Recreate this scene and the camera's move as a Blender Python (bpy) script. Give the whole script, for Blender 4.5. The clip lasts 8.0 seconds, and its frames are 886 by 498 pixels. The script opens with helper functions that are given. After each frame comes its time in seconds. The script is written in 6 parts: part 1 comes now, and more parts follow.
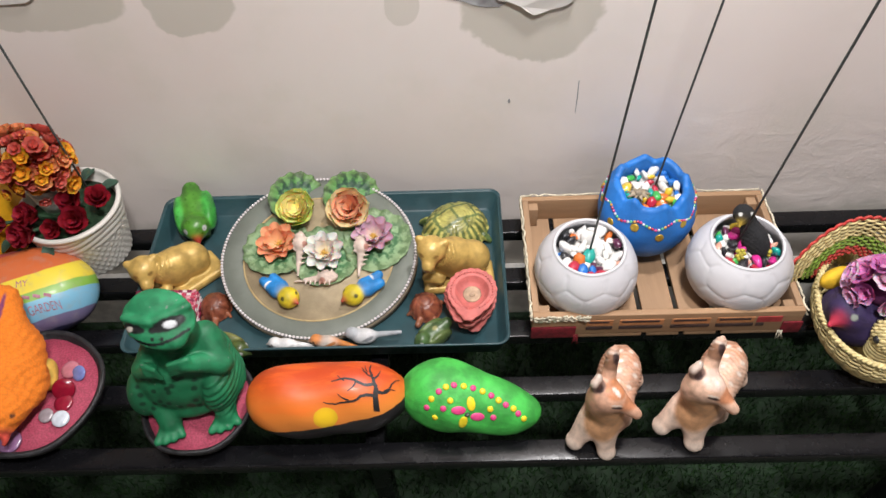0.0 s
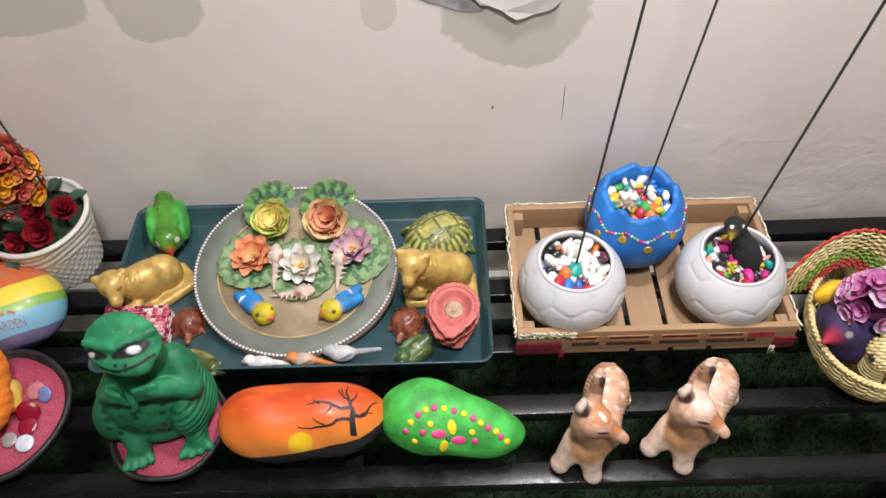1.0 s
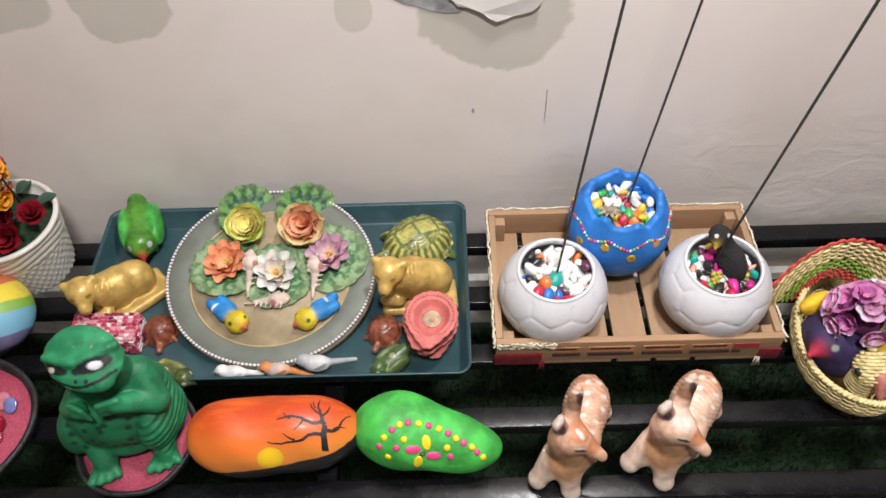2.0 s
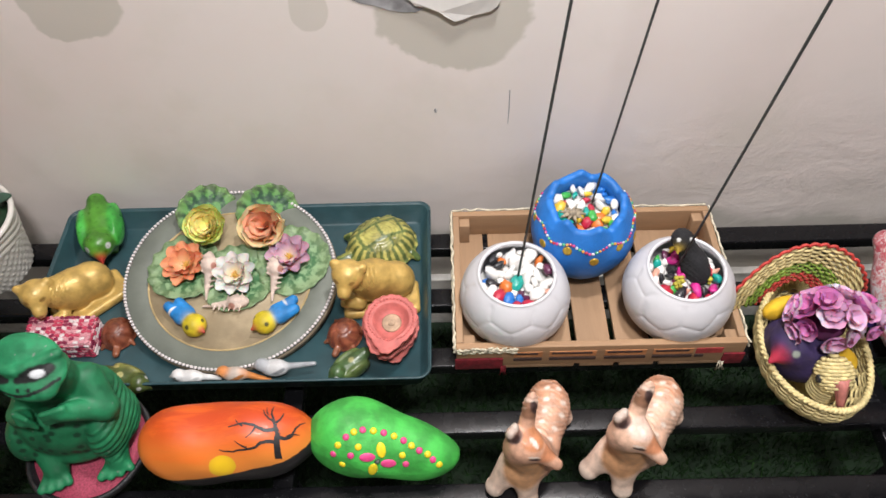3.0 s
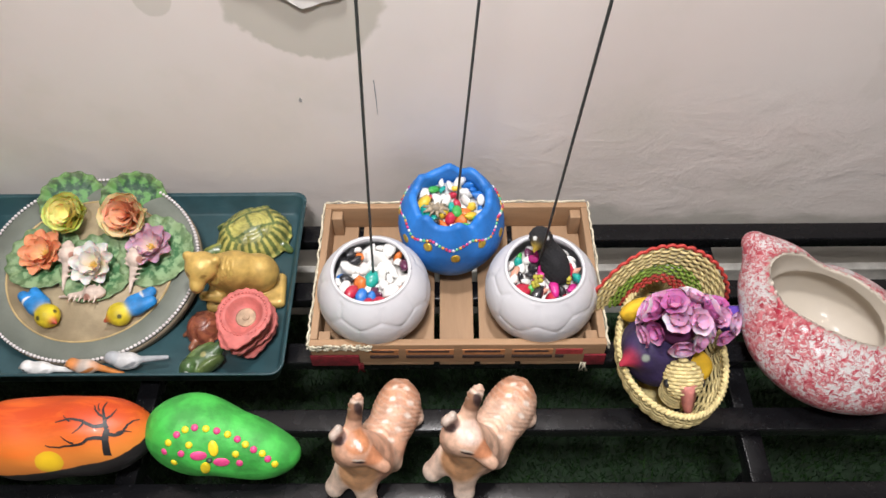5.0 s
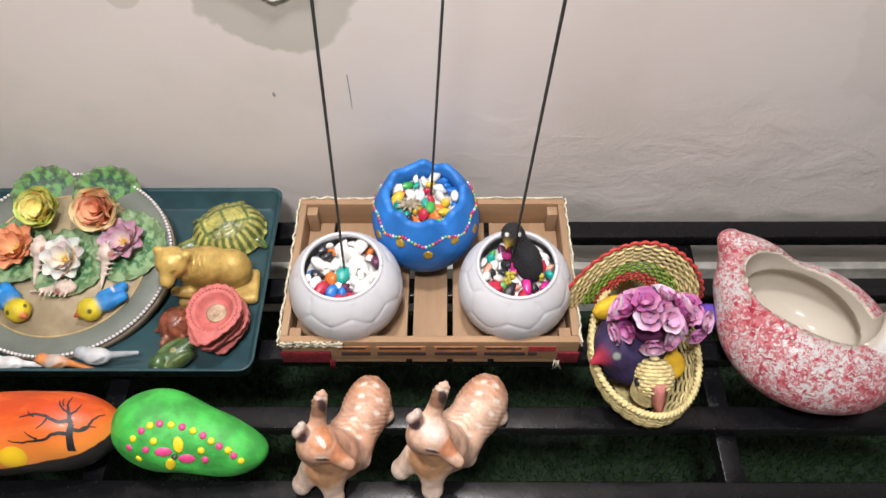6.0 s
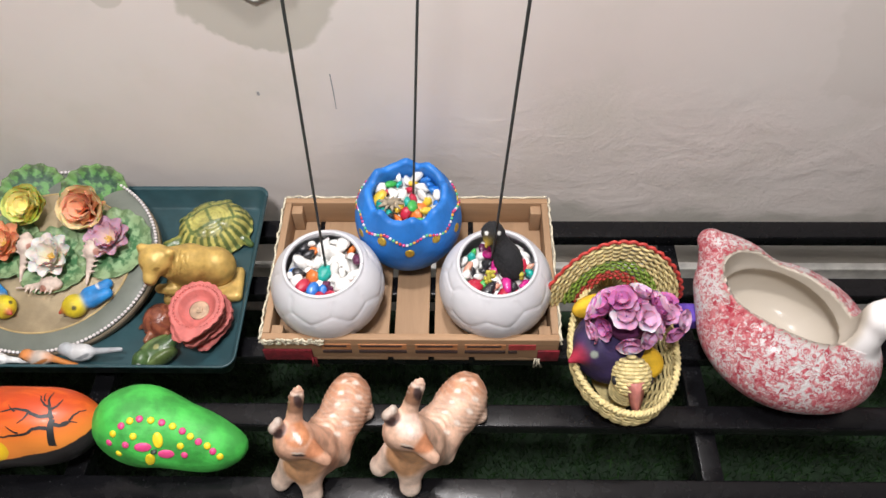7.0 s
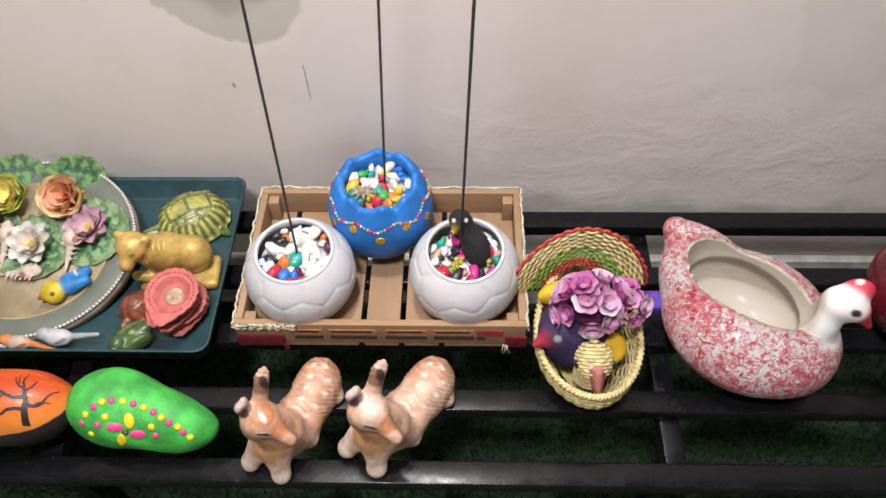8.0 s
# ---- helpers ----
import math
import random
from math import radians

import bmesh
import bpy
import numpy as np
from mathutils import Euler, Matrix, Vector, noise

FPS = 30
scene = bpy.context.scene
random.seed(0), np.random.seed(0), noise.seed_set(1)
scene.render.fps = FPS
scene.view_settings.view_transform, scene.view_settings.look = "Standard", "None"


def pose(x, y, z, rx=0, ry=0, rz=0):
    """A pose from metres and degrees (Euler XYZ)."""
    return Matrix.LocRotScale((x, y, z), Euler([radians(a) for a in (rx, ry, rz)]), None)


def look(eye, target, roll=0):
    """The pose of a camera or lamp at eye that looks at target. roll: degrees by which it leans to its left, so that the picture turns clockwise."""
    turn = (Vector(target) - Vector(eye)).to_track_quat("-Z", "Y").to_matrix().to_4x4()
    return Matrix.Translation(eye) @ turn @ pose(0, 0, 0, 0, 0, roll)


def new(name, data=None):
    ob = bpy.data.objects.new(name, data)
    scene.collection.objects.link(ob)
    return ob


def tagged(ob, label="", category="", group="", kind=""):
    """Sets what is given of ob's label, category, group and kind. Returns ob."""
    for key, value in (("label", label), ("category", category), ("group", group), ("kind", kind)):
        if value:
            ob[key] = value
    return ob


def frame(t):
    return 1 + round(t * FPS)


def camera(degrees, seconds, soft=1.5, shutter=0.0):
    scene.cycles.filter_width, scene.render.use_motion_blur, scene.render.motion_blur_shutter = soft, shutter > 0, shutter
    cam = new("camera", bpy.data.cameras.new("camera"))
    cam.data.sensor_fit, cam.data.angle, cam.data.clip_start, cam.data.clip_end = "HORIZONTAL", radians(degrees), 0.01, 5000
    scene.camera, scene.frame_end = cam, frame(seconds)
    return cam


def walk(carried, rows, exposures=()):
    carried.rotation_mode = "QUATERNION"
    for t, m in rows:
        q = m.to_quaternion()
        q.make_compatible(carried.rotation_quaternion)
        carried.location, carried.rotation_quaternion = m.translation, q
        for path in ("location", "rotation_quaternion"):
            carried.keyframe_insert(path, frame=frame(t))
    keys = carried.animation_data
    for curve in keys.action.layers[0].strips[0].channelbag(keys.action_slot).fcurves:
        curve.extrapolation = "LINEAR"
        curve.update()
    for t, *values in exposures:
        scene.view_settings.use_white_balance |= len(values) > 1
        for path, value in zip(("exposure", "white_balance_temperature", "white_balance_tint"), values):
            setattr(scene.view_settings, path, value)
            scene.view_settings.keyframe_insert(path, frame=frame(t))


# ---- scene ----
EXPOSURES = [(0, 0.0), (8, 0.0)]
cam = camera(59.6, 8.0, 1.5, 0.3)
PATH = [
    (0, (0.054, -0.025, 1.436), (0.003, 1.207, -0.139), -3.4),
    (0.5, (0.064, 0.003, 1.428), (0.023, 1.224, -0.156), -3.2),
    (1, (0.072, 0.031, 1.423), (0.038, 1.24, -0.17), -3.0),
    (2.5, (0.121, 0.084, 1.412), (0.098, 1.258, -0.206), -2.3),
    (3, (0.15, 0.095, 1.411), (0.135, 1.259, -0.215), -2.0),
    (3.5, (0.202, 0.106, 1.41), (0.188, 1.258, -0.225), -1.7),
    (4, (0.255, 0.109, 1.404), (0.242, 1.254, -0.236), -1.5),
    (4.5, (0.309, 0.116, 1.4), (0.297, 1.25, -0.248), -1.1),
    (6, (0.391, 0.122, 1.383), (0.366, 1.254, -0.266), -1.1),
    (6.5, (0.407, 0.122, 1.382), (0.375, 1.256, -0.265), -1.2),
    (7, (0.425, 0.115, 1.385), (0.385, 1.251, -0.261), -1.5),
    (7.5, (0.448, 0.102, 1.387), (0.4, 1.241, -0.257), -1.8),
    (8, (0.476, 0.086, 1.388), (0.421, 1.229, -0.252), -2.0),
]
walk(cam, [(t, look(eye, target, roll)) for t, eye, target, roll in PATH], EXPOSURES)

# ---- world and lamps ----
world = bpy.data.worlds.new("world")
scene.world = world
world.use_nodes = True
world.node_tree.nodes["Background"].inputs[0].default_value = (0.8, 0.85, 0.9, 1)
world.node_tree.nodes["Background"].inputs[1].default_value = 0.05


def disc_lamp(x, y, z, size, watts, colour):
    data = bpy.data.lights.new("lamp", "AREA")
    data.shape, data.size, data.energy, data.color = "DISK", size, watts, colour
    ob = new("lamp", data)
    ob.matrix_world = pose(x, y, z)
    return ob


disc_lamp(0.25, -0.10, 2.62, 0.30, 46, (1.0, 0.965, 0.965))
# near the wall, well below the ceiling, placed by the slat glare
disc_lamp(0.34, 0.73, 1.92, 0.12, 16, (1.0, 0.965, 0.965))
# two weak unseen lamps added as fill for the ambient light
disc_lamp(-1.6, -1.3, 2.62, 0.30, 5, (1.0, 0.965, 0.965))
disc_lamp(2.1, -1.3, 2.62, 0.30, 5, (1.0, 0.965, 0.965))

# ---- materials ----


class Nodes:
    """A small builder for node materials."""

    def __init__(self, name, rough=0.5, metal=0.0, spec=0.5, coat=0.0):
        self.mat = bpy.data.materials.new(name)
        self.mat.use_nodes = True
        self.tree = self.mat.node_tree
        self.bsdf = self.tree.nodes["Principled BSDF"]
        self.bsdf.inputs["Roughness"].default_value = rough
        self.bsdf.inputs["Metallic"].default_value = metal
        self.bsdf.inputs["Specular IOR Level"].default_value = spec
        self.bsdf.inputs["Coat Weight"].default_value = coat
        self.bsdf.inputs["Coat Roughness"].default_value = 0.12
        self.coord = self.tree.nodes.new("ShaderNodeTexCoord").outputs["Object"]

    def node(self, kind, **inputs):
        n = self.tree.nodes.new(kind)
        for key, value in inputs.items():
            self.put(n, key.replace("_", " "), value)
        return n

    def put(self, n, key, value):
        key = int(key[1:]) if key[0] == "i" and key[1:].isdigit() else key
        if isinstance(value, bpy.types.NodeSocket):
            self.tree.links.new(value, n.inputs[key])
        else:
            n.inputs[key].default_value = value

    def noise(self, scale, detail=4.0, rough=0.55, vector=None, distortion=0.0):
        n = self.node("ShaderNodeTexNoise", Scale=scale, Detail=detail, Roughness=rough, Distortion=distortion)
        self.tree.links.new(vector or self.coord, n.inputs["Vector"])
        return n.outputs["Fac"]

    def stretched(self, sx, sy, sz):
        n = self.node("ShaderNodeMapping")
        self.tree.links.new(self.coord, n.inputs["Vector"])
        n.inputs["Scale"].default_value = (sx, sy, sz)
        return n.outputs[0]

    def math(self, op, a, b=0.0, clamp=False):
        n = self.tree.nodes.new("ShaderNodeMath")
        n.operation, n.use_clamp = op, clamp
        self.put(n, "i0", a), self.put(n, "i1", b)
        return n.outputs[0]

    def ramp(self, fac, lo, hi, a=0.0, b=1.0):
        n = self.tree.nodes.new("ShaderNodeMapRange")
        n.interpolation_type = "SMOOTHSTEP"
        for key, value in (("i0", fac), ("i1", lo), ("i2", hi), ("i3", a), ("i4", b)):
            self.put(n, key, value)
        return n.outputs[0]

    def mix(self, fac, a, b, blend="MIX"):
        n = self.tree.nodes.new("ShaderNodeMix")
        n.data_type, n.blend_type = "RGBA", blend
        self.put(n, "i0", fac)
        self.put(n, "i6", (*a, 1) if isinstance(a, tuple) and len(a) == 3 else a)
        self.put(n, "i7", (*b, 1) if isinstance(b, tuple) and len(b) == 3 else b)
        return n.outputs[2]

    def xyz(self):
        n = self.node("ShaderNodeSeparateXYZ")
        self.tree.links.new(self.coord, n.inputs[0])
        return n.outputs

    def random(self):
        return self.node("ShaderNodeObjectInfo").outputs["Random"]

    def attribute(self, name):
        n = self.node("ShaderNodeAttribute")
        n.attribute_name = name
        return n.outputs

    def bump(self, height, strength, distance):
        n = self.node("ShaderNodeBump", Strength=strength, Distance=distance, Height=height)
        previous = self.bsdf.inputs["Normal"]
        if previous.links:
            self.tree.links.new(previous.links[0].from_socket, n.inputs["Normal"])
        self.tree.links.new(n.outputs[0], previous)
        return self

    def colour(self, value):
        self.put(self.bsdf, "Base Color", (*value, 1) if isinstance(value, tuple) and len(value) == 3 else value)
        return self

    def roughness(self, value):
        self.put(self.bsdf, "Roughness", value)
        return self


def plain(name, colour, rough=0.5, vary=0.18, scale=40.0, grain=0.25, metal=0.0, spec=0.5, coat=0.0, relief=0.0006):
    """Paint, clay or metal with blotches, speckle and fine relief."""
    n = Nodes(name, rough, metal, spec, coat)
    dark = tuple(c * (1 - vary) for c in colour)
    light = tuple(min(1, c * (1 + vary * 0.6)) for c in colour)
    blotch = n.mix(n.ramp(n.noise(scale, 5), 0.35, 0.65), dark, light)
    n.colour(n.mix(n.ramp(n.noise(scale * 9, 3), 0.55, 0.75, 0, grain), blotch, dark))
    n.roughness(n.ramp(n.noise(scale * 2.3, 4), 0.3, 0.7, max(0.02, rough - 0.08), min(1, rough + 0.1)))
    n.bump(n.noise(scale * 5, 5), 0.35, relief)
    return n.mat


def painted(name, rough=0.45, scale=60.0, vary=0.16, relief=0.0008, metal=0.0, coat=0.0):
    """Takes the colours painted on the figure from its colour layer."""
    n = Nodes(name, rough, metal, 0.5, coat)
    base = n.attribute("paint")["Color"]
    shade = n.mix(n.ramp(n.noise(scale, 5), 0.3, 0.7), (1 - vary * 1.6,) * 3, (1 + vary * 0.3,) * 3)
    n.colour(n.mix(1.0, base, shade, "MULTIPLY"))
    n.roughness(n.ramp(n.noise(scale * 2, 4), 0.3, 0.7, max(0.05, rough - 0.1), min(1, rough + 0.12)))
    n.bump(n.noise(scale * 3.5, 5), 0.4, relief)
    return n.mat


def wall_paint():
    n = Nodes("wall_paint", 0.72, 0.0, 0.3)
    x, y, z = n.xyz()[0], n.xyz()[1], n.xyz()[2]
    warp = n.math("SUBTRACT", n.noise(9, 4), 0.5)
    fine = n.math("SUBTRACT", n.noise(38, 4), 0.5)
    colour = n.mix(n.ramp(n.noise(2.2, 4), 0.35, 0.68), (0.86, 0.775, 0.73), (0.87, 0.815, 0.775))
    colour = n.mix(n.ramp(n.noise(5.5, 5), 0.5, 0.72, 0, 0.4), colour, (0.74, 0.70, 0.62))

    def stain(cx, cz, rx, rz, amount, tone, edge=0.10):
        u = n.math("DIVIDE", n.math("SUBTRACT", x, cx), rx)
        v = n.math("DIVIDE", n.math("SUBTRACT", z, cz), rz)
        u = n.math("ADD", u, n.math("MULTIPLY", warp, 1.1))
        v = n.math("ADD", v, n.math("ADD", n.math("MULTIPLY", warp, 0.9), n.math("MULTIPLY", fine, 0.25)))
        d = n.math("ADD", n.math("MULTIPLY", u, u), n.math("MULTIPLY", v, v))
        return n.mix(n.ramp(d, 1 - edge, 1 + edge, amount, 0.0), colour, tone)

    damp_shade = (0.58, 0.55, 0.475)
    # damp stains; the last entry paints soft shade behind the flower pot
    for cx, cz, rx, rz, amount in ((-0.33, 0.80, 0.062, 0.062, 0.75), (-0.022, 0.785, 0.025, 0.035, 0.5), (0.168, 0.76, 0.105, 0.085, 0.8),
                                   (-0.56, 0.80, 0.13, 0.045, 0.8), (1.02, 0.73, 0.10, 0.16, 0.15), (-0.72, 0.46, 0.10, 0.09, 0.4)):
        colour = stain(cx, cz, rx, rz, amount, damp_shade)
    # rising damp along the foot of the wall
    foot = n.math("ADD", z, n.math("MULTIPLY", n.math("SUBTRACT", n.noise(7, 4), 0.5), 0.16))
    colour = n.mix(n.ramp(foot, 0.30, 0.34, 0.55, 0.0), colour, (0.42, 0.42, 0.36))
    colour = n.mix(n.ramp(n.noise(30, 6), 0.72, 0.80, 0, 0.16), colour, (0.40, 0.37, 0.33))
    # soft contact shade and rubbed dirt painted into the wall behind the blue pot
    shade_rub = n.math("ADD", n.math("ABSOLUTE", n.math("SUBTRACT", x, 0.36)), n.math("MULTIPLY", warp, 0.12))
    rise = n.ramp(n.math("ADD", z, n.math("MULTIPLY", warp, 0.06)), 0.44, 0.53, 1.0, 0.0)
    colour = n.mix(n.math("MULTIPLY", n.ramp(shade_rub, 0.03, 0.16, 0.30, 0.0), rise), colour, (0.40, 0.37, 0.32))
    n.colour(colour)
    streak = n.noise(1.0, 5, 0.55, n.stretched(9, 9, 13), 0.8)
    low = n.math("MULTIPLY", n.ramp(z, 0.42, 0.70, 1.0, 0.12), n.ramp(x, 0.1, 0.7, 0.35, 1.0))
    n.bump(n.math("MULTIPLY", n.ramp(streak, 0.35, 0.75), low), 0.4, 0.0022)
    n.bump(n.math("MULTIPLY", n.noise(130, 5), low), 0.35, 0.0016)
    n.bump(n.noise(3, 3), 0.3, 0.008)
    return n.mat


def slat_paint():
    n = Nodes("black_paint", 0.3, 0.0, 0.3)
    scuff = n.ramp(n.noise(1.0, 6, 0.65, n.stretched(18, 60, 60)), 0.58, 0.74)
    dust = n.ramp(n.noise(240, 4), 0.63, 0.73)
    colour = n.mix(n.math("MULTIPLY", scuff, 0.5), (0.005, 0.005, 0.006), (0.014, 0.014, 0.017))
    n.colour(n.mix(n.math("MULTIPLY", dust, 0.22), colour, (0.12, 0.12, 0.13)))
    n.roughness(n.ramp(n.noise(30, 5), 0.3, 0.75, 0.18, 0.36))
    n.bump(n.noise(160, 4), 0.25, 0.0005)
    return n.mat


def wood(name, tone, along):
    n = Nodes(name, 0.62, 0.0, 0.3)
    scale = [55.0, 55.0, 55.0]
    scale["xyz".index(along)] = 5.0
    grain = n.noise(1.0, 6, 0.6, n.stretched(*scale), 0.6)
    fibre = n.noise(1.0, 4, 0.6, n.stretched(*[s * 4 for s in scale]))
    colour = n.mix(n.ramp(grain, 0.3, 0.7), tuple(c * 0.78 for c in tone), tone)
    colour = n.mix(n.ramp(n.random(), 0, 1, 0, 0.35), colour, tuple(c * 0.8 for c in tone))
    n.colour(n.mix(n.ramp(fibre, 0.58, 0.75, 0, 0.35), colour, tuple(c * 0.55 for c in tone)))
    n.bump(fibre, 0.4, 0.0007)
    return n.mat


def turf():
    n = Nodes("turf", 0.6, 0.0, 0.3)
    rnd = n.node("ShaderNodeNewGeometry").outputs["Random Per Island"]
    colour = n.mix(rnd, (0.005, 0.021, 0.005), (0.024, 0.070, 0.014))
    n.colour(n.mix(n.ramp(n.noise(6, 4), 0.4, 0.7, 0, 0.5), colour, (0.013, 0.042, 0.013)))
    return n.mat


def weave(name, colour):
    n = Nodes(name, 0.55, 0.0, 0.4)
    light = tuple(min(1, c * 1.1) for c in colour)
    n.colour(n.mix(n.ramp(n.noise(110, 4), 0.35, 0.7), tuple(c * 0.72 for c in colour), light))
    n.bump(n.noise(420, 4), 0.4, 0.0005)
    return n.mat


WALL = wall_paint()
BLACK = slat_paint()
TURF = turf()
SOIL = plain("turf_backing", (0.012, 0.03, 0.012), 0.9, 0.4, 60)
SKIRT = plain("cement_skirting", (0.72, 0.70, 0.65), 0.8, 0.2, 25)
PEEL = plain("peeled_paint", (0.80, 0.78, 0.74), 0.7, 0.08, 20)
PUTTY = plain("bare_putty", (0.36, 0.36, 0.37), 0.85, 0.25, 45)
# dark tones for the unseen ceiling and walls hold down ambient light
CEIL = plain("unseen_ceiling_paint", (0.40, 0.39, 0.37), 0.8, 0.06, 3)
FARWALL = plain("unseen_wall_paint", (0.36, 0.33, 0.30), 0.8, 0.06, 3)
FLOORING = plain("floor_tile", (0.22, 0.20, 0.18), 0.5, 0.15, 4)
PINE = wood("pine", (0.39, 0.24, 0.135), "x")
PINE_Y = wood("pine_along", (0.38, 0.24, 0.14), "y")
TEAL = plain("teal_plastic", (0.023, 0.060, 0.070), 0.42, 0.18, 22, 0.3)
FIGURE = painted("figure_paint", 0.58, 45, 0.26, 0.0014)
GLOSSY = painted("glazed_figure", 0.36, 55, 0.3, 0.0012, 0.0, 0.12)
CLAYGLAZE = painted("worn_glaze", 0.5, 70, 0.22, 0.0012, 0.0, 0.05)
GILT = painted("gold_paint", 0.4, 60, 0.2, 0.0008, 0.2)
MATT = painted("matt_paint", 0.75, 60, 0.2, 0.0016)
FUR = painted("feather_fluff", 0.9, 300, 0.12, 0.003)
CERAMIC = plain("white_ceramic", (0.57, 0.57, 0.595), 0.45, 0.04, 18, 0.05, coat=0.15)
BLUE = plain("blue_paint", (0.016, 0.16, 0.52), 0.55, 0.16, 28, 0.15, relief=0.0022)
YELLOW = plain("yellow_paint", (0.85, 0.45, 0.015), 0.5, 0.15, 28, relief=0.002)
CHAR = plain("black_clay", (0.016, 0.016, 0.018), 0.45, 0.4, 50, 0.5, relief=0.006)
PINKSAND = plain("pink_sand", (0.38, 0.05, 0.095), 0.6, 0.35, 420, 0.7, relief=0.004)
WIRE = plain("dark_wire", (0.06, 0.068, 0.066), 0.5, 0.2, 200)

# ---- mesh helpers ----


def link(name, me, material, parent=None, label=""):
    ob = new(name, me)
    for m in material if isinstance(material, (list, tuple)) else [material]:
        me.materials.append(m)
    if parent is not None:
        ob.parent = parent
    return tagged(ob, label)


def part(name, bm, material, parent=None, label="", smooth=True):
    me = bpy.data.meshes.new(name)
    if smooth:
        for f in bm.faces:
            f.smooth = True
    bm.to_mesh(me)
    bm.free()
    return link(name, me, material, parent, label)


def shared(name, ob, m, parent, material=None):
    """One more piece on the mesh of ob, at the pose m under parent."""
    o = new(name, ob.data)
    o.parent = parent
    o.matrix_basis = m
    if material is not None:
        o.material_slots[0].link = "OBJECT"
        o.material_slots[0].material = material
    return o


def thing(name, label, category, at=(0, 0, 0), group="", kind=""):
    ob = new(name)
    ob.empty_display_size = 0.02
    ob.location = at
    return tagged(ob, label, category, group, kind)


def box(bm, lo, hi, bevel=0.0, m=None, segments=2):
    c = [(a + b) / 2 for a, b in zip(lo, hi)]
    s = [b - a for a, b in zip(lo, hi)]
    made = bmesh.ops.create_cube(bm, size=1.0, matrix=Matrix.LocRotScale(c, None, s))["verts"]
    if bevel:
        edges = {e for v in made for e in v.link_edges}
        made = bmesh.ops.bevel(bm, geom=list(edges), offset=bevel, segments=segments, affect="EDGES", profile=0.6)["verts"]
    if m is not None:
        bmesh.ops.transform(bm, matrix=m, verts=made)
    return bm


def grid_faces(bm, rows, close_u=True, cap_start=False, cap_end=False):
    """Skin over rows of points."""
    vs = [[bm.verts.new(p) for p in row] for row in rows]
    n = len(vs[0])
    for a, b in zip(vs, vs[1:]):
        for i in range(n if close_u else n - 1):
            bm.faces.new((a[i], a[(i + 1) % n], b[(i + 1) % n], b[i]))
    if cap_start:
        bm.faces.new(list(reversed(vs[0])))
    if cap_end:
        bm.faces.new(vs[-1])
    return bm


def lathe(bm, profile, segments=48, shape=None, centre=(0, 0, 0), caps=(True, True)):
    """Turn (radius, height) about z; shape(angle, r, z) -> point may bend it."""
    rows = []
    for r, z in profile:
        row = []
        for i in range(segments):
            a = 2 * math.pi * i / segments
            p = shape(a, r, z) if shape else (r * math.cos(a), r * math.sin(a), z)
            row.append((p[0] + centre[0], p[1] + centre[1], p[2] + centre[2]))
        rows.append(row)
    return grid_faces(bm, rows, True, *caps)


def tube(bm, points, radius, segments=6, flat=1.0):
    """A round strand along points; radius may be a list."""
    pts = [Vector(p) for p in points]
    rad = radius if isinstance(radius, (list, tuple)) else [radius] * len(pts)
    rows, side = [], None
    for i, p in enumerate(pts):
        d = (pts[min(i + 1, len(pts) - 1)] - pts[max(i - 1, 0)]).normalized()
        if side is None:
            side = d.orthogonal().normalized()
        side = (side - d * side.dot(d)).normalized()
        up = d.cross(side)
        rows.append([p + (side * math.cos(a) + up * math.sin(a) * flat) * rad[i] for a in (2 * math.pi * k / segments for k in range(segments))])
    return grid_faces(bm, rows, True, True, True)


def ball(bm, centre, radii, m=None, u=16, v=10):
    mat = Matrix.Translation(centre) @ (m.to_4x4() if m is not None else Matrix()) @ Matrix.Diagonal((*([radii] * 3 if isinstance(radii, float) else radii), 1))
    bmesh.ops.create_uvsphere(bm, u_segments=u, v_segments=v, radius=1.0, matrix=mat)
    return bm


# ---- modelled figures: rounded lumps run together, then skinned ----


def rot(rx, ry, rz):
    return np.array(Euler([radians(a) for a in (rx, ry, rz)]).to_matrix())


def lump(c, r, col=None, turn=(0, 0, 0), cut=False):
    return ("lump", np.array(c, float), np.array([r] * 3 if isinstance(r, float) else r, float), rot(*turn).T, col, cut)


def limb(a, b, ra, rb, col=None, cut=False):
    return ("limb", np.array(a, float), np.array(b, float), (ra, rb), col, cut)


def slab(c, half, col=None, turn=(0, 0, 0), cut=False, soft=0.004):
    return ("slab", np.array(c, float), np.array(half, float), (rot(*turn).T, soft), col, cut)


def field(kind, a, b, c, p):
    if kind == "lump":
        q = (p - a) @ c.T
        k0 = np.linalg.norm(q / b, axis=-1)
        k1 = np.linalg.norm(q / (b * b), axis=-1) + 1e-9
        return k0 * (k0 - 1) / k1
    if kind == "limb":
        d = b - a
        t = np.clip(((p - a) @ d) / (d @ d), 0, 1)
        return np.linalg.norm(p - a - t[..., None] * d, axis=-1) - (c[0] + (c[1] - c[0]) * t)
    q = np.abs((p - a) @ c[0].T) - b + c[1]
    return np.linalg.norm(np.maximum(q, 0), axis=-1) + np.minimum(q.max(-1), 0) - c[1]


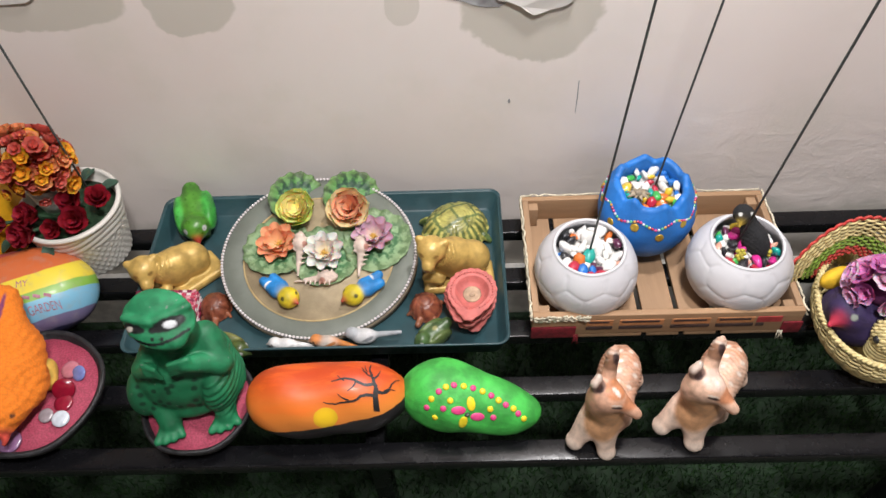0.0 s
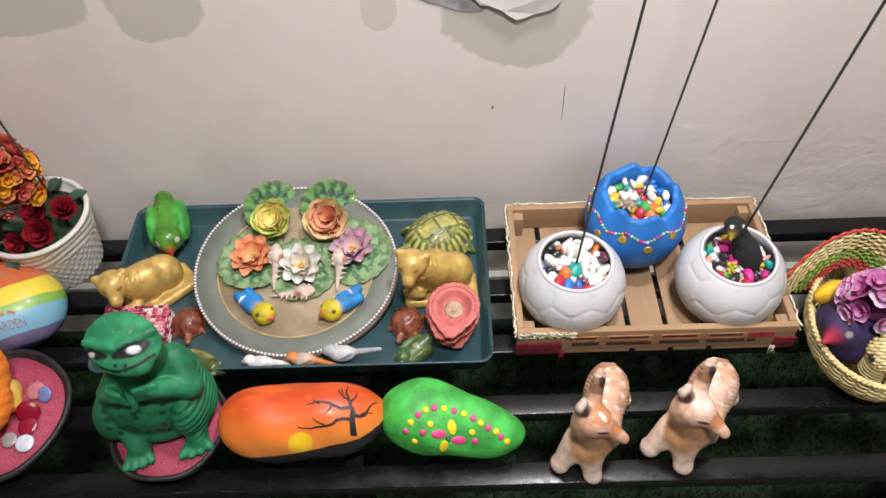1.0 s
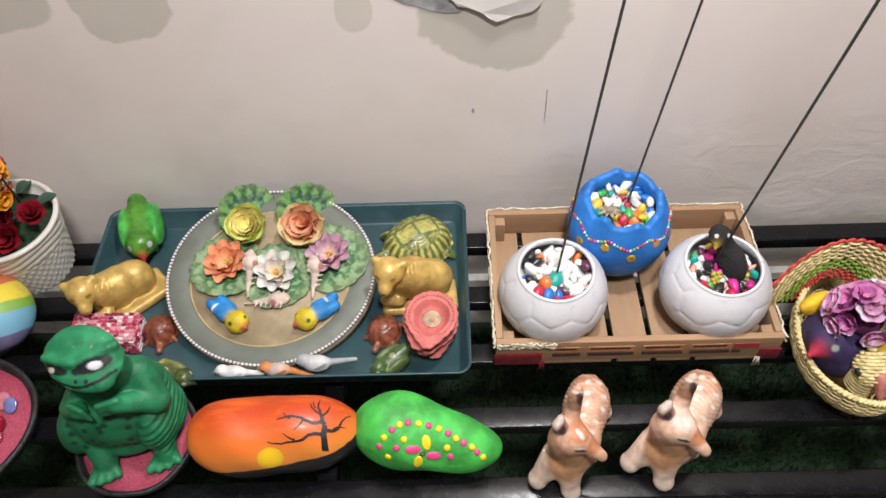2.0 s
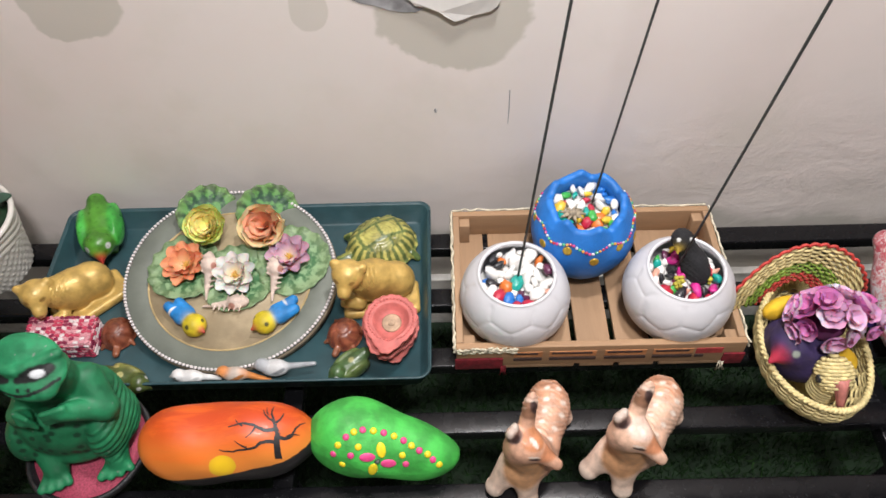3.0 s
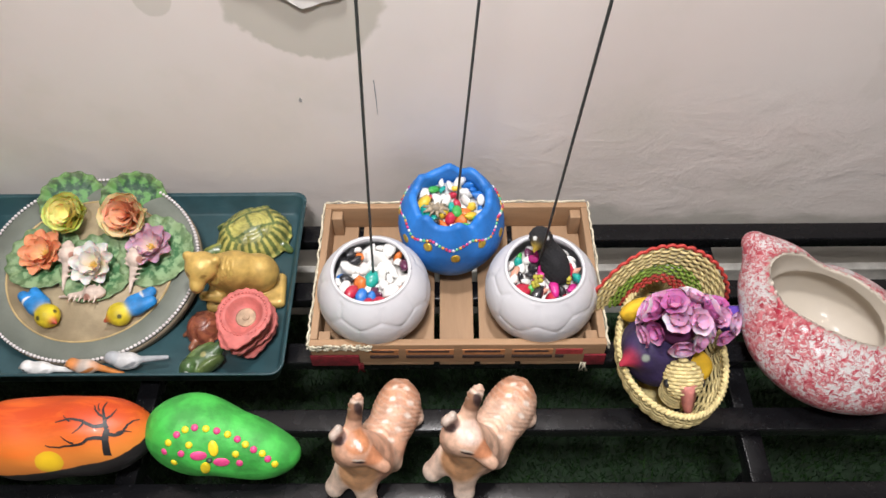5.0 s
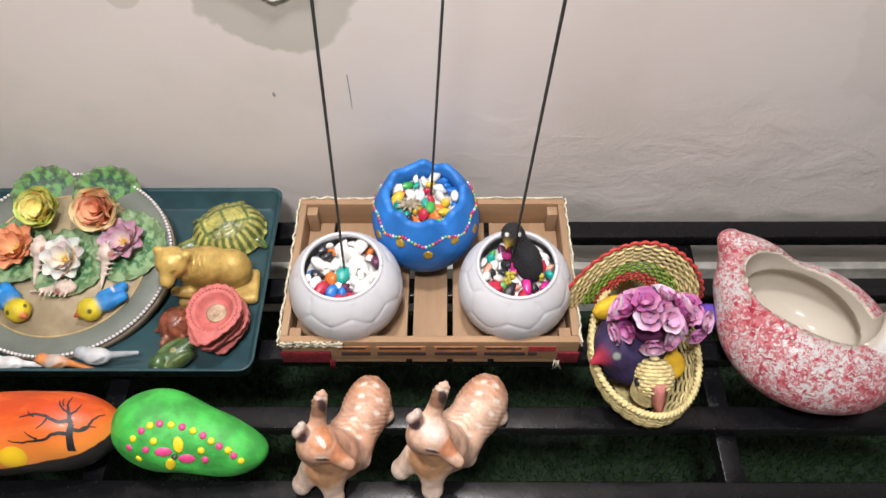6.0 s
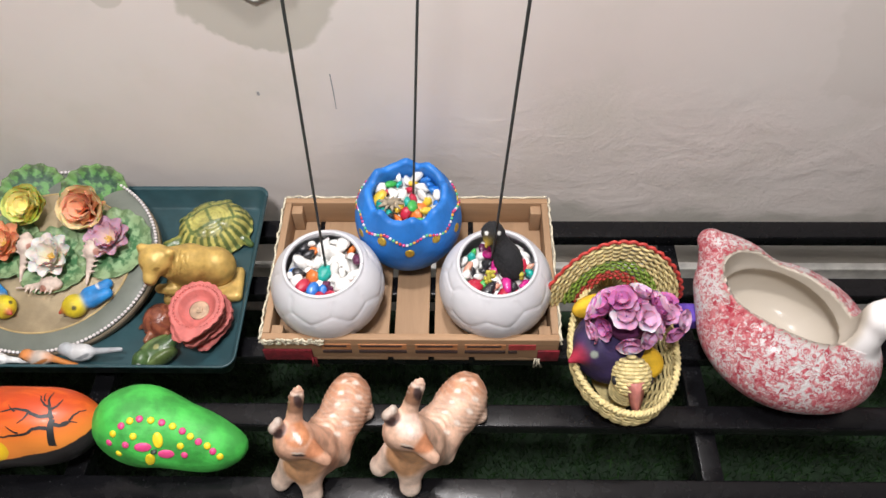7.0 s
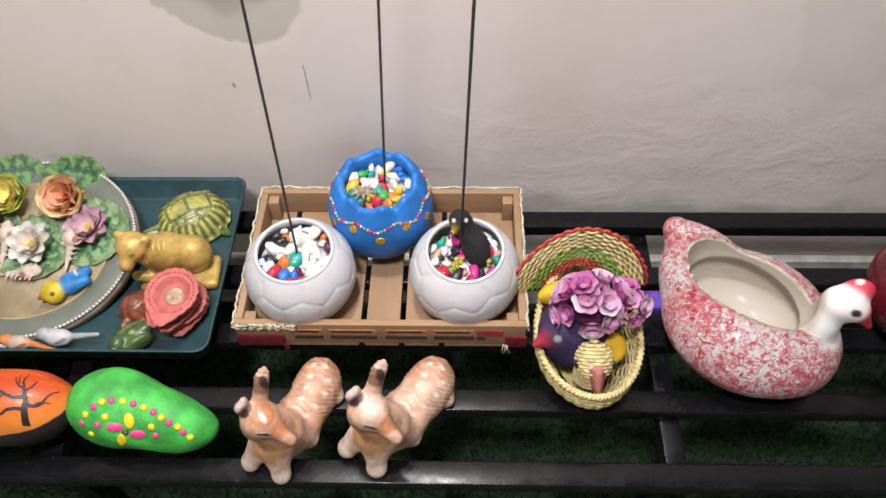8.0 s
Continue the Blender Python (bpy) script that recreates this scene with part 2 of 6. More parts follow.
def skin(values, lo, h):
    """Surface nets over a block of distances: vertices and quads."""
    inside = values < 0
    n = np.array(values.shape) - 1
    total, count = np.zeros((*n, 3)), np.zeros(n)
    corner = lambda d: tuple(slice(o, o + m) for o, m in zip(d, n))
    cells = np.stack(np.meshgrid(*[np.arange(m) for m in n], indexing="ij"), -1).astype(float)
    for axis in range(3):
        for e1 in (0, 1):
            for e2 in (0, 1):
                d0 = [0, 0, 0]
                d0[(axis + 1) % 3], d0[(axis + 2) % 3] = e1, e2
                d1 = list(d0)
                d1[axis] = 1
                va, vb = values[corner(d0)], values[corner(d1)]
                hit = inside[corner(d0)] != inside[corner(d1)]
                t = np.where(hit, va / np.where(hit, va - vb, 1), 0)
                pos = cells + np.array(d0)
                pos[..., axis] += t
                total += pos * hit[..., None]
                count += hit
    live = count > 0
    index = -np.ones(n, int)
    index[live] = np.arange(live.sum())
    verts = lo + h * (total[live] / count[live][:, None])
    faces = []
    for axis in range(3):
        u, v = (axis + 1) % 3, (axis + 2) % 3
        s0, s1 = [slice(1, -1)] * 3, [slice(1, -1)] * 3
        s0[axis], s1[axis] = slice(0, -1), slice(1, None)
        a, b = inside[tuple(s0)], inside[tuple(s1)]
        where = np.argwhere(a != b)
        flip = b[tuple(where.T)]
        base = where + 1
        base[:, axis] -= 1
        quad = []
        for du, dv in ((-1, -1), (0, -1), (0, 0), (-1, 0)):
            q = base.copy()
            q[:, u] += du
            q[:, v] += dv
            quad.append(index[tuple(q.T)])
        quad = np.stack(quad, 1)
        quad[flip] = quad[flip][:, ::-1]
        faces.append(quad)
    return verts, np.concatenate(faces)


def figure(name, lumps, at, h=0.0025, k=0.008, dabs=(), material=None, label="", category="", group="", parent=None, wrinkle=None, mottle=None, pattern=None):
    """One solid figure from lumps given in world metres, its origin at `at`.
    dabs: (centre, radii, colour, turn) painted over; wrinkle(p) adds to the distance."""
    at = np.array(at, float)
    los, his = [], []
    for kind, a, b, c, col, cut in lumps:
        if cut:
            continue
        if kind == "limb":
            r = max(c)
            los.append(np.minimum(a, b) - r), his.append(np.maximum(a, b) + r)
        else:
            r = np.full(3, max(b)) * (1.0 if kind == "lump" else 1.5)
            los.append(a - r), his.append(a + r)
    lo, hi = np.min(los, 0) - 3 * h, np.max(his, 0) + 3 * h
    size = np.ceil((hi - lo) / h).astype(int) + 1
    p = lo + h * np.stack(np.meshgrid(*[np.arange(s) for s in size], indexing="ij"), -1)

    def distance(p):
        d = None
        for kind, a, b, c, col, cut in lumps:
            e = field(kind, a, b, c, p)
            if cut:
                d = np.maximum(d, -e)
            elif d is None:
                d = e
            else:
                m = np.clip(0.5 + 0.5 * (d - e) / k, 0, 1)
                d = d * (1 - m) + e * m - k * m * (1 - m)
        return d + (wrinkle(p) if wrinkle else 0)

    verts, faces = skin(distance(p), lo, h)
    weights, colours, last = [], [], (0.5, 0.5, 0.5)
    for kind, a, b, c, col, cut in lumps:
        if cut and col is None:
            continue
        last = col or last
        e = field(kind, a, b, c, verts)
        weights.append(np.exp(-np.clip(np.abs(e) if cut else e, 0, 1) / 0.0022) * (25.0 if cut else 1.0))
        colours.append(last)
    w = np.array(weights)
    w = w / (w.sum(0) + 1e-12)
    paint = w.T @ np.array(colours)
    for dab in dabs:
        centre, radii, col = dab[:3]
        turn = rot(*dab[3]).T if len(dab) > 3 else np.eye(3)
        q = ((verts - np.array(centre)) @ turn.T) / np.array([radii] * 3 if isinstance(radii, float) else radii)
        edge = np.clip((1 - np.linalg.norm(q, axis=1)) / 0.25 + 0.5, 0, 1)[:, None]
        paint = paint * (1 - edge) + np.array(col) * edge
    if pattern is not None:
        paint = pattern(verts, paint)
    me = bpy.data.meshes.new(name)
    me.from_pydata((verts - at).tolist(), [], faces.tolist())
    me.polygons.foreach_set("use_smooth", [True] * len(me.polygons))
    layer = me.attributes.new("paint", "FLOAT_COLOR", "POINT")
    layer.data.foreach_set("color", np.concatenate([paint, np.ones((len(paint), 1))], 1).ravel())
    if mottle is not None:
        extra = me.attributes.new("mottle", "FLOAT", "POINT")
        extra.data.foreach_set("value", mottle(verts))
    ob = link(name, me, material or FIGURE, parent)
    if parent is None:
        ob.location = at
    return tagged(ob, label, category, group)


# ---- structure ----
GROUND, TOP, BACK = 0.0, 0.38, 0.931
SLOPE = 0.05


def seat(y):
    """Height of the bench seat, which rises towards its front."""
    return 0.386 + (0.85 - y) * SLOPE


def raised(ob, lift):
    """Moves ob up by lift and as much forward and smaller as keeps its outline over the seat."""
    pivot = Matrix.Translation((0.27, 0.08, 1.40))
    f = 1 - lift / 1.02
    ob.matrix_basis = pivot @ Matrix.Diagonal((f, f, f, 1)) @ pivot.inverted() @ ob.matrix_basis
    return ob


def settle(names, y=None):
    """Sets things that were laid out on a level seat onto the sloping one."""
    for ob in list(scene.objects):
        if ob.parent is None and ob.name.split(".")[0] in names:
            raised(ob, seat(ob.matrix_basis.translation.y if y is None else y) - TOP)


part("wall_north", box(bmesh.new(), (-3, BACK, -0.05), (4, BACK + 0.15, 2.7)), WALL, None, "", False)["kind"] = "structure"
# unseen walls and ceiling, added to close the room and limit bounced light
part("unseen_wall_south", box(bmesh.new(), (-3, -3.15, -0.05), (4, -3, 2.7)), FARWALL, None, "", False)["kind"] = "structure"
part("unseen_wall_west", box(bmesh.new(), (-3.15, -3, -0.05), (-3, BACK, 2.7)), FARWALL, None, "", False)["kind"] = "structure"
part("unseen_wall_east", box(bmesh.new(), (4, -3, -0.05), (4.15, BACK, 2.7)), FARWALL, None, "", False)["kind"] = "structure"
part("ceiling", box(bmesh.new(), (-3.15, -3.15, 2.7), (4.15, BACK + 0.15, 2.8)), CEIL, None, "", False)["kind"] = "structure"
part("floor", box(bmesh.new(), (-3, -3, -0.15), (4, BACK, -0.006)), FLOORING, None, "", False)["kind"] = "structure"
tagged(part("baseboard", box(bmesh.new(), (-3, BACK - 0.016, 0), (4, BACK, 0.162), 0.003), SKIRT, None, "", False), "pale cement skirting along the foot of the wall", "skirting", kind="structure")
tagged(part("ground", box(bmesh.new(), (-1.6, 0.1, -0.006), (2.2, BACK - 0.016, 0.0)), SOIL, None, "", False), "dark backing of the artificial turf", "ground", kind="structure")


def turf_blades():
    rng = np.random.default_rng(4)
    n = 52000
    base = np.stack([rng.uniform(-1.2, 1.75, n), rng.uniform(0.30, BACK - 0.03, n), np.zeros(n)], 1)
    a = rng.uniform(0, 2 * math.pi, n)
    side = np.stack([np.cos(a), np.sin(a), np.zeros(n)], 1) * rng.uniform(0.0009, 0.0017, n)[:, None]
    tip = np.stack([rng.normal(0, 0.008, n), rng.normal(0, 0.008, n), rng.uniform(0.012, 0.026, n)], 1)
    v = np.stack([base - side, base + side, base + tip], 1).reshape(-1, 3)
    me = bpy.data.meshes.new("artificial_grass")
    me.from_pydata(v.tolist(), [], np.arange(3 * n).reshape(-1, 3).tolist())
    tagged(link("artificial_grass", me, TURF), "green artificial grass mat under the bench", "grass", kind="stuff")


turf_blades()


def sheet(name, outline, y0, thick, material, label, category):
    """A flat irregular flake on the wall, from its outline in x and z."""
    bm = bmesh.new()
    front = [bm.verts.new((x, y0 - thick * (0.5 + 0.5 * math.sin(9 * i) ** 2), z)) for i, (x, z) in enumerate(outline)]
    back = [bm.verts.new((x, y0 + 0.001, z)) for x, z in outline]
    bm.faces.new(front)
    n = len(front)
    for i in range(n):
        bm.faces.new((front[i], back[i], back[(i + 1) % n], front[(i + 1) % n]))
    bmesh.ops.recalc_face_normals(bm, faces=bm.faces)
    return tagged(part(name, bm, material, None, "", False), label, category)


def ragged(cx, cz, rx, rz, seed, n=36):
    rng = random.Random(seed)
    out = []
    for i in range(n):
        a = 2 * math.pi * i / n
        f = 1 + 0.10 * math.sin(3 * a + seed) + 0.06 * math.sin(7 * a) + rng.uniform(-0.03, 0.03)
        out.append((cx + rx * f * math.cos(a), cz + rz * f * math.sin(a)))
    return out


sheet("peeled_patch", ragged(0.115, 0.862, 0.100, 0.086, 2), BACK, 0.0015, PUTTY, "grey bare putty where wall paint has flaked off", "bare patch")
sheet("paint_flake", ragged(0.165, 0.820, 0.066, 0.052, 5), BACK - 0.002, 0.006, PEEL, "curling white flake of peeling wall paint", "paint flake")
sheet("paint_flake", ragged(-0.66, 0.84, 0.13, 0.045, 8), BACK - 0.001, 0.004, PEEL, "curling white flake of peeling wall paint", "paint flake")
sheet("wall_chip", ragged(0.135, 0.597, 0.0022, 0.004, 3, 12), BACK, 0.001, PUTTY, "small dark chip in the wall paint", "chip")
sheet("wall_scratch", [(0.243, 0.634), (0.2445, 0.634), (0.2452, 0.60), (0.2445, 0.566), (0.2438, 0.566), (0.2436, 0.60)], BACK, 0.0005, PUTTY, "thin vertical scratch in the wall paint", "scratch")

# ---- the bench ----
bench = thing("metal_bench", "black painted metal bench with five long slats", "bench", (0.3, 0.64, 0))
SLATS = (0.419, 0.522, 0.626, 0.733, 0.844)
for y in SLATS:
    o = part("slat", box(bmesh.new(), (-1.5, -0.0165, -0.022), (1.6, 0.0165, 0), 0.0025), BLACK, bench)
    o.matrix_basis = pose(0, y - 0.64, seat(y), -2.9, 0, 0)
for x in (-0.081, 0.757, -0.92, 1.55):
    o = part("crossbar", box(bmesh.new(), (-0.014, -0.217, -0.050), (0.014, 0.217, -0.0225), 0.002), BLACK, bench)
    o.matrix_basis = pose(x - 0.3, 0, seat(0.64), -2.9, 0, 0)
    for y in (0.45, 0.83):
        part("leg", box(bmesh.new(), (x - 0.314, y - 0.656, 0), (x - 0.286, y - 0.624, seat(y) - 0.05), 0.002), BLACK, bench)

# ---- tray ----


def plant_tray():
    x0, x1, y0, y1, z1 = -0.470, 0.121, 0.570, 0.897, TOP + 0.038
    cx, cy = (x0 + x1) / 2, (y0 + y1) / 2
    tray = thing("plant_tray", "shallow dark teal plastic tray full of small ornaments", "tray", (cx, cy, seat(cy) + 0.001))
    tray.rotation_euler = (-math.atan(SLOPE), 0, 0)
    bm = bmesh.new()

    def ring(inset, z, corner, n=7):
        a, b = (x1 - x0) / 2 - inset, (y1 - y0) / 2 - inset
        out = []
        for sx, sy, start in ((1, 1, 0), (-1, 1, 90), (-1, -1, 180), (1, -1, 270)):
            for i in range(n):
                t = radians(start + 90 * i / (n - 1))
                out.append((sx * (a - corner) + corner * math.cos(t), sy * (b - corner) + corner * math.sin(t), z))
        return out

    h = z1 - TOP
    rows = [ring(0.014, 0.001, 0.012), ring(0.010, 0.003, 0.014), ring(0.001, h - 0.002, 0.018), ring(0, h, 0.018), ring(0.003, h + 0.001, 0.016),
            ring(0.005, h - 0.002, 0.015), ring(0.014, 0.006, 0.012), ring(0.018, 0.004, 0.010)]
    grid_faces(bm, rows, True, True, True)
    bmesh.ops.recalc_face_normals(bm, faces=bm.faces)
    part("tray_body", bm, TEAL, tray)
    lip = [Vector(q) for q in ring(0.0008, h + 0.0002, 0.018)]
    part("rim", tube(bmesh.new(), lip + [lip[0]], 0.0019, 8), TEAL, tray, "rounded rim of the tray")
    return tray


plant_tray()
TRAYZ = TOP + 0.004


def tray_floor(y):
    return seat(y) + 0.0055


# ---- round board with pearls ----
GREY = plain("grey_board_paint", (0.135, 0.15, 0.125), 0.6, 0.12, 20)
BOARDEDGE = plain("board_edge", (0.20, 0.16, 0.11), 0.7, 0.25, 30)
SANDFACE = plain("sand_coloured_face", (0.40, 0.32, 0.20), 0.65, 0.22, 16, 0.3, relief=0.002)
SANDRIM = plain("gold_sand_rim", (0.46, 0.34, 0.16), 0.55, 0.2, 30)
PEARL = plain("pearl", (0.62, 0.58, 0.58), 0.12, 0.05, 60, 0, coat=0.4)
BOARD_R = 0.1495
BOARD = pose(-0.181, 0.7465, 0.4425, 10.3, 0, 0)


def on_board(u, v, w=0.0):
    """World place of a point of the board's face: u across, v up the slope, w off the face."""
    return BOARD @ Vector((u, v, w))


def board():
    ob = thing("round_board", "slightly oval grey display board with sand-coloured centre and pearl border", "display board", BOARD.translation)
    ob.matrix_basis = BOARD @ Matrix.Diagonal((1.065, 0.978, 1, 1))
    part("rim_disc", lathe(bmesh.new(), [(BOARD_R - 0.003, -0.020), (BOARD_R, -0.018), (BOARD_R, -0.002), (BOARD_R - 0.002, 0), (BOARD_R - 0.030, 0), (BOARD_R - 0.033, -0.002)], 96), [GREY], ob)
    part("board_edge", lathe(bmesh.new(), [(BOARD_R + 0.0005, -0.0185), (BOARD_R + 0.002, -0.018), (BOARD_R + 0.002, -0.004), (BOARD_R + 0.0005, -0.0035)], 96, caps=(False, False)), BOARDEDGE, ob)
    part("centre_disc", lathe(bmesh.new(), [(BOARD_R - 0.036, -0.0015), (BOARD_R - 0.036, 0.0006), (0.001, 0.0008)], 80, centre=(0.0, -0.004, 0)), SANDFACE, ob)
    part("centre_rim", lathe(bmesh.new(), [(BOARD_R - 0.036, -0.001), (BOARD_R - 0.0355, 0.0015), (BOARD_R - 0.034, 0.0018), (BOARD_R - 0.0335, -0.001)], 80, centre=(0.0, -0.004, 0), caps=(False, False)), SANDRIM, ob)
    bm = bmesh.new()
    n = 164
    for i in range(n):
        a = 2 * math.pi * i / n
        bmesh.ops.create_icosphere(bm, subdivisions=2, radius=0.0026, matrix=Matrix.Translation(((BOARD_R - 0.001) * math.cos(a), (BOARD_R - 0.001) * math.sin(a), 0.0018)))
    part("pearl_border", bm, PEARL, ob, "string of small white pearls round the edge")["kind"] = "stuff"


board()
# the block that props the board up at the back
tagged(part("board_prop", box(bmesh.new(), (-0.24, 0.84, TRAYZ), (-0.13, 0.876, 0.436), 0.002), BOARDEDGE, None), "small brown block propping up the round board", "block")

# ---- crate ----
CRX, CRY, CRZ0, CRZ1 = (0.157, 0.562), (0.604, 0.858), TOP + 0.001, TOP + 0.0575
LACE = plain("frayed_lace", (0.60, 0.55, 0.42), 0.9, 0.3, 130, relief=0.003)
RED = plain("red_velvet", (0.17, 0.008, 0.016), 0.85, 0.35, 120)
ORANGE_PRINT = plain("orange_print", (0.50, 0.22, 0.09), 0.7, 0.2, 120)
DARK_PRINT = plain("dark_print", (0.06, 0.035, 0.03), 0.7, 0.2, 120)
RED_PRINT = plain("red_print", (0.42, 0.05, 0.05), 0.7, 0.2, 120)


def crate():
    cx, cy = sum(CRX) / 2, sum(CRY) / 2
    ob = thing("wooden_crate", "pale pine slatted crate with frayed lace on its edges", "crate", (cx, cy, seat(cy)))
    ob.rotation_euler = (-math.atan(SLOPE), 0, 0)
    rel = lambda lo, hi: ((lo[0] - cx, lo[1] - cy, lo[2] - TOP), (hi[0] - cx, hi[1] - cy, hi[2] - TOP))
    (xa, xb), (ya, yb), t = CRX, CRY, 0.010
    for y in (ya, yb - t):
        part("side_board", box(bmesh.new(), *rel((xa, y, CRZ0 + 0.010), (xb, y + t, CRZ1)), 0.0012), PINE, ob)
    for x in (xa, xb - t):
        part("end_board", box(bmesh.new(), *rel((x, ya + t + 0.0005, CRZ0 + 0.010), (x + t, yb - t - 0.0005, CRZ1)), 0.0012), PINE_Y, ob)
    for x in (xa + t + 0.0005, xb - t - 0.0165):
        for y in (ya + t + 0.0005, yb - t - 0.0165):
            part("corner_post", box(bmesh.new(), *rel((x, y, CRZ0 + 0.010), (x + 0.016, y + 0.016, CRZ1 - 0.006)), 0.001), PINE_Y, ob)
    gaps = (0.209, 0.330, 0.387, 0.444)
    edges = [xa + 0.002] + [g for g in gaps for _ in (0, 1)] + [xb - 0.002]
    for i in range(0, len(edges), 2):
        lo = edges[i] + (0.004 if i else 0)
        hi = edges[i + 1] - (0.004 if i + 1 < len(edges) - 1 else 0)
        part("floor_board", box(bmesh.new(), *rel((lo, ya + 0.001, CRZ0), (hi, yb - 0.001, CRZ0 + 0.0095)), 0.0012), PINE_Y, ob)
    # ragged lace cord along the top edges
    rng = random.Random(3)
    for name, a, b in (("lace_trim", (xa - 0.002, ya), (xa - 0.002, yb)), ("lace_trim", (xb + 0.002, ya), (xb + 0.002, yb)),
                       ("lace_trim", (xa, ya - 0.002), (xa + 0.085, ya - 0.002)), ("lace_trim", (xa, yb + 0.002), (xb, yb + 0.002))):
        bm = bmesh.new()
        for k in range(3):
            pts = [(a[0] + (b[0] - a[0]) * s / 40 - cx + rng.uniform(-0.0018, 0.0018), a[1] + (b[1] - a[1]) * s / 40 - cy + rng.uniform(-0.0018, 0.0018), CRZ1 - TOP - 0.004 * k + rng.uniform(-0.002, 0.002)) for s in range(41)]
            tube(bm, pts, 0.0017, 5)
        part(name, bm, LACE, ob, "frayed cream lace cord")
    for xs in ((xa - 0.002, xa + 0.066), (xb - 0.028, xb + 0.002)):
        part("red_corner", box(bmesh.new(), *rel((xs[0], ya - 0.0035, CRZ0 + 0.006), (xs[1], ya - 0.0005, CRZ1 - 0.024)), 0.001), RED, ob, "dark red velvet patch on the corner")
        bm = bmesh.new()
        for k in range(7):
            x = (xs[1] if xs[0] < 0.3 else xs[0]) - 0.003 + 0.0012 * k - cx
            tube(bm, [(x, ya - 0.003 - cy, 0.014), (x + rng.uniform(-0.003, 0.003), ya - 0.005 - cy, 0.004), (x + rng.uniform(-0.006, 0.006), ya - 0.006 - cy, -0.006)], 0.0007, 4)
        part("fringe", bm, LACE if xs[0] > 0.3 else RED, ob)
    y = ya - 0.001
    for x0, x1, tone in ((0.238, 0.278, ORANGE_PRINT), (0.288, 0.354, ORANGE_PRINT), (0.366, 0.424, ORANGE_PRINT), (0.434, 0.490, ORANGE_PRINT), (0.494, 0.531, RED_PRINT)):
        part("printed_mark", box(bmesh.new(), *rel((x0, y, 0.413), (x1, y + 0.0012, 0.426))), tone, ob, "printed block of colour", False)
        if tone is ORANGE_PRINT:
            part("printed_bar", box(bmesh.new(), *rel((x0 + 0.003, y - 0.0004, 0.4195), (x1 - 0.006, y + 0.001, 0.4240))), DARK_PRINT, ob, "", False)
        part("printed_bar", box(bmesh.new(), *rel((x0, y - 0.0004, 0.404), (x1 if tone is ORANGE_PRINT else x0 + 0.012, y + 0.001, 0.410))), DARK_PRINT, ob, "", False)


crate()
CRFLOOR = seat(0.70) + 0.0105

# ---- planters shaped like footballs ----


def football_edges():
    f = (1 + 5 ** 0.5) / 2
    pts = set()
    for a, b, c in ((0, 1, 3 * f), (1, 2 + f, 2 * f), (f, 2, 2 * f + 1)):
        for sx in (1, -1):
            for sy in (1, -1):
                for sz in (1, -1):
                    v = (a * sx, b * sy, c * sz)
                    for k in range(3):
                        pts.add(tuple(round(q, 6) + 0.0 for q in v[k:] + v[:k]))
    pts = np.array(sorted(pts))
    out = [(pts[i], pts[j]) for i in range(len(pts)) for j in range(i) if abs(np.linalg.norm(pts[i] - pts[j]) - 2) < 0.01]
    n = lambda v: v / np.linalg.norm(v)
    return [(n(a), n(b)) for a, b in out]


def football_planter(x, y, turn, label):
    r, zc, open_r = 0.079, 0.0650, 0.0555
    ob = thing("football_planter", label, "planter", (x, y, CRFLOOR), "football planters in the crate")
    spin = rot(*turn)
    edges = [(spin @ a, spin @ b) for a, b in football_edges()]
    top = math.acos(open_r / r)
    lows = [(-1.12 + (top + 1.12) * i / 84) for i in range(85)]
    seg = 170
    lat = np.array(lows)[:, None]
    lon = np.linspace(0, 2 * math.pi, seg, endpoint=False)[None, :]
    d = np.stack([np.cos(lat) * np.cos(lon), np.cos(lat) * np.sin(lon), np.sin(lat) + 0 * lon], -1)
    near = np.full(d.shape[:2], 9.0)
    for a, b in edges:
        ab = b - a
        t = np.clip(((d - a) @ ab) / (ab @ ab), 0, 1)
        near = np.minimum(near, np.linalg.norm(d - a - t[..., None] * ab, axis=-1))
    fade = np.clip((top - 0.05 - lat) / 0.08, 0, 1)
    rad = r * (1 - 0.014 * np.exp(-(near / 0.026) ** 2) * fade - 0.006 * np.exp(-(near / 0.09) ** 2) * fade)
    p = d * rad[..., None] * np.array([1, 1, 0.93])
    p[..., 2] += zc
    p[..., 2] = np.maximum(p[..., 2], 0.0)
    rows = [[tuple(q) for q in row] for row in p]
    zt = p[-1, 0, 2]
    inner = [(open_r - 0.001, zt + 0.0018), (open_r - 0.004, zt + 0.002), (open_r - 0.006, zt), (r * 0.86, zc + 0.02), (r * 0.86, zc - 0.01), (0.045, 0.02), (0.002, 0.012)]
    rows += [[(q * math.cos(a), q * math.sin(a), z) for a in lon[0]] for q, z in inner]
    bm = grid_faces(bmesh.new(), rows, True, True, True)
    part("pot_body", bm, CERAMIC, ob)
    lip = [(math.cos(a) * (open_r - 0.003), math.sin(a) * (open_r - 0.003), zt + 0.0012) for a in (2 * math.pi * i / 72 for i in range(73))]
    part("rim", tube(bmesh.new(), lip, 0.0026, 8), CERAMIC, ob, "rounded rim of the opening")
    return ob


football_planter(0.243, 0.686, (20, 35, 10), "white ceramic planter shaped like a football, filled with pebbles")
football_planter(0.477, 0.688, (50, 10, 70), "white ceramic football planter holding pebbles and a black bird")

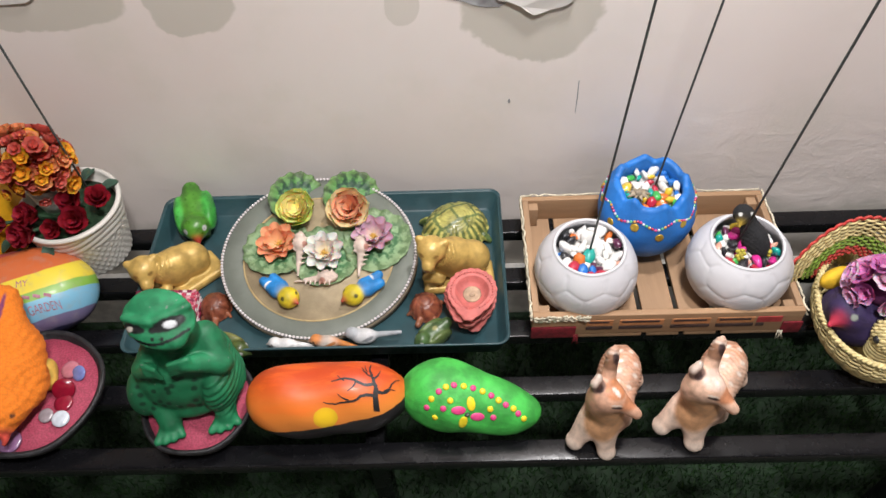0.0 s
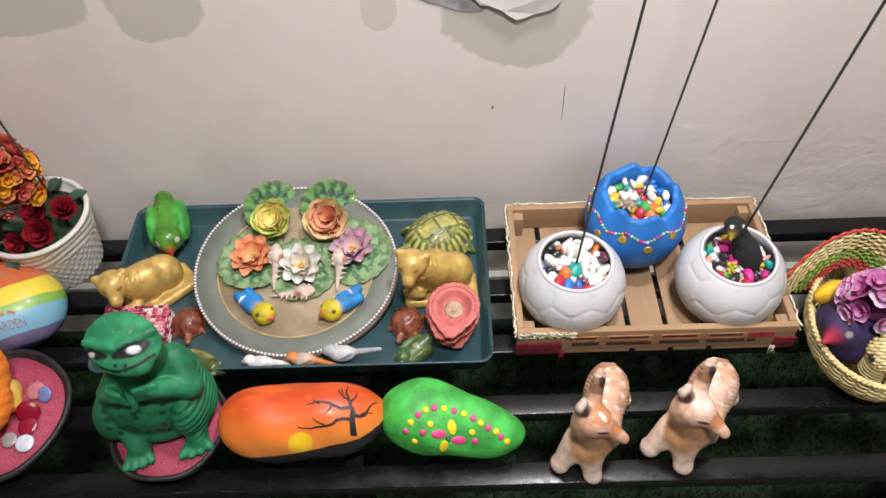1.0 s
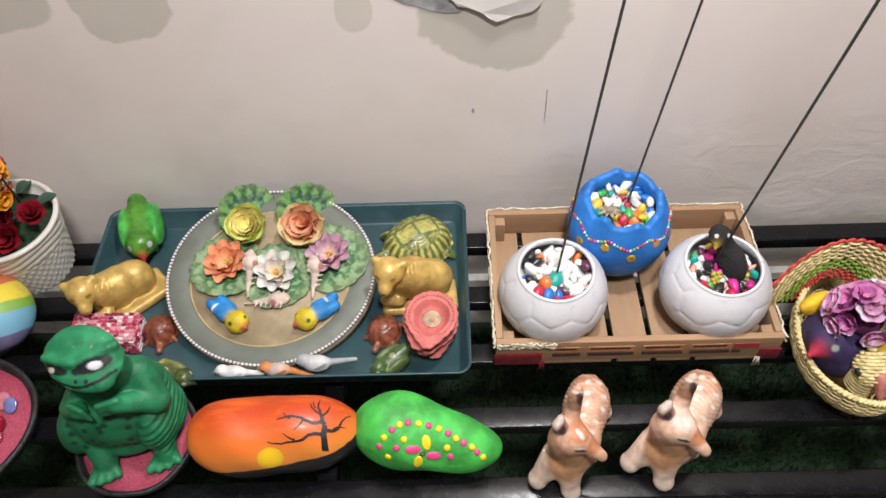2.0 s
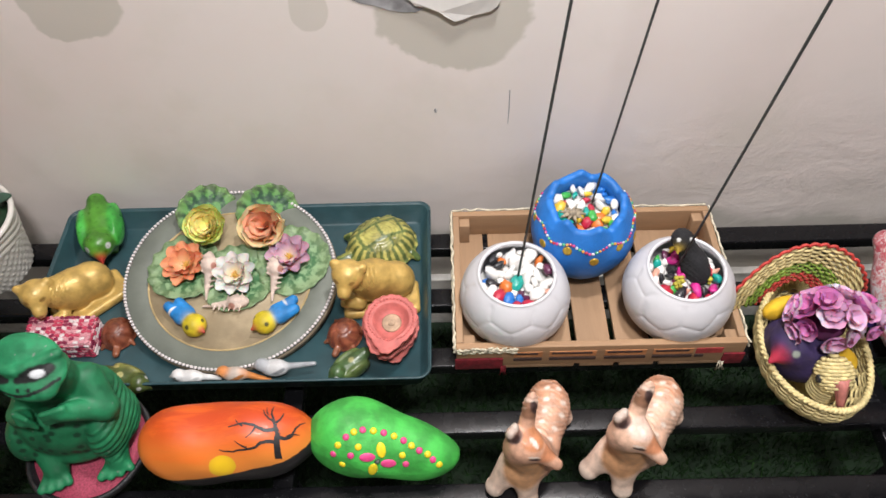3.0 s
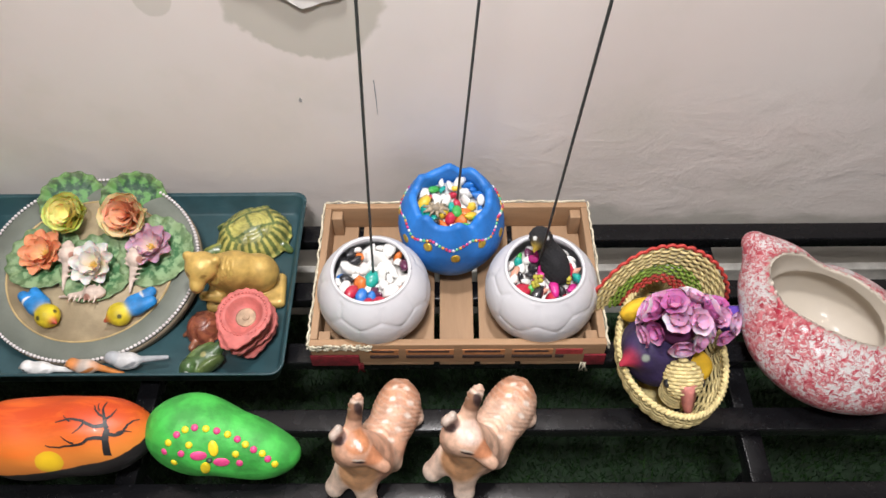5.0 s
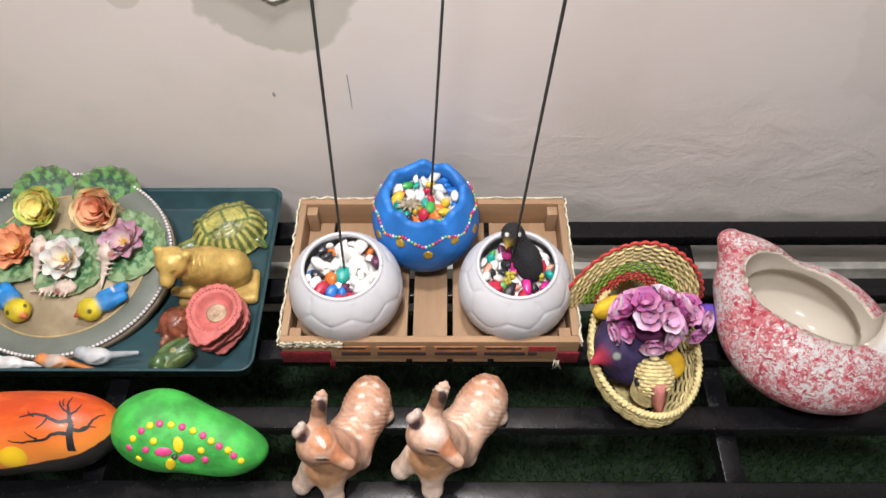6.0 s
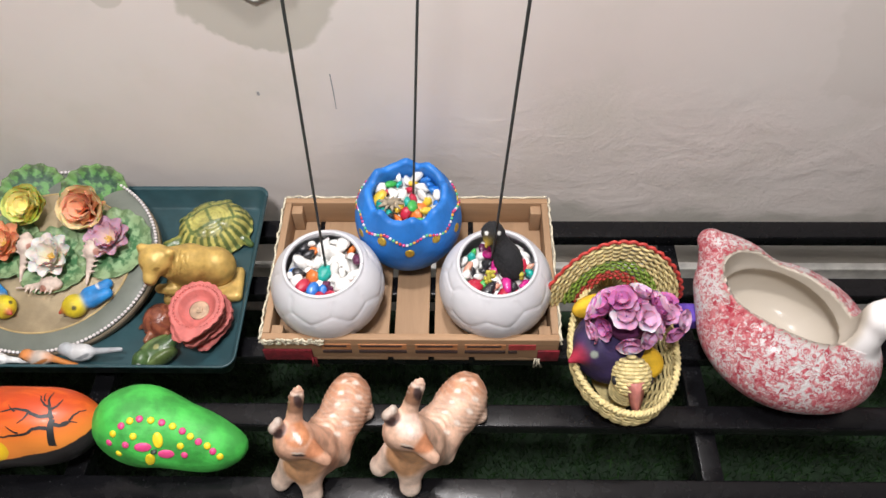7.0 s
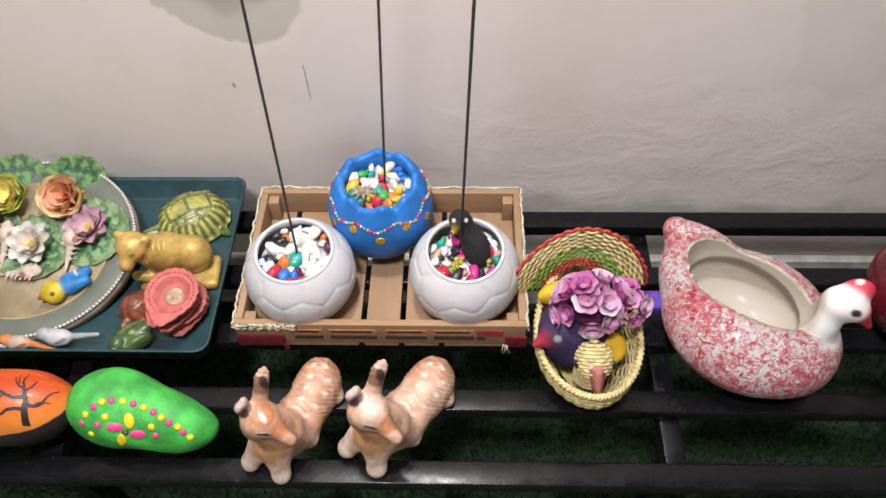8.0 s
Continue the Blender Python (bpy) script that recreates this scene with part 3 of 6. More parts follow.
# ---- blue pot ----
GOLDDOT = plain("gold_sequin", (0.55, 0.36, 0.05), 0.35, 0.2, 200, metal=0.6)
BEADS = [plain("bead_" + n, c, 0.25, 0.1, 200, coat=0.3) for n, c in (("pink", (0.55, 0.06, 0.22)), ("silver", (0.55, 0.56, 0.6)), ("green", (0.10, 0.42, 0.22)), ("amber", (0.6, 0.3, 0.05)), ("red", (0.45, 0.03, 0.06)), ("violet", (0.28, 0.10, 0.45)))]


def torn_pot(name, x, y, z0, material, label, r=0.078, height=0.140, decorate=True, egg=(0.070, 0.076)):
    ob = thing(name, label, "pot", (x, y, z0))

    def rim(a):
        return 0.0042 * math.sin(8 * a + 0.6) + 0.0018 * math.sin(13 * a)

    def shape(a, q, z):
        up = max(0.0, min(1.0, (z - height + 0.030) / 0.030)) ** 2
        q *= 1 + 0.012 * math.sin(3 * a + 40 * z)
        return (q * math.cos(a), q * math.sin(a), z + rim(a) * up * (0.9 if math.sin(a) > -0.3 else 1.2))

    prof = []
    for i in range(22):
        t = i / 21
        ang = -1.15 + t * 1.84
        prof.append((r * math.cos(ang) * (1.0 if ang < 0.3 else 1.0), egg[0] + egg[1] * math.sin(ang)))
    base = prof[0][1]
    prof = [(q, (z - base) * height / (prof[-1][1] - base)) for q, z in prof]
    top_r, top_z = prof[-1]
    prof += [(top_r - 0.002, top_z + 0.004), (top_r - 0.009, top_z + 0.004), (top_r - 0.012, top_z), (top_r - 0.004, top_z - 0.035), (0.05, top_z - 0.07), (0.002, top_z - 0.08)]
    part("pot_body", lathe(bmesh.new(), prof, 120, shape), material, ob)
    if not decorate:
        return ob

    def at(a, z, out=0.0):
        t = z / height
        ang = -1.15 + math.asin(max(-1, min(1, math.sin(-1.15) + t * (math.sin(0.71) - math.sin(-1.15))))) + 1.15
        q = r * math.cos(ang) + out
        return Vector((q * math.cos(a), q * math.sin(a), z)), ang

    first = None
    for k in range(9):
        a = radians(-90 + (k - 4) * 31 + 4)
        p, ang = at(a, height * (0.71 + (0.085 if k % 2 else -0.015)), 0.0)
        m = Matrix.Translation(p) @ Euler((0, math.pi / 2 - ang, a)).to_matrix().to_4x4()
        if first is None:
            bm = lathe(bmesh.new(), [(0.0068, -0.002), (0.0068, 0.0008), (0.0052, 0.0014), (0.001, 0.0016)], 20)
            first = part("sequin", bm, GOLDDOT, ob, "gold sequin")
            first.matrix_basis = m
        else:
            shared("sequin", first, m, ob)
    bead = None
    n = 62
    for i in range(n):
        a = radians(-90 - 118 + 236 * i / (n - 1))
        wave = abs(((i / (n - 1)) * 5.0) % 1 - 0.5) * 2
        p, ang = at(a, height * (0.80 + 0.085 * wave), 0.0005)
        if bead is None:
            bm = bmesh.new()
            bmesh.ops.create_icosphere(bm, subdivisions=2, radius=0.0024)
            bead = part("bead", bm, BEADS[0], ob)
            bead.location = p
        else:
            shared("bead", bead, Matrix.Translation(p), ob, BEADS[(i * 7 + i // 5) % len(BEADS)])
    return ob


torn_pot("blue_pot", 0.352, 0.797, CRFLOOR, BLUE, "bright blue pot with a wavy torn rim, beads and gold sequins", 0.0775, 0.132)

# ---- pebbles ----
PEBBLES = {n: plain("pebble_" + n, c, 0.22, 0.15, 90, 0.1, coat=0.3) for n, c in (
    ("white", (0.78, 0.77, 0.74)), ("black", (0.02, 0.02, 0.024)), ("orange", (0.62, 0.16, 0.03)), ("red", (0.45, 0.02, 0.05)), ("blue", (0.02, 0.16, 0.52)),
    ("green", (0.05, 0.36, 0.07)), ("teal", (0.01, 0.33, 0.28)), ("plum", (0.10, 0.02, 0.06)), ("yellow", (0.68, 0.46, 0.04)), ("pink", (0.60, 0.03, 0.25)), ("peach", (0.66, 0.33, 0.24)), ("grey", (0.25, 0.25, 0.25)))}
PEBBLE_SHAPES = []


def pebble_mesh(seed):
    rng = np.random.default_rng(seed)
    bm = bmesh.new()
    bmesh.ops.create_icosphere(bm, subdivisions=2, radius=1.0)
    s = np.array([1.12, rng.uniform(0.55, 0.92), rng.uniform(0.5, 0.75)])
    dirs = rng.normal(size=(5, 3))
    for v in bm.verts:
        q = np.array(v.co)
        f = 1 + 0.30 * sum(math.sin(2.2 * (q @ d) + i) for i, d in enumerate(dirs)) / 2.5
        v.co = Vector(q * s * f)
    for f in bm.faces:
        f.smooth = True
    me = bpy.data.meshes.new("pebble")
    bm.to_mesh(me)
    bm.free()
    me.materials.append(PEBBLES["white"])
    return me


PEBBLE_SHAPES = [pebble_mesh(s) for s in range(12)]


def pebble_fill(x, y, z, radius, tones, seed, label, size=0.0094, count=100, sand=None):
    ob = thing("pebble_filling", label, "pebbles", (x, y, z))
    rng = random.Random(seed)
    placed = []
    part("pebble_bed", lathe(bmesh.new(), [(radius, -0.03), (radius, -0.009), (0.002, -0.006)], 32), PEBBLES["white"] if sand is None else sand, ob)
    tries = 0
    while len(placed) < count and tries < 6000:
        tries += 1
        a, q = rng.uniform(0, 2 * math.pi), radius * 0.93 * rng.random() ** 0.5
        p = Vector((q * math.cos(a), q * math.sin(a), 0))
        s = size * rng.choice((0.72, 0.9, 1.05, 1.2, 1.45))
        close = [o for o in placed if (o[0] - p).length < (o[1] + s) * 0.66]
        if close:
            continue
        placed.append((p, s))
        o = new("pebble", rng.choice(PEBBLE_SHAPES))
        o.parent = ob
        o.matrix_basis = Matrix.LocRotScale(p + Vector((0, 0, rng.uniform(-0.004, 0.003))), Euler((rng.uniform(-0.9, 0.9), rng.uniform(-0.9, 0.9), rng.uniform(0, 6.3))), (s, s, s))
        o.material_slots[0].link = "OBJECT"
        tone = tones(p.x / radius, p.y / radius, rng)
        o.material_slots[0].material = PEBBLES[tone]
    return ob


def tones_left(u, v, rng):
    if v < -0.45:
        return rng.choice(("red", "blue", "black", "plum", "plum", "orange", "white", "white"))
    if u < -0.35:
        return rng.choice(("black", "white", "black", "blue", "white", "white"))
    return rng.choice(("white",) * 9 + ("orange", "orange", "teal", "plum", "peach"))


def tones_blue(u, v, rng):
    return rng.choice(("white",) * 7 + ("green", "blue", "orange", "orange", "yellow", "peach", "red", "green", "teal", "black", "pink"))


def tones_right(u, v, rng):
    return rng.choice(("white", "white", "white", "black", "teal", "red", "pink", "peach", "yellow", "green", "plum", "white"))


pebble_fill(0.243, 0.686, 0.508, 0.0510, tones_left, 11, "white and coloured polished pebbles in a football planter")
pebble_fill(0.477, 0.688, 0.503, 0.0515, tones_right, 12, "coloured polished pebbles in a football planter", count=60)
pebble_fill(0.352, 0.797, 0.519, 0.0500, tones_blue, 13, "bright mixed pebbles filling the blue pot", count=84)

# ---- hanging wires ----


def wire(a, b, label):
    a, b = Vector(a), Vector(b)
    end = b + (b - a) * ((2.7 - b.z) / (b.z - a.z))
    pts = [a.lerp(end, i / 12) for i in range(13)]
    tagged(part("hanging_wire", tube(bmesh.new(), pts, 0.0017, 8), WIRE), label, "wire", "hanging wires")


wire((0.244, 0.688, 0.488), (0.279, 0.690, 1.197), "thin dark wire rising out of the football planter")
wire((0.359, 0.805, 0.497), (0.401, 0.787, 1.197), "thin dark wire rising out of the blue pot")
wire((0.470, 0.704, 0.487), (0.491, 0.630, 1.202), "thin dark wire rising out of the football planter")
wire((-0.548, 0.824, 0.50), (-0.551, 0.824, 0.672), "thin dark wire rising out of the flower pot")

# ---- painted stones ----
from mathutils.bvhtree import BVHTree


def stone_tree(ob):
    me = ob.data
    return BVHTree.FromPolygons([v.co.copy() for v in me.vertices], [tuple(p.vertices) for p in me.polygons])


def drop(tree, x, y, lift=0.0):
    """The place and slope on the stone straight below (x, y), in the stone's own metres."""
    p, n, _, _ = tree.ray_cast(Vector((x, y, 1.0)), Vector((0, 0, -1)))
    return (p + n * lift, n) if p else (None, None)


def sunset_paint():
    n = Nodes("sunset_paint", 0.42, 0.0, 0.4, 0.05)
    s = n.xyz()
    u, v = s[0], n.math("SUBTRACT", n.math("ADD", n.math("MULTIPLY", s[1], 0.7), n.math("MULTIPLY", s[2], 0.7)), 0.05)
    streak = n.noise(1.0, 4, 0.6, n.stretched(10, 55, 40), 0.5)
    colour = n.mix(n.ramp(v, -0.03, 0.03), (0.74, 0.20, 0.03), (0.48, 0.055, 0.010))
    colour = n.mix(n.ramp(streak, 0.45, 0.7, 0, 0.6), colour, (0.78, 0.15, 0.02))
    colour = n.mix(n.ramp(n.math("SUBTRACT", n.math("MULTIPLY", u, 0.2), v), 0.0, 0.06, 0, 0.5), colour, (0.85, 0.36, 0.07))
    wobble = n.math("MULTIPLY", n.math("SUBTRACT", n.noise(40, 3), 0.5), 0.006)
    hill = n.math("SUBTRACT", n.math("ADD", s[2], n.math("MULTIPLY", s[1], 0.333)), n.math("ADD", n.math("MULTIPLY", u, 0.1532), 0.046))
    hill = n.math("ADD", hill, wobble)
    du, dv, dw = n.math("SUBTRACT", u, 0.0047), n.math("ADD", s[1], 0.0509), n.math("SUBTRACT", s[2], 0.0805)
    disc = n.math("SQRT", n.math("ADD", n.math("ADD", n.math("MULTIPLY", du, du), n.math("MULTIPLY", dv, dv)), n.math("MULTIPLY", dw, dw)))
    colour = n.mix(n.ramp(n.math("ADD", disc, wobble), 0.0155, 0.0172, 1, 0), colour, n.mix(n.ramp(disc, 0.006, 0.02), (0.85, 0.55, 0.02), (0.72, 0.42, 0.02)))
    colour = n.mix(n.ramp(hill, -0.0012, 0.0012, 1, 0), colour, (0.018, 0.017, 0.018))
    n.colour(colour)
    n.bump(n.noise(45, 5), 0.3, 0.0015)
    return n.mat


def rock(name, lumps, at, material, label, k=0.05, h=0.0035):
    return figure(name, lumps, at, h, k, (), material, label, "painted stone", "painted stones",
                  wrinkle=lambda p: 0.0012 * np.sin(61 * p[..., 0] + 3) * np.sin(47 * p[..., 1]) + 0.0008 * np.sin(90 * p[..., 2] + 70 * p[..., 0]))


SUNSET = rock("sunset_stone", [lump((-0.212, 0.488, 0.434), (0.056, 0.046, 0.053), (1, 1, 1)), lump((-0.098, 0.494, 0.433), (0.064, 0.042, 0.051)), lump((-0.176, 0.487, 0.433), (0.070, 0.044, 0.051)), lump((-0.132, 0.490, 0.432), (0.072, 0.042, 0.050))],
              (-0.151, 0.496, TOP), sunset_paint(), "smooth stone painted with an orange sunset and a bare black tree", 0.03)
TREEINK = plain("black_brush_paint", (0.012, 0.012, 0.013), 0.5, 0.2, 90)


def ribbon(bm, tree, pts, widths, lift=0.0006):
    rows = []
    for i, (x, y) in enumerate(pts):
        p, nrm = drop(tree, x, y, lift)
        if p is None:
            continue
        a, b = pts[max(0, i - 1)], pts[min(len(pts) - 1, i + 1)]
        d = Vector((b[0] - a[0], b[1] - a[1], 0)).normalized()
        s = d.cross(nrm).normalized() * widths[i] * 0.5
        rows.append([p + s, p - s])
    if len(rows) > 1:
        grid_faces(bm, rows, False)


def branch_points(a, b, bend, n=8, seed=0):
    rng = random.Random(seed)
    a, b = Vector(a), Vector(b)
    s = Vector((-(b - a).y, (b - a).x))
    return [tuple(a.lerp(b, t / n) + s * (bend * math.sin(math.pi * t / n) + rng.uniform(-0.02, 0.02))) for t in range(n + 1)]


def painted_tree():
    tree, bm = stone_tree(SUNSET), bmesh.new()
    limbs = [((0.0755, -0.041), (0.075, -0.0145), 0.05, 0.0095, 0.0065), ((0.075, -0.0145), (0.071, -0.004), 0.1, 0.0060, 0.0045), ((0.071, -0.004), (0.0655, 0.022), 0.1, 0.0040, 0.0013),
             ((0.0712, -0.011), (0.048, -0.009), 0.15, 0.0050, 0.0036), ((0.048, -0.009), (0.014, -0.010), -0.08, 0.0036, 0.0015), ((0.074, -0.026), (0.049, -0.032), -0.12, 0.0050, 0.0035), ((0.049, -0.032), (0.003, -0.0355), 0.06, 0.0035, 0.0013),
             ((0.076, -0.020), (0.092, -0.015), -0.15, 0.0050, 0.0034), ((0.092, -0.015), (0.105, 0.005), 0.1, 0.0032, 0.0013), ((0.071, -0.002), (0.054, 0.014), 0.12, 0.0032, 0.0015), ((0.0715, -0.003), (0.079, 0.013), -0.12, 0.0032, 0.0013),
             ((0.048, -0.009), (0.0365, -0.023), 0.1, 0.0028, 0.0010), ((0.038, -0.033), (0.023, -0.026), 0.1, 0.0026, 0.0010), ((0.085, -0.018), (0.100, -0.013), 0.1, 0.0026, 0.0010), ((0.062, 0.007), (0.058, 0.019), 0.1, 0.0022, 0.0008), ((0.032, -0.0095), (0.022, -0.001), 0.1, 0.0022, 0.0008)]
    for i, (a, b, bend, w0, w1) in enumerate(limbs):
        pts = branch_points(a, b, bend, 8, i)
        ribbon(bm, tree, pts, [w0 + (w1 - w0) * t / 8 for t in range(9)])
    part("painted_tree", bm, TREEINK, SUNSET, "bare black tree painted on the stone")


painted_tree()

LEAFGREEN = plain("green_stone_paint", (0.050, 0.40, 0.060), 0.6, 0.36, 26, 0.15, relief=0.003)
GREENSTONE = rock("flower_stone", [lump((0.012, 0.498, 0.430), (0.058, 0.048, 0.050), (1, 1, 1)), lump((0.052, 0.486, 0.423), (0.068, 0.040, 0.042)), lump((0.105, 0.474, 0.413), (0.050, 0.032, 0.033))],
                  (0.055, 0.492, TOP), LEAFGREEN, "smooth stone painted bright green with pink and yellow dots", 0.03)
DOTPINK = plain("pink_dot", (0.70, 0.06, 0.22), 0.45, 0.12, 120)
DOTYELLOW = plain("yellow_dot", (0.80, 0.62, 0.02), 0.45, 0.12, 120)
DOTDARK = plain("dark_dot", (0.03, 0.05, 0.03), 0.5, 0.2, 120)


def stone_dots():
    tree = stone_tree(GREENSTONE)
    bm = lathe(bmesh.new(), [(0.0045, -0.0012), (0.0045, 0.0006), (0.0038, 0.0016), (0.002, 0.0024), (0.0004, 0.0026)], 14)
    seed = None
    arc = [(-0.062, -0.032), (-0.055, -0.025), (-0.0445, -0.017), (-0.0345, -0.011), (-0.0235, -0.008), (-0.010, -0.0085), (0.003, -0.010), (0.016, -0.013), (0.028, -0.0175), (0.038, -0.023), (0.048, -0.028), (0.0585, -0.0315), (0.065, -0.0365), (0.073, -0.0405),
           (-0.051, -0.042), (-0.039, -0.0365), (-0.029, -0.028), (0.026, -0.0335), (0.030, -0.0415)]
    for i, (x, y) in enumerate(arc):
        p, nrm = drop(tree, x, y, 0.0)
        if p is None:
            continue
        m = Matrix.Translation(p) @ nrm.to_track_quat("Z", "Y").to_matrix().to_4x4()
        tone = DOTPINK if (i % 2 == 0 and i < 14) or i in (15, 18) else DOTYELLOW
        if seed is None:
            seed = part("clay_dot", bm, DOTPINK, GREENSTONE)
            seed.matrix_basis = m
        else:
            shared("clay_dot", seed, m, GREENSTONE, tone)
    for x, y, turn, tone in ((-0.0005, -0.0295, 80, DOTYELLOW), (-0.018, -0.038, 165, DOTPINK), (0.008, -0.0415, -15, DOTPINK), (-0.012, -0.0475, -105, DOTYELLOW)):
        p, nrm = drop(tree, x, y, 0.0)
        bm = ball(bmesh.new(), (0, 0, 0), (0.0105, 0.0062, 0.0022))
        o = part("clay_petal", bm, tone, GREENSTONE)
        o.matrix_basis = Matrix.Translation(p) @ nrm.to_track_quat("Z", "Y").to_matrix().to_4x4() @ pose(0, 0, 0, 0, 0, turn)
    p, nrm = drop(tree, -0.006, -0.0405, 0.0005)
    o = part("clay_centre", ball(bmesh.new(), (0, 0, 0), (0.004, 0.004, 0.0022)), DOTDARK, GREENSTONE)
    o.location = p


stone_dots()

# ---- deer ----
PALE = (0.72, 0.54, 0.43)


def deer(label, coat, brow):
    """Lies on the seat with its head held high and two short stubby horns."""
    at = (0.372, 0.444, seat(0.444))
    cream, tipped, ink = (0.74, 0.62, 0.52), (0.50, 0.42, 0.36), (0.045, 0.022, 0.020)
    lumps = [lump((0.424, 0.524, 0.424), (0.033, 0.050, 0.037), coat, (0, 0, -28)), lump((0.436, 0.538, 0.424), (0.027, 0.032, 0.040), coat), lump((0.398, 0.488, 0.428), (0.034, 0.040, 0.034), coat, (0, 0, -28)),
             lump((0.377, 0.462, 0.448), (0.034, 0.030, 0.042), coat), limb((0.376, 0.460, 0.465), (0.364, 0.455, 0.516), 0.031, 0.024, coat),
             lump((0.362, 0.452, 0.528), (0.0235, 0.023, 0.021), coat), limb((0.372, 0.444, 0.530), (0.397, 0.424, 0.511), 0.0140, 0.0075, coat), lump((0.350, 0.454, 0.510), (0.014, 0.017, 0.019), coat),
             limb((0.367, 0.466, 0.540), (0.376, 0.482, 0.565), 0.0108, 0.0088, coat), lump((0.378, 0.485, 0.570), (0.0072, 0.0072, 0.0066), tipped), lump((0.3815, 0.489, 0.575), (0.0052, 0.0052, 0.0050), coat),
             limb((0.353, 0.458, 0.538), (0.347, 0.460, 0.549), 0.0098, 0.0078, coat), lump((0.3435, 0.4575, 0.5545), (0.0048, 0.0050, 0.0056), tipped), lump((0.3515, 0.4640, 0.5585), (0.0046, 0.0050, 0.0056), tipped),
             limb((0.366, 0.448, 0.452), (0.3655, 0.424, 0.420), 0.024, 0.0125, PALE), lump((0.3655, 0.419, 0.4175), (0.0120, 0.0110, 0.0095), cream), limb((0.352, 0.456, 0.448), (0.328, 0.448, 0.421), 0.022, 0.0125, PALE), lump((0.325, 0.446, 0.4175), (0.0115, 0.0125, 0.0098), cream),
             limb((0.392, 0.462, 0.440), (0.408, 0.462, 0.418), 0.022, 0.013, PALE), limb((0.440, 0.530, 0.415), (0.453, 0.518, 0.413), 0.020, 0.011, PALE)]
    dabs = [((0.360, 0.440, 0.480), (0.028, 0.026, 0.045), (0.56, 0.30, 0.15)), ((0.430, 0.548, 0.445), (0.034, 0.030, 0.030), (0.60, 0.30, 0.18)), ((0.372, 0.448, 0.546), (0.018, 0.016, 0.010), brow), ((0.384, 0.436, 0.527), (0.016, 0.012, 0.011), (0.58, 0.24, 0.12))]
    for x, y in ((0.424, 0.530), (0.417, 0.516), (0.408, 0.502), (0.398, 0.488), (0.440, 0.507), (0.424, 0.491), (0.411, 0.476), (0.447, 0.522), (0.431, 0.546), (0.446, 0.541)):
        dabs.append(((x, y, 0.450), (0.0056, 0.0044, 0.028), (0.68, 0.46, 0.35)))
        dabs.append(((x, y, 0.450), (0.0040, 0.0027, 0.028), (0.80, 0.68, 0.58)))
    dabs += [((0.374, 0.4785, 0.562), (0.0115, 0.0115, 0.017), (0.24, 0.12, 0.07)), ((0.379, 0.479, 0.568), (0.0055, 0.0075, 0.012), ink), ((0.348, 0.458, 0.549), (0.0115, 0.0110, 0.0100), (0.20, 0.12, 0.10)), ((0.349, 0.452, 0.551), (0.0060, 0.0060, 0.0065), ink),
             ((0.371, 0.443, 0.548), (0.0032, 0.0085, 0.008), (0.80, 0.66, 0.58), (0, 0, 24)), ((0.367, 0.431, 0.530), (0.0085, 0.012, 0.0022), ink, (-40, 22, 0)), ((0.367, 0.431, 0.5345), (0.0080, 0.010, 0.0014), cream, (-40, 22, 0)),
             ((0.394, 0.425, 0.510), (0.0085, 0.0080, 0.0075), (0.60, 0.26, 0.14)), ((0.322, 0.441, 0.410), (0.010, 0.007, 0.006), ink)]

    def grain(p):
        along = (p[..., 0] - 0.42) * 0.6 + (p[..., 1] - 0.52) * 0.8 + 0.004 * np.sin(170 * (p[..., 0] * 0.8 - p[..., 1] * 0.6)) + 0.5 * p[..., 2]
        return 0.0008 * np.sin(900 * along) * (p[..., 1] > 0.480) * (p[..., 2] > 0.42)

    def washed(v, paint):
        streak = np.clip(np.sin(620 * (0.6 * v[:, 0] + 0.8 * v[:, 1]) + 2.5 * np.sin(140 * v[:, 0]) + 300 * v[:, 2]) - 0.45, 0, 1) * (v[:, 1] > 0.478) * 0.55
        return paint * (1 - streak[:, None]) + np.array(cream) * streak[:, None]

    return figure("deer_figurine", lumps, at, 0.0020, 0.0075, dabs, CLAYGLAZE, label, "figurine", "deer figurines", wrinkle=grain, pattern=washed)


deer("pale tan glazed deer figurine with white spots lying head up", (0.72, 0.46, 0.33), (0.76, 0.54, 0.44))
fawn = deer("orange-brown glazed deer figurine with white spots beside a paler twin", (0.64, 0.36, 0.24), (0.54, 0.22, 0.10))
fawn.matrix_basis = pose(0.245, 0.434, seat(0.444), 0, 0, 13) @ Matrix.Diagonal((0.94, 0.97, 1.0, 1))

# ---- green frog in a bowl ----
FG, FG2 = (0.008, 0.155, 0.060), (0.014, 0.215, 0.085)


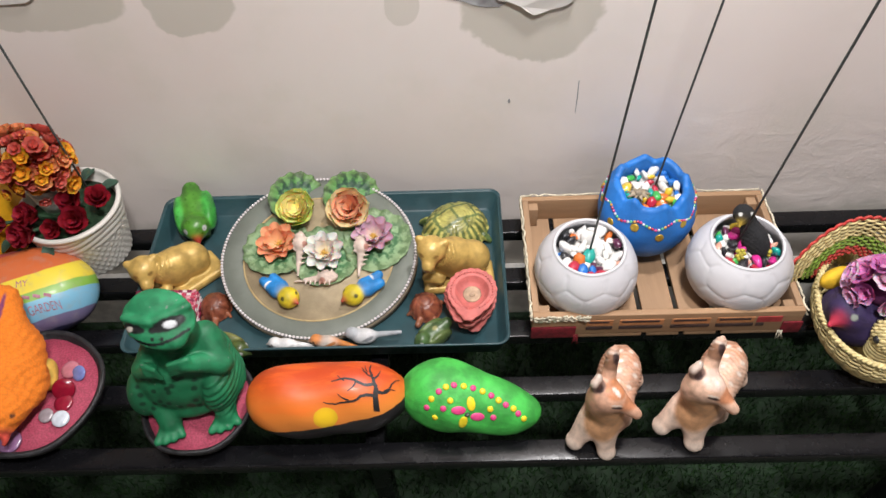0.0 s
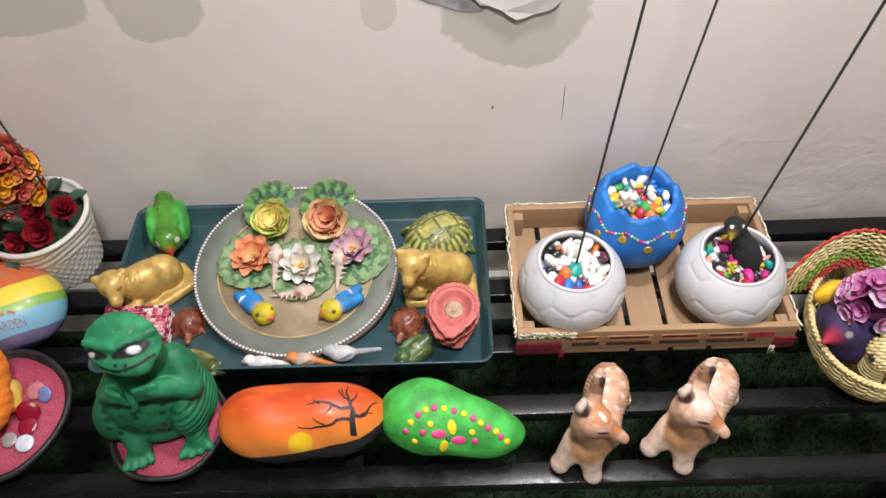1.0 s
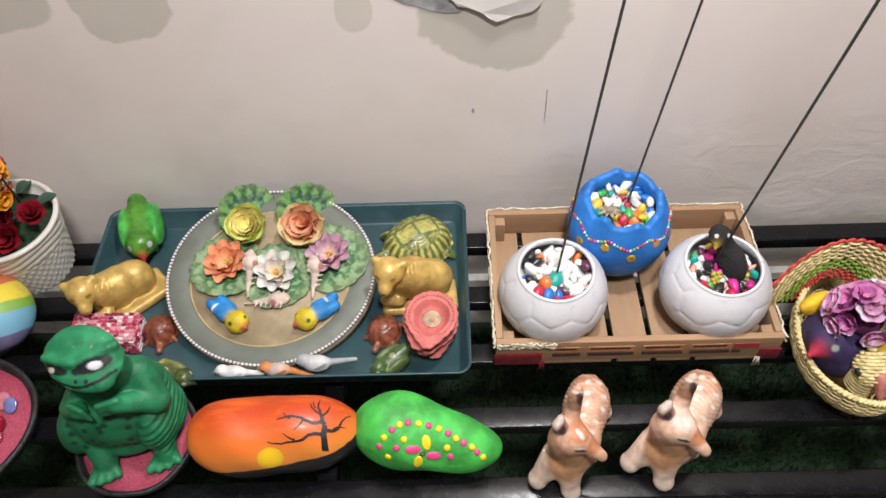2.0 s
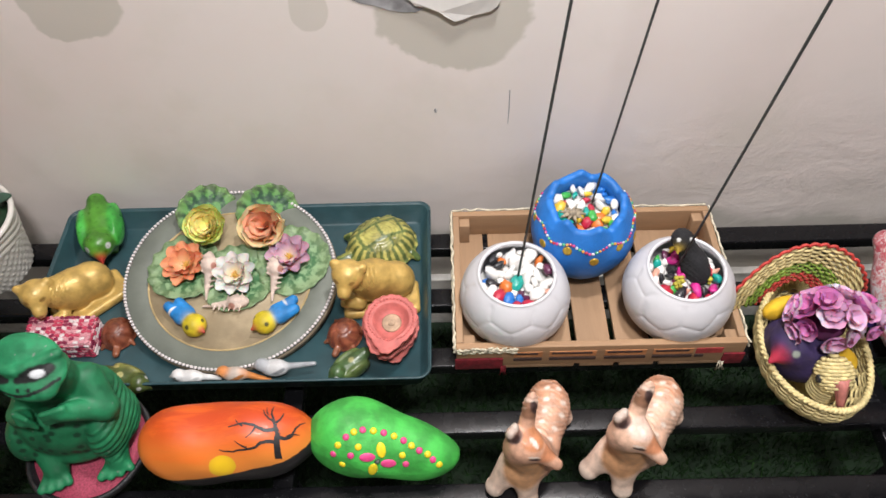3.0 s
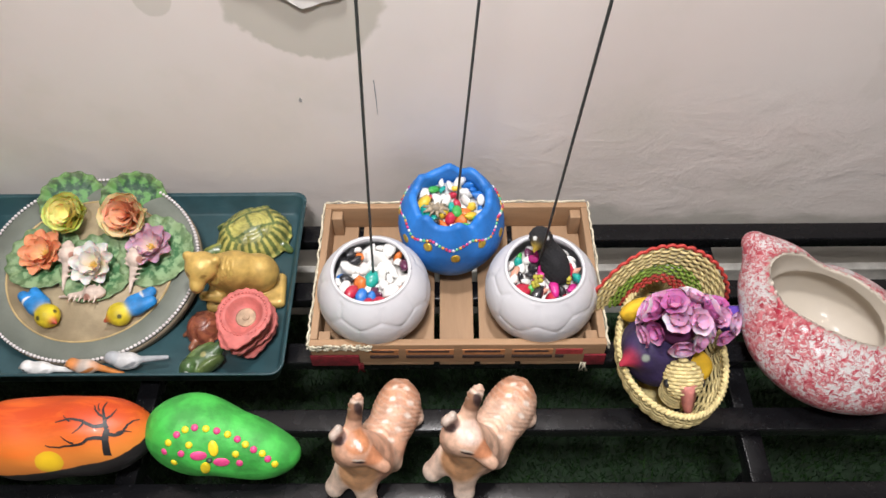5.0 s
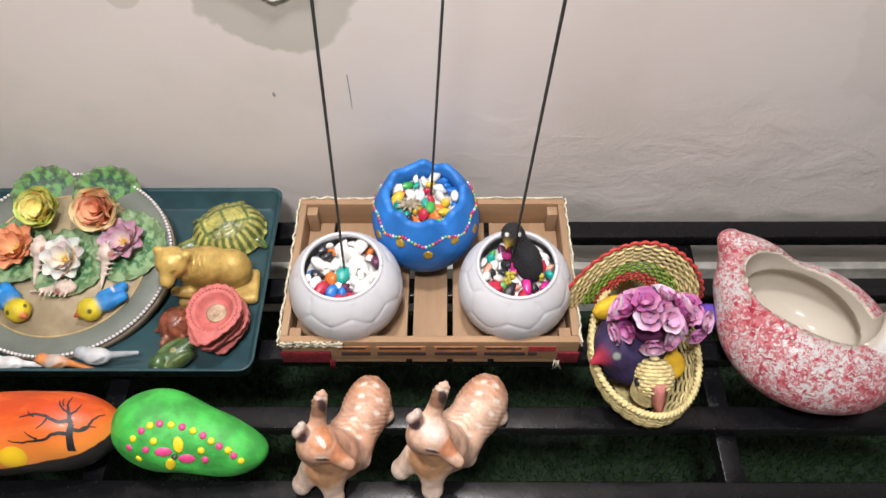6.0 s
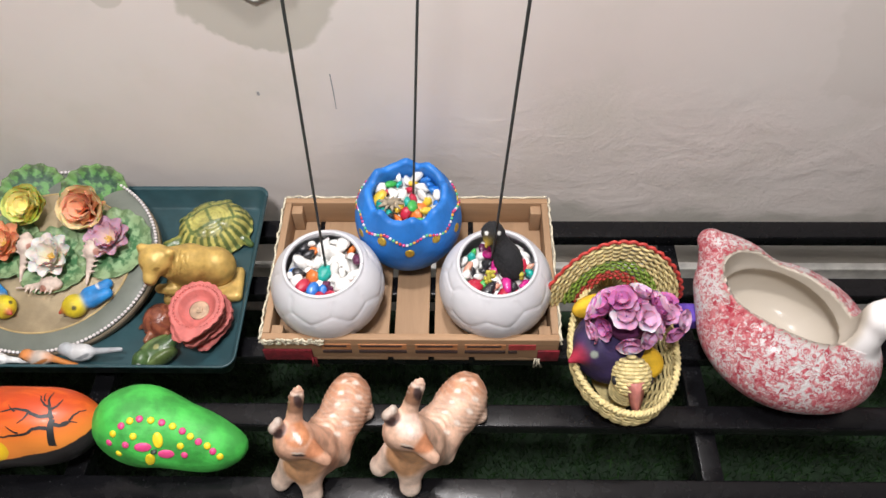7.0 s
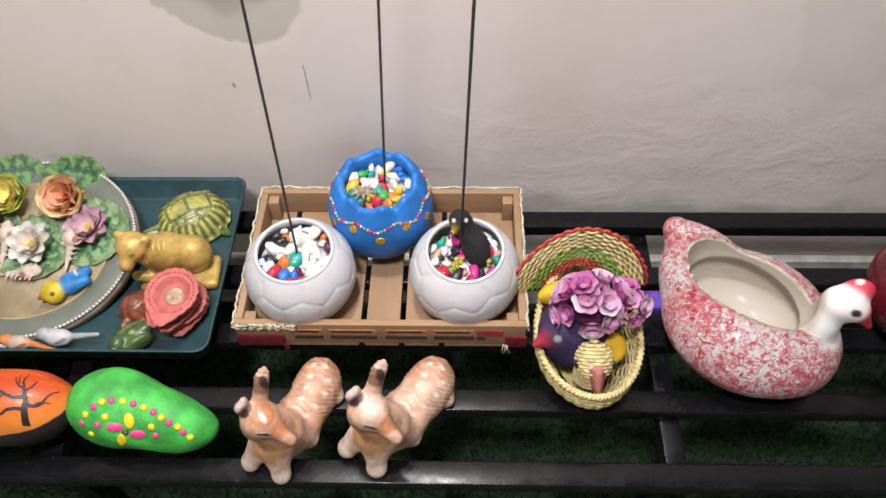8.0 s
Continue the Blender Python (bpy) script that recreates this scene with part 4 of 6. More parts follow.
def sand_bowl(name, x, y, r, label):
    ob = thing(name, label, "bowl", (x, y, TOP), "black sand bowls")
    wob = lambda a, q, z: (q * (1 + 0.012 * math.sin(5 * a)) * math.cos(a), q * (1 + 0.012 * math.sin(5 * a)) * math.sin(a), z + 0.001 * math.sin(7 * a))
    part("bowl_body", lathe(bmesh.new(), [(r * 0.62, 0.001), (r * 0.72, 0.003), (r * 0.93, 0.020), (r, 0.036), (r * 1.0, 0.040), (r * 0.965, 0.042), (r * 0.92, 0.039), (r * 0.87, 0.028), (0.002, 0.026)], 72, wob), CHAR, ob)
    heap = lambda a, q, z: (q * math.cos(a), q * math.sin(a), z + 0.0012 * math.sin(9 * a + 200 * q))
    part("sand", lathe(bmesh.new(), [(r * 0.90, 0.026), (r * 0.89, 0.032), (r * 0.6, 0.034), (r * 0.3, 0.0355), (0.002, 0.036)], 48, heap), PINKSAND, ob, "coarse bright pink sand")
    return ob


sand_bowl("sand_bowl", -0.345, 0.497, 0.083, "black clay bowl of pink sand under a green frog")
sand_bowl("sand_bowl", -0.600, 0.520, 0.106, "wide black clay bowl of pink sand under an orange bird")


def frog():
    at = (-0.335, 0.49, 0.437)
    lumps = [lump((-0.342, 0.500, 0.494), (0.062, 0.044, 0.056), FG), lump((-0.322, 0.512, 0.545), (0.044, 0.036, 0.052), FG), lump((-0.310, 0.524, 0.515), (0.042, 0.034, 0.058), FG), lump((-0.322, 0.508, 0.596), (0.033, 0.027, 0.034), FG),
             lump((-0.324, 0.498, 0.643), (0.047, 0.033, 0.0120), FG2, (18, 6, -14)), slab((-0.322, 0.492, 0.6385), (0.034, 0.024, 0.0085), FG2, (20, 5, -14), soft=0.008), lump((-0.322, 0.480, 0.633), (0.036, 0.018, 0.0115), FG2, (18, 4, -10)), lump((-0.321, 0.506, 0.650), (0.040, 0.027, 0.0125), FG2, (16, 6, -14)), lump((-0.298, 0.500, 0.636), (0.018, 0.020, 0.0115), FG2),
             limb((-0.328, 0.487, 0.653), (-0.286, 0.506, 0.657), 0.0050, 0.0056, FG2), limb((-0.334, 0.486, 0.653), (-0.363, 0.494, 0.652), 0.0050, 0.0052, FG2),
             limb((-0.290, 0.517, 0.572), (-0.272, 0.492, 0.545), 0.020, 0.0170, FG), limb((-0.272, 0.492, 0.545), (-0.304, 0.471, 0.578), 0.0155, 0.0105, FG2),
             limb((-0.356, 0.506, 0.566), (-0.376, 0.486, 0.540), 0.018, 0.0145, FG), limb((-0.376, 0.486, 0.540), (-0.354, 0.469, 0.566), 0.0135, 0.0100, FG2),
             lump((-0.288, 0.492, 0.490), (0.027, 0.038, 0.047), FG, (0, 8, 0)), lump((-0.281, 0.510, 0.482), (0.022, 0.034, 0.044), FG), limb((-0.285, 0.478, 0.470), (-0.283, 0.462, 0.452), 0.017, 0.0145, FG),
             lump((-0.394, 0.490, 0.474), (0.024, 0.034, 0.042), FG), limb((-0.372, 0.478, 0.470), (-0.360, 0.452, 0.450), 0.021, 0.0155, FG), lump((-0.340, 0.490, 0.462), (0.056, 0.036, 0.024), FG)]
    for k in range(4):
        lumps.append(limb((-0.300 - 0.001 * k, 0.470, 0.589 - 0.0065 * k), (-0.322 - 0.001 * k, 0.463, 0.589 - 0.0075 * k), 0.0046, 0.0034, FG2))
        lumps.append(limb((-0.360 + 0.001 * k, 0.470, 0.578 - 0.006 * k), (-0.343 + 0.001 * k, 0.462, 0.579 - 0.007 * k), 0.0044, 0.0033, FG2))
        lumps.append(limb((-0.290 + 0.005 * k, 0.460, 0.450), (-0.301 + 0.0115 * k, 0.440 + 0.0014 * k * k, 0.4455), 0.0066, 0.0056, FG2))
        lumps.append(limb((-0.367 + 0.005 * k, 0.450, 0.448), (-0.374 + 0.0105 * k, 0.425 + 0.0012 * k * k, 0.4440), 0.0066, 0.0056, FG2))
    ink, white, view = (0.006, 0.008, 0.008), (0.75, 0.78, 0.80), (-50, 0, 10)
    dabs = []
    for dx, dz, w, h in ((-0.0190, -0.0050, 0.0070, 0.0042), (-0.0120, -0.0020, 0.0085, 0.0068), (-0.0040, 0.0005, 0.0100, 0.0088), (0.0050, 0.0030, 0.0105, 0.0082), (0.0130, 0.0060, 0.0070, 0.0060)):
        dabs.append(((-0.306 + dx, 0.486 + 0.2 * dx, 0.648 + dz), (w, 0.03, h), ink, view))
    dabs.append(((-0.305, 0.486, 0.6485), (0.0085, 0.03, 0.0048), white, (-50, 0, 10)))
    for dx, dz, w, h in ((0.0110, -0.0040, 0.0060, 0.0036), (0.0050, -0.0012, 0.0078, 0.0058), (-0.0040, 0.0015, 0.0085, 0.0066)):
        dabs.append(((-0.353 + dx, 0.483, 0.6450 + dz), (w, 0.03, h), ink, view))
    dabs.append(((-0.356, 0.482, 0.6450), (0.0045, 0.03, 0.0034), (0.50, 0.46, 0.40), view))
    for x in (-0.3255, -0.3140):
        dabs.append(((x, 0.466, 0.6445), (0.0027, 0.02, 0.0027), ink, view))
    mouth = [(-0.3717, 0.4880, 0.6264), (-0.3530, 0.4740, 0.6334), (-0.3357, 0.4680, 0.6322), (-0.3177, 0.4700, 0.6304), (-0.2999, 0.4780, 0.6317), (-0.2828, 0.4920, 0.6324)]
    for a, b in zip(mouth, mouth[1:]):
        lumps.append(limb(a, b, 0.0028, 0.0028, None, True))
        for t in range(6):
            dabs.append((tuple(p + (q - p) * t / 6 for p, q in zip(a, b)), (0.0028, 0.028, 0.0022), ink, view))
    rng = random.Random(5)
    for _ in range(26):
        dabs.append(((-0.345 + rng.uniform(-0.045, 0.040), 0.466, 0.500 + rng.uniform(-0.035, 0.05)), (0.0042, 0.03, 0.0034), (0.002, 0.045, 0.018), view))
    ridge = lambda p: 0.0012 * np.sin(620 * (p[..., 2] - 0.35 * p[..., 0])) * (p[..., 0] > -0.300) * (p[..., 2] < 0.540) * (p[..., 2] > 0.462)
    worn = lambda v, paint: np.where((np.sin(310 * v[:, 0]) * np.sin(270 * v[:, 1] + 1) * np.sin(240 * v[:, 2]) > 0.955)[:, None] & (paint[:, 1:2] > 0.1), (0.20, 0.24, 0.20), paint)
    lumps.sort(key=lambda q: q[5])
    figure("frog_figurine", lumps, at, 0.0020, 0.0045, dabs, FIGURE, "dark green painted frog figurine with black-rimmed eyes in pink sand", "figurine", wrinkle=ridge, pattern=worn)


frog()

# ---- swan planter ----


def swan_glaze():
    n = Nodes("sponged_glaze", 0.25, 0.0, 0.5, 0.3)
    mask = n.attribute("mottle")["Fac"]
    base = n.attribute("paint")["Color"]
    dabs = n.noise(140, 7, 0.74, None, 1.2)
    clumps = n.noise(11, 3)
    fac = n.ramp(n.math("ADD", dabs, n.math("MULTIPLY", n.math("SUBTRACT", clumps, 0.5), 0.30)), 0.43, 0.54)
    tint = n.mix(n.ramp(n.noise(120, 4), 0.35, 0.65), (0.50, 0.03, 0.06), (0.72, 0.24, 0.26))
    n.colour(n.mix(n.math("MULTIPLY", n.math("MULTIPLY", fac, mask), 1.0), base, tint))
    n.roughness(n.ramp(mask, 0.0, 1.0, 0.6, 0.3))
    n.bsdf.inputs["Coat Weight"].default_value = 0.08
    n.bump(n.math("MULTIPLY", dabs, mask), 0.9, 0.008)
    n.bump(n.noise(40, 4), 0.2, 0.001)
    return n.mat


def swan():
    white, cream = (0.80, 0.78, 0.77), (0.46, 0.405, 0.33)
    turn = (0, 0, -40)
    at = (0.878, 0.636, TOP)
    lumps = [lump((0.868, 0.622, 0.450), (0.118, 0.106, 0.070), white, turn), lump((0.915, 0.590, 0.440), (0.070, 0.072, 0.058), white, turn), lump((0.812, 0.688, 0.470), (0.056, 0.062, 0.050), white, turn),
             limb((0.806, 0.712, 0.476), (0.778, 0.744, 0.498), 0.042, 0.016, white),
             limb((0.940, 0.584, 0.455), (0.938, 0.588, 0.510), 0.034, 0.020, white), limb((0.938, 0.588, 0.510), (0.946, 0.594, 0.542), 0.020, 0.0185, white), lump((0.812, 0.726, 0.478), (0.046, 0.030, 0.026), white, (0, 20, -30)),
             lump((0.956, 0.591, 0.549), (0.024, 0.019, 0.0185), white, (0, 20, -20)), limb((0.974, 0.584, 0.540), (0.990, 0.576, 0.520), 0.0115, 0.005, (0.50, 0.03, 0.05)),
             lump((0.966, 0.606, 0.565), (0.011, 0.008, 0.010), (0.55, 0.03, 0.06)), lump((0.977, 0.601, 0.564), (0.009, 0.008, 0.009), (0.55, 0.03, 0.06)),
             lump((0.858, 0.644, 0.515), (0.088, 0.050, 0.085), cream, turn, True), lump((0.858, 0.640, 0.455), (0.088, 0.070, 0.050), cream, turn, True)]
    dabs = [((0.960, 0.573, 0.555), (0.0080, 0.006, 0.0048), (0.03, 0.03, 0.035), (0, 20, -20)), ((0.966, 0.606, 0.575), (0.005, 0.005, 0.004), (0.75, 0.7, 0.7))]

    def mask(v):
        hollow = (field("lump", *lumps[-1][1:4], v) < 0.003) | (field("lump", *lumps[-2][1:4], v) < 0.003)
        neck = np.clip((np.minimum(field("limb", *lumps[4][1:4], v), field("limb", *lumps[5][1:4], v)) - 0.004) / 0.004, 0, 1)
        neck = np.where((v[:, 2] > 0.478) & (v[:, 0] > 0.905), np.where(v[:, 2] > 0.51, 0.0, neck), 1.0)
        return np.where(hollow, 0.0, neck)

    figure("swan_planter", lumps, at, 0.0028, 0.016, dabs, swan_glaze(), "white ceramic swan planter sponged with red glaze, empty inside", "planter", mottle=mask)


swan()

# ---- maroon pot beyond the swan ----
MAROON = plain("maroon_glaze", (0.13, 0.008, 0.016), 0.25, 0.3, 30, coat=0.3)
TRIM = plain("white_trim", (0.72, 0.72, 0.74), 0.4, 0.1, 60)


def maroon_pot():
    ob = thing("maroon_pot", "round dark maroon glazed pot with a white band", "pot", (1.140, 0.665, TOP))
    r = 0.093
    prof = [(r * math.cos(a), 0.075 + 0.078 * math.sin(a)) for a in (-1.2 + 2.1 * i / 20 for i in range(21))]
    z = prof[-1][1]
    part("pot_body", lathe(bmesh.new(), prof + [(0.052, z + 0.002), (0.048, z - 0.004), (0.06, z - 0.05), (0.002, z - 0.06)], 64), MAROON, ob)
    for tilt in (64, 76):
        bm = bmesh.new()
        pts = [(r * 1.006 * math.cos(a), r * 1.006 * math.sin(a), 0) for a in (2 * math.pi * i / 60 for i in range(61))]
        tube(bm, pts, 0.003, 6, 0.6)
        o = part("white_band", bm, TRIM, ob, "raised white band")
        o.matrix_basis = pose(0, 0, 0.075, tilt, 0, 62) @ Matrix.Diagonal((1, 0.86, 1, 1))


maroon_pot()

# ---- wicker duck basket ----
STRAW = weave("straw", (0.70, 0.58, 0.28))
STRAWG = weave("green_straw", (0.22, 0.34, 0.05))
STRAWR = weave("red_straw", (0.50, 0.05, 0.04))
BEAKPINK = plain("pink_wood", (0.55, 0.20, 0.17), 0.5, 0.2, 70)


def duck_basket():
    cx, cy = 0.650, 0.601
    ob = thing("duck_basket", "straw wicker basket shaped like a duck with a fanned tail", "basket", (cx, cy, TOP))
    stakes = 30

    def ring(v):
        rx = 0.044 + 0.026 * math.sin(min(1, v * 1.25) * math.pi / 2)
        ry = 0.070 + 0.034 * math.sin(min(1, v * 1.25) * math.pi / 2)
        return rx, ry, 0.004 + 0.066 * v

    def spot(a, v, out):
        rx, ry, z = ring(v)
        nose = max(0.0, -math.sin(a)) ** 3
        return ((rx + out) * math.cos(a) * (1 - 0.12 * nose), (ry + out) * math.sin(a), z + 0.018 * v * nose + 0.012 * v * max(0.0, math.sin(a)) ** 2)

    rows = 19
    for k in range(rows):
        v = k / (rows - 1)
        pts = [spot(2 * math.pi * i / 120, v, 0.0021 * math.cos(stakes * math.pi * i / 120 + math.pi * k)) for i in range(121)]
        part("side_strand", tube(bmesh.new(), pts, 0.0021, 5), STRAW, ob)
    for s in range(stakes):
        a = 2 * math.pi * (s + 0.5) / stakes
        part("stake", tube(bmesh.new(), [spot(a, v / 8, 0) for v in range(9)], 0.0016, 5), STRAW, ob)
    lining = [[spot(2 * math.pi * i / 48, v, -0.0028) for i in range(48)] for v in (0, 0.5, 1)]
    part("basket_floor", grid_faces(bmesh.new(), [[(x * 0.9, y * 0.9, 0.004) for x, y, z in lining[0]], [(x * 0.9, y * 0.9, 0.007) for x, y, z in lining[0]]], True, True, True), STRAW, ob)
    rim = bmesh.new()
    for k in range(2):
        pts = [spot(2 * math.pi * i / 160, 1.03, 0.0028 * math.cos(40 * 2 * math.pi * i / 160 + math.pi * k)) for i in range(161)]
        tube(rim, [(x, y, z + 0.002 * math.sin(40 * 2 * math.pi * i / 160 + math.pi * k)) for i, (x, y, z) in enumerate(pts)], 0.0028, 6)
    part("braided_rim", rim, STRAW, ob)
    # tail fan: rows of straw round a half circle, leaning back
    base = Vector((-0.012, 0.088, 0.062))

    def fan(a, q, out):
        return base + Vector((q * math.cos(a) * 0.86, 0.012 * (q / 0.1) + out - 0.030 * math.cos(a) ** 2 * (q / 0.11), q * math.sin(a) * 0.98 + 0.14 * q * math.cos(a)))

    spokes = 22
    groups = ((0.040, 0.053, 4, STRAWR, "red"), (0.0575, 0.074, 5, STRAWG, "green"), (0.0785, 0.106, 8, STRAW, "natural"))
    for q0, q1, n, material, tone in groups:
        for k in range(n):
            q = q0 + (q1 - q0) * k / (n - 1)
            pts = [fan(radians(4 + 172 * i / 110), q, 0.0022 * math.cos(spokes * math.pi * i / 110 + math.pi * k)) for i in range(111)]
            part("tail_strand", tube(bmesh.new(), pts, 0.0021, 5), material, ob, tone + " woven straw of the tail fan")
    for s in range(spokes):
        a = radians(4 + 172 * (s + 0.5) / spokes)
        part("tail_spoke", tube(bmesh.new(), [fan(a, q, 0) for q in (0.02, 0.06, 0.108)], 0.0017, 5), STRAW, ob)
    bm = bmesh.new()
    pts = [fan(radians(2 + 176 * i / 160), 0.109 + 0.004 * abs(math.sin(spokes * math.pi * i / 160)), 0) for i in range(161)]
    tube(bm, pts, 0.0024, 6)
    part("tail_edge", bm, STRAWR, ob, "red scalloped edge of the tail fan")
    # head: woven straw over a small dome, open below
    for k in range(12):
        t = k / 11
        s = 2 * (t - 0.5)
        c = Vector((-0.002, -0.058 + 0.0246 * s * 0.82, 0.102 + 0.0246 * s * 0.57))
        r = 0.0225 * math.sqrt(max(0.02, 1 - s * s))
        pts = []
        for i in range(61):
            a = 2 * math.pi * i / 60
            q = r + 0.0011 * math.cos(10 * a + math.pi * k)
            pts.append(c + Vector((q * math.cos(a), -0.57 * q * math.sin(a), 0.82 * q * math.sin(a))))
        part("head_strand", tube(bmesh.new(), pts, 0.0027, 6), STRAW, ob, "woven straw of the duck head")
    for k in range(5):
        pts = [Vector((-0.004 + 0.019 * math.cos(a), -0.060 + 0.019 * math.sin(a), 0.064 + 0.0065 * k)) for a in (2 * math.pi * i / 40 for i in range(41))]
        part("neck_strand", tube(bmesh.new(), pts, 0.0027, 6), STRAW, ob)
    part("beak", lathe(bmesh.new(), [(0.0125, 0), (0.011, 0.010), (0.008, 0.026), (0.003, 0.042), (0.0005, 0.045)], 4), BEAKPINK, ob, "pointed pink wooden beak").matrix_basis = pose(-0.001, -0.073, 0.117, 146, 0, 8) @ Matrix.Diagonal((1, 0.7, 1.15, 1))
    for sx in (-1, 1):
        part("eye", ball(bmesh.new(), (-0.002 + sx * 0.0225, -0.064, 0.104), (0.004, 0.006, 0.006), None, 12, 8), CHAR, ob)


duck_basket()

# ---- flowers ----


def petal_mesh(length, width, cup, curl, tip=0.6, n=6, m=4):
    """A hollow petal from the origin along +x: cup lifts its sides, curl its end."""
    bm = bmesh.new()
    rows = []
    for i in range(n + 1):
        t = i / n
        w = width * math.sin(math.pi * (0.12 + 0.60 * t)) ** 0.8
        row = []
        for j in range(m + 1):
            s = 2 * j / m - 1
            row.append((length * t - 0.20 * length * s * s * t ** 3, w * s, curl * t * t + cup * s * s * (0.4 + 0.6 * t)))
        rows.append(row)
    grid_faces(bm, rows, False)
    low = [[(x, y, z - 0.0007) for x, y, z in row] for row in rows]
    vs = [[bm.verts.new(p) for p in row] for row in low]
    for a, b in zip(vs, vs[1:]):
        for i in range(m):
            bm.faces.new((a[i], b[i], b[i + 1], a[i + 1]))
    return bm


def petal_paint(name, edge, heart):
    n = Nodes(name, 0.5, 0.0, 0.3)
    s = n.xyz()
    fac = n.ramp(n.math("ADD", s[0], n.math("MULTIPLY", n.math("SUBTRACT", n.noise(180, 3), 0.5), 0.012)), 0.003, 0.024)
    colour = n.mix(fac, heart, edge)
    n.colour(n.mix(n.ramp(n.random(), 0, 1, 0, 0.3), colour, tuple(c * 0.8 for c in edge)))
    n.bump(n.noise(260, 4), 0.3, 0.0006)
    n.bsdf.inputs["Subsurface Weight"].default_value = 0.35
    n.bsdf.inputs["Subsurface Scale"].default_value = 0.004
    return n.mat


def leaf_paint(name, deep, light):
    n = Nodes(name, 0.5, 0.0, 0.35)
    s = n.xyz()
    r = n.math("SQRT", n.math("ADD", n.math("MULTIPLY", s[0], s[0]), n.math("MULTIPLY", s[1], s[1])))
    ang = n.math("ARCTAN2", s[1], s[0])
    vein = n.math("ABSOLUTE", n.math("SINE", n.math("MULTIPLY", ang, 7.0)))
    colour = n.mix(n.ramp(n.math("ADD", n.noise(75, 5), n.math("MULTIPLY", vein, 0.02)), 0.44, 0.60), deep, light)
    n.colour(n.mix(n.ramp(r, 0.030, 0.050, 0, 0.45), colour, (0.20, 0.24, 0.12)))
    n.bump(n.noise(150, 5), 0.5, 0.0012)
    n.bump(vein, 0.06, 0.0005)
    return n.mat


LILYPAD = leaf_paint("lily_pad", (0.045, 0.14, 0.055), (0.24, 0.38, 0.20))
LILYDARK = leaf_paint("dark_lily_pad", (0.012, 0.055, 0.025), (0.09, 0.25, 0.06))
STAMEN = plain("stamen", (0.62, 0.38, 0.08), 0.6, 0.3, 300)


def lily_pad(parent, radius, waves, m, material, lift=0.005):
    def shape(a, q, z):
        t = q / radius
        edge = 1 + 0.022 * math.sin(waves * a) + 0.03 * math.sin(3 * a + 1)
        return (q * edge * math.cos(a), q * edge * math.sin(a), z + t ** 4 * (lift + 0.0024 * math.sin(waves * a + math.sin(3 * a))))

    prof = [(radius * t, 0.0) for t in (0.05, 0.25, 0.45, 0.65, 0.8, 0.92, 1.0)]
    prof += [(radius * t, -0.0011) for t in (1.0, 0.8, 0.5, 0.05)]
    o = part("lily_pad", lathe(bmesh.new(), prof, 96, shape), material, parent, "scalloped green leaf")
    o.matrix_basis = m
    return o


def water_lily(label, u, v, pad_uv, pad_r, edge, heart, rings, pad_tilt=0, dark=False, stamens=True, scale=1.0, lift=0.006, bend=0, sepal=None):
    ob = thing("water_lily", label, "artificial flower", on_board(u, v, 0), "water lilies on the board")
    ob.matrix_basis = BOARD @ Matrix.Translation((u, v, 0.0)) @ pose(0, 0, 0, bend, 0, 0)
    pad = BOARD @ Matrix.Translation((pad_uv[0], pad_uv[1], 0.004)) @ pose(0, 0, 0, pad_tilt, 0, hash_turn(u))
    lily_pad(ob, pad_r, 15, ob.matrix_basis.inverted() @ pad, LILYDARK if dark else LILYPAD)
    paint = petal_paint("petal_paint", edge, heart)
    rng = random.Random(int(u * 1000) + 77)
    outer = petal_paint("sepal_paint", *sepal) if sepal else paint
    for count, tilt, length, width, cup, curl, z in rings:
        seed = None
        for i in range(count):
            m = Matrix.Translation((0, 0, lift + z)) @ pose(0, 0, 0, 0, 0, 360 * (i + rng.uniform(-0.15, 0.15)) / count + tilt * 3) @ pose(0, 0, 0, rng.uniform(-6, 6), -tilt + rng.uniform(-7, 7), 0) @ Matrix.Translation((0.003, 0, 0))
            if seed is None:
                seed = part("petal", petal_mesh(length * scale, width * scale, cup, curl), outer if z == 0 else paint, ob)
                seed.matrix_basis = m
            else:
                shared("petal", seed, m, ob)
    if stamens:
        bm = bmesh.new()
        for i in range(64):
            a, t = rng.uniform(0, 6.3), rng.uniform(0, 1)
            d = Vector((0.0120 * t * math.cos(a), 0.0120 * t * math.sin(a), 0.009))
            tube(bm, [(0, 0, lift), d * 0.6 + Vector((0, 0, lift)), d + Vector((0, 0, lift + 0.001))], 0.0006, 4)
        part("stamens", bm, STAMEN, ob, "cluster of yellow stamens")["kind"] = "stuff"
    return ob


def hash_turn(u):
    return (u * 7919.0) % 360


OPEN = [(9, 20, 0.032, 0.0102, 0.006, 0.006, 0.0), (7, 46, 0.027, 0.0094, 0.006, 0.004, 0.001)]
CUPPED = [(6, 44, 0.034, 0.020, 0.009, 0.006, 0.0), (6, 60, 0.030, 0.019, 0.010, 0.001, 0.002), (5, 74, 0.026, 0.015, 0.009, -0.003, 0.003), (4, 84, 0.021, 0.010, 0.008, -0.005, 0.003)]
water_lily("yellow artificial water lily on a dark green leaf", -0.038, 0.083, (-0.043, 0.104), 0.048, (1.0, 0.86, 0.34), (1.0, 0.88, 0.48), CUPPED, 28, True, False, 1.30, 0.008, 20, ((0.72, 0.76, 0.24), (0.86, 0.82, 0.30)))
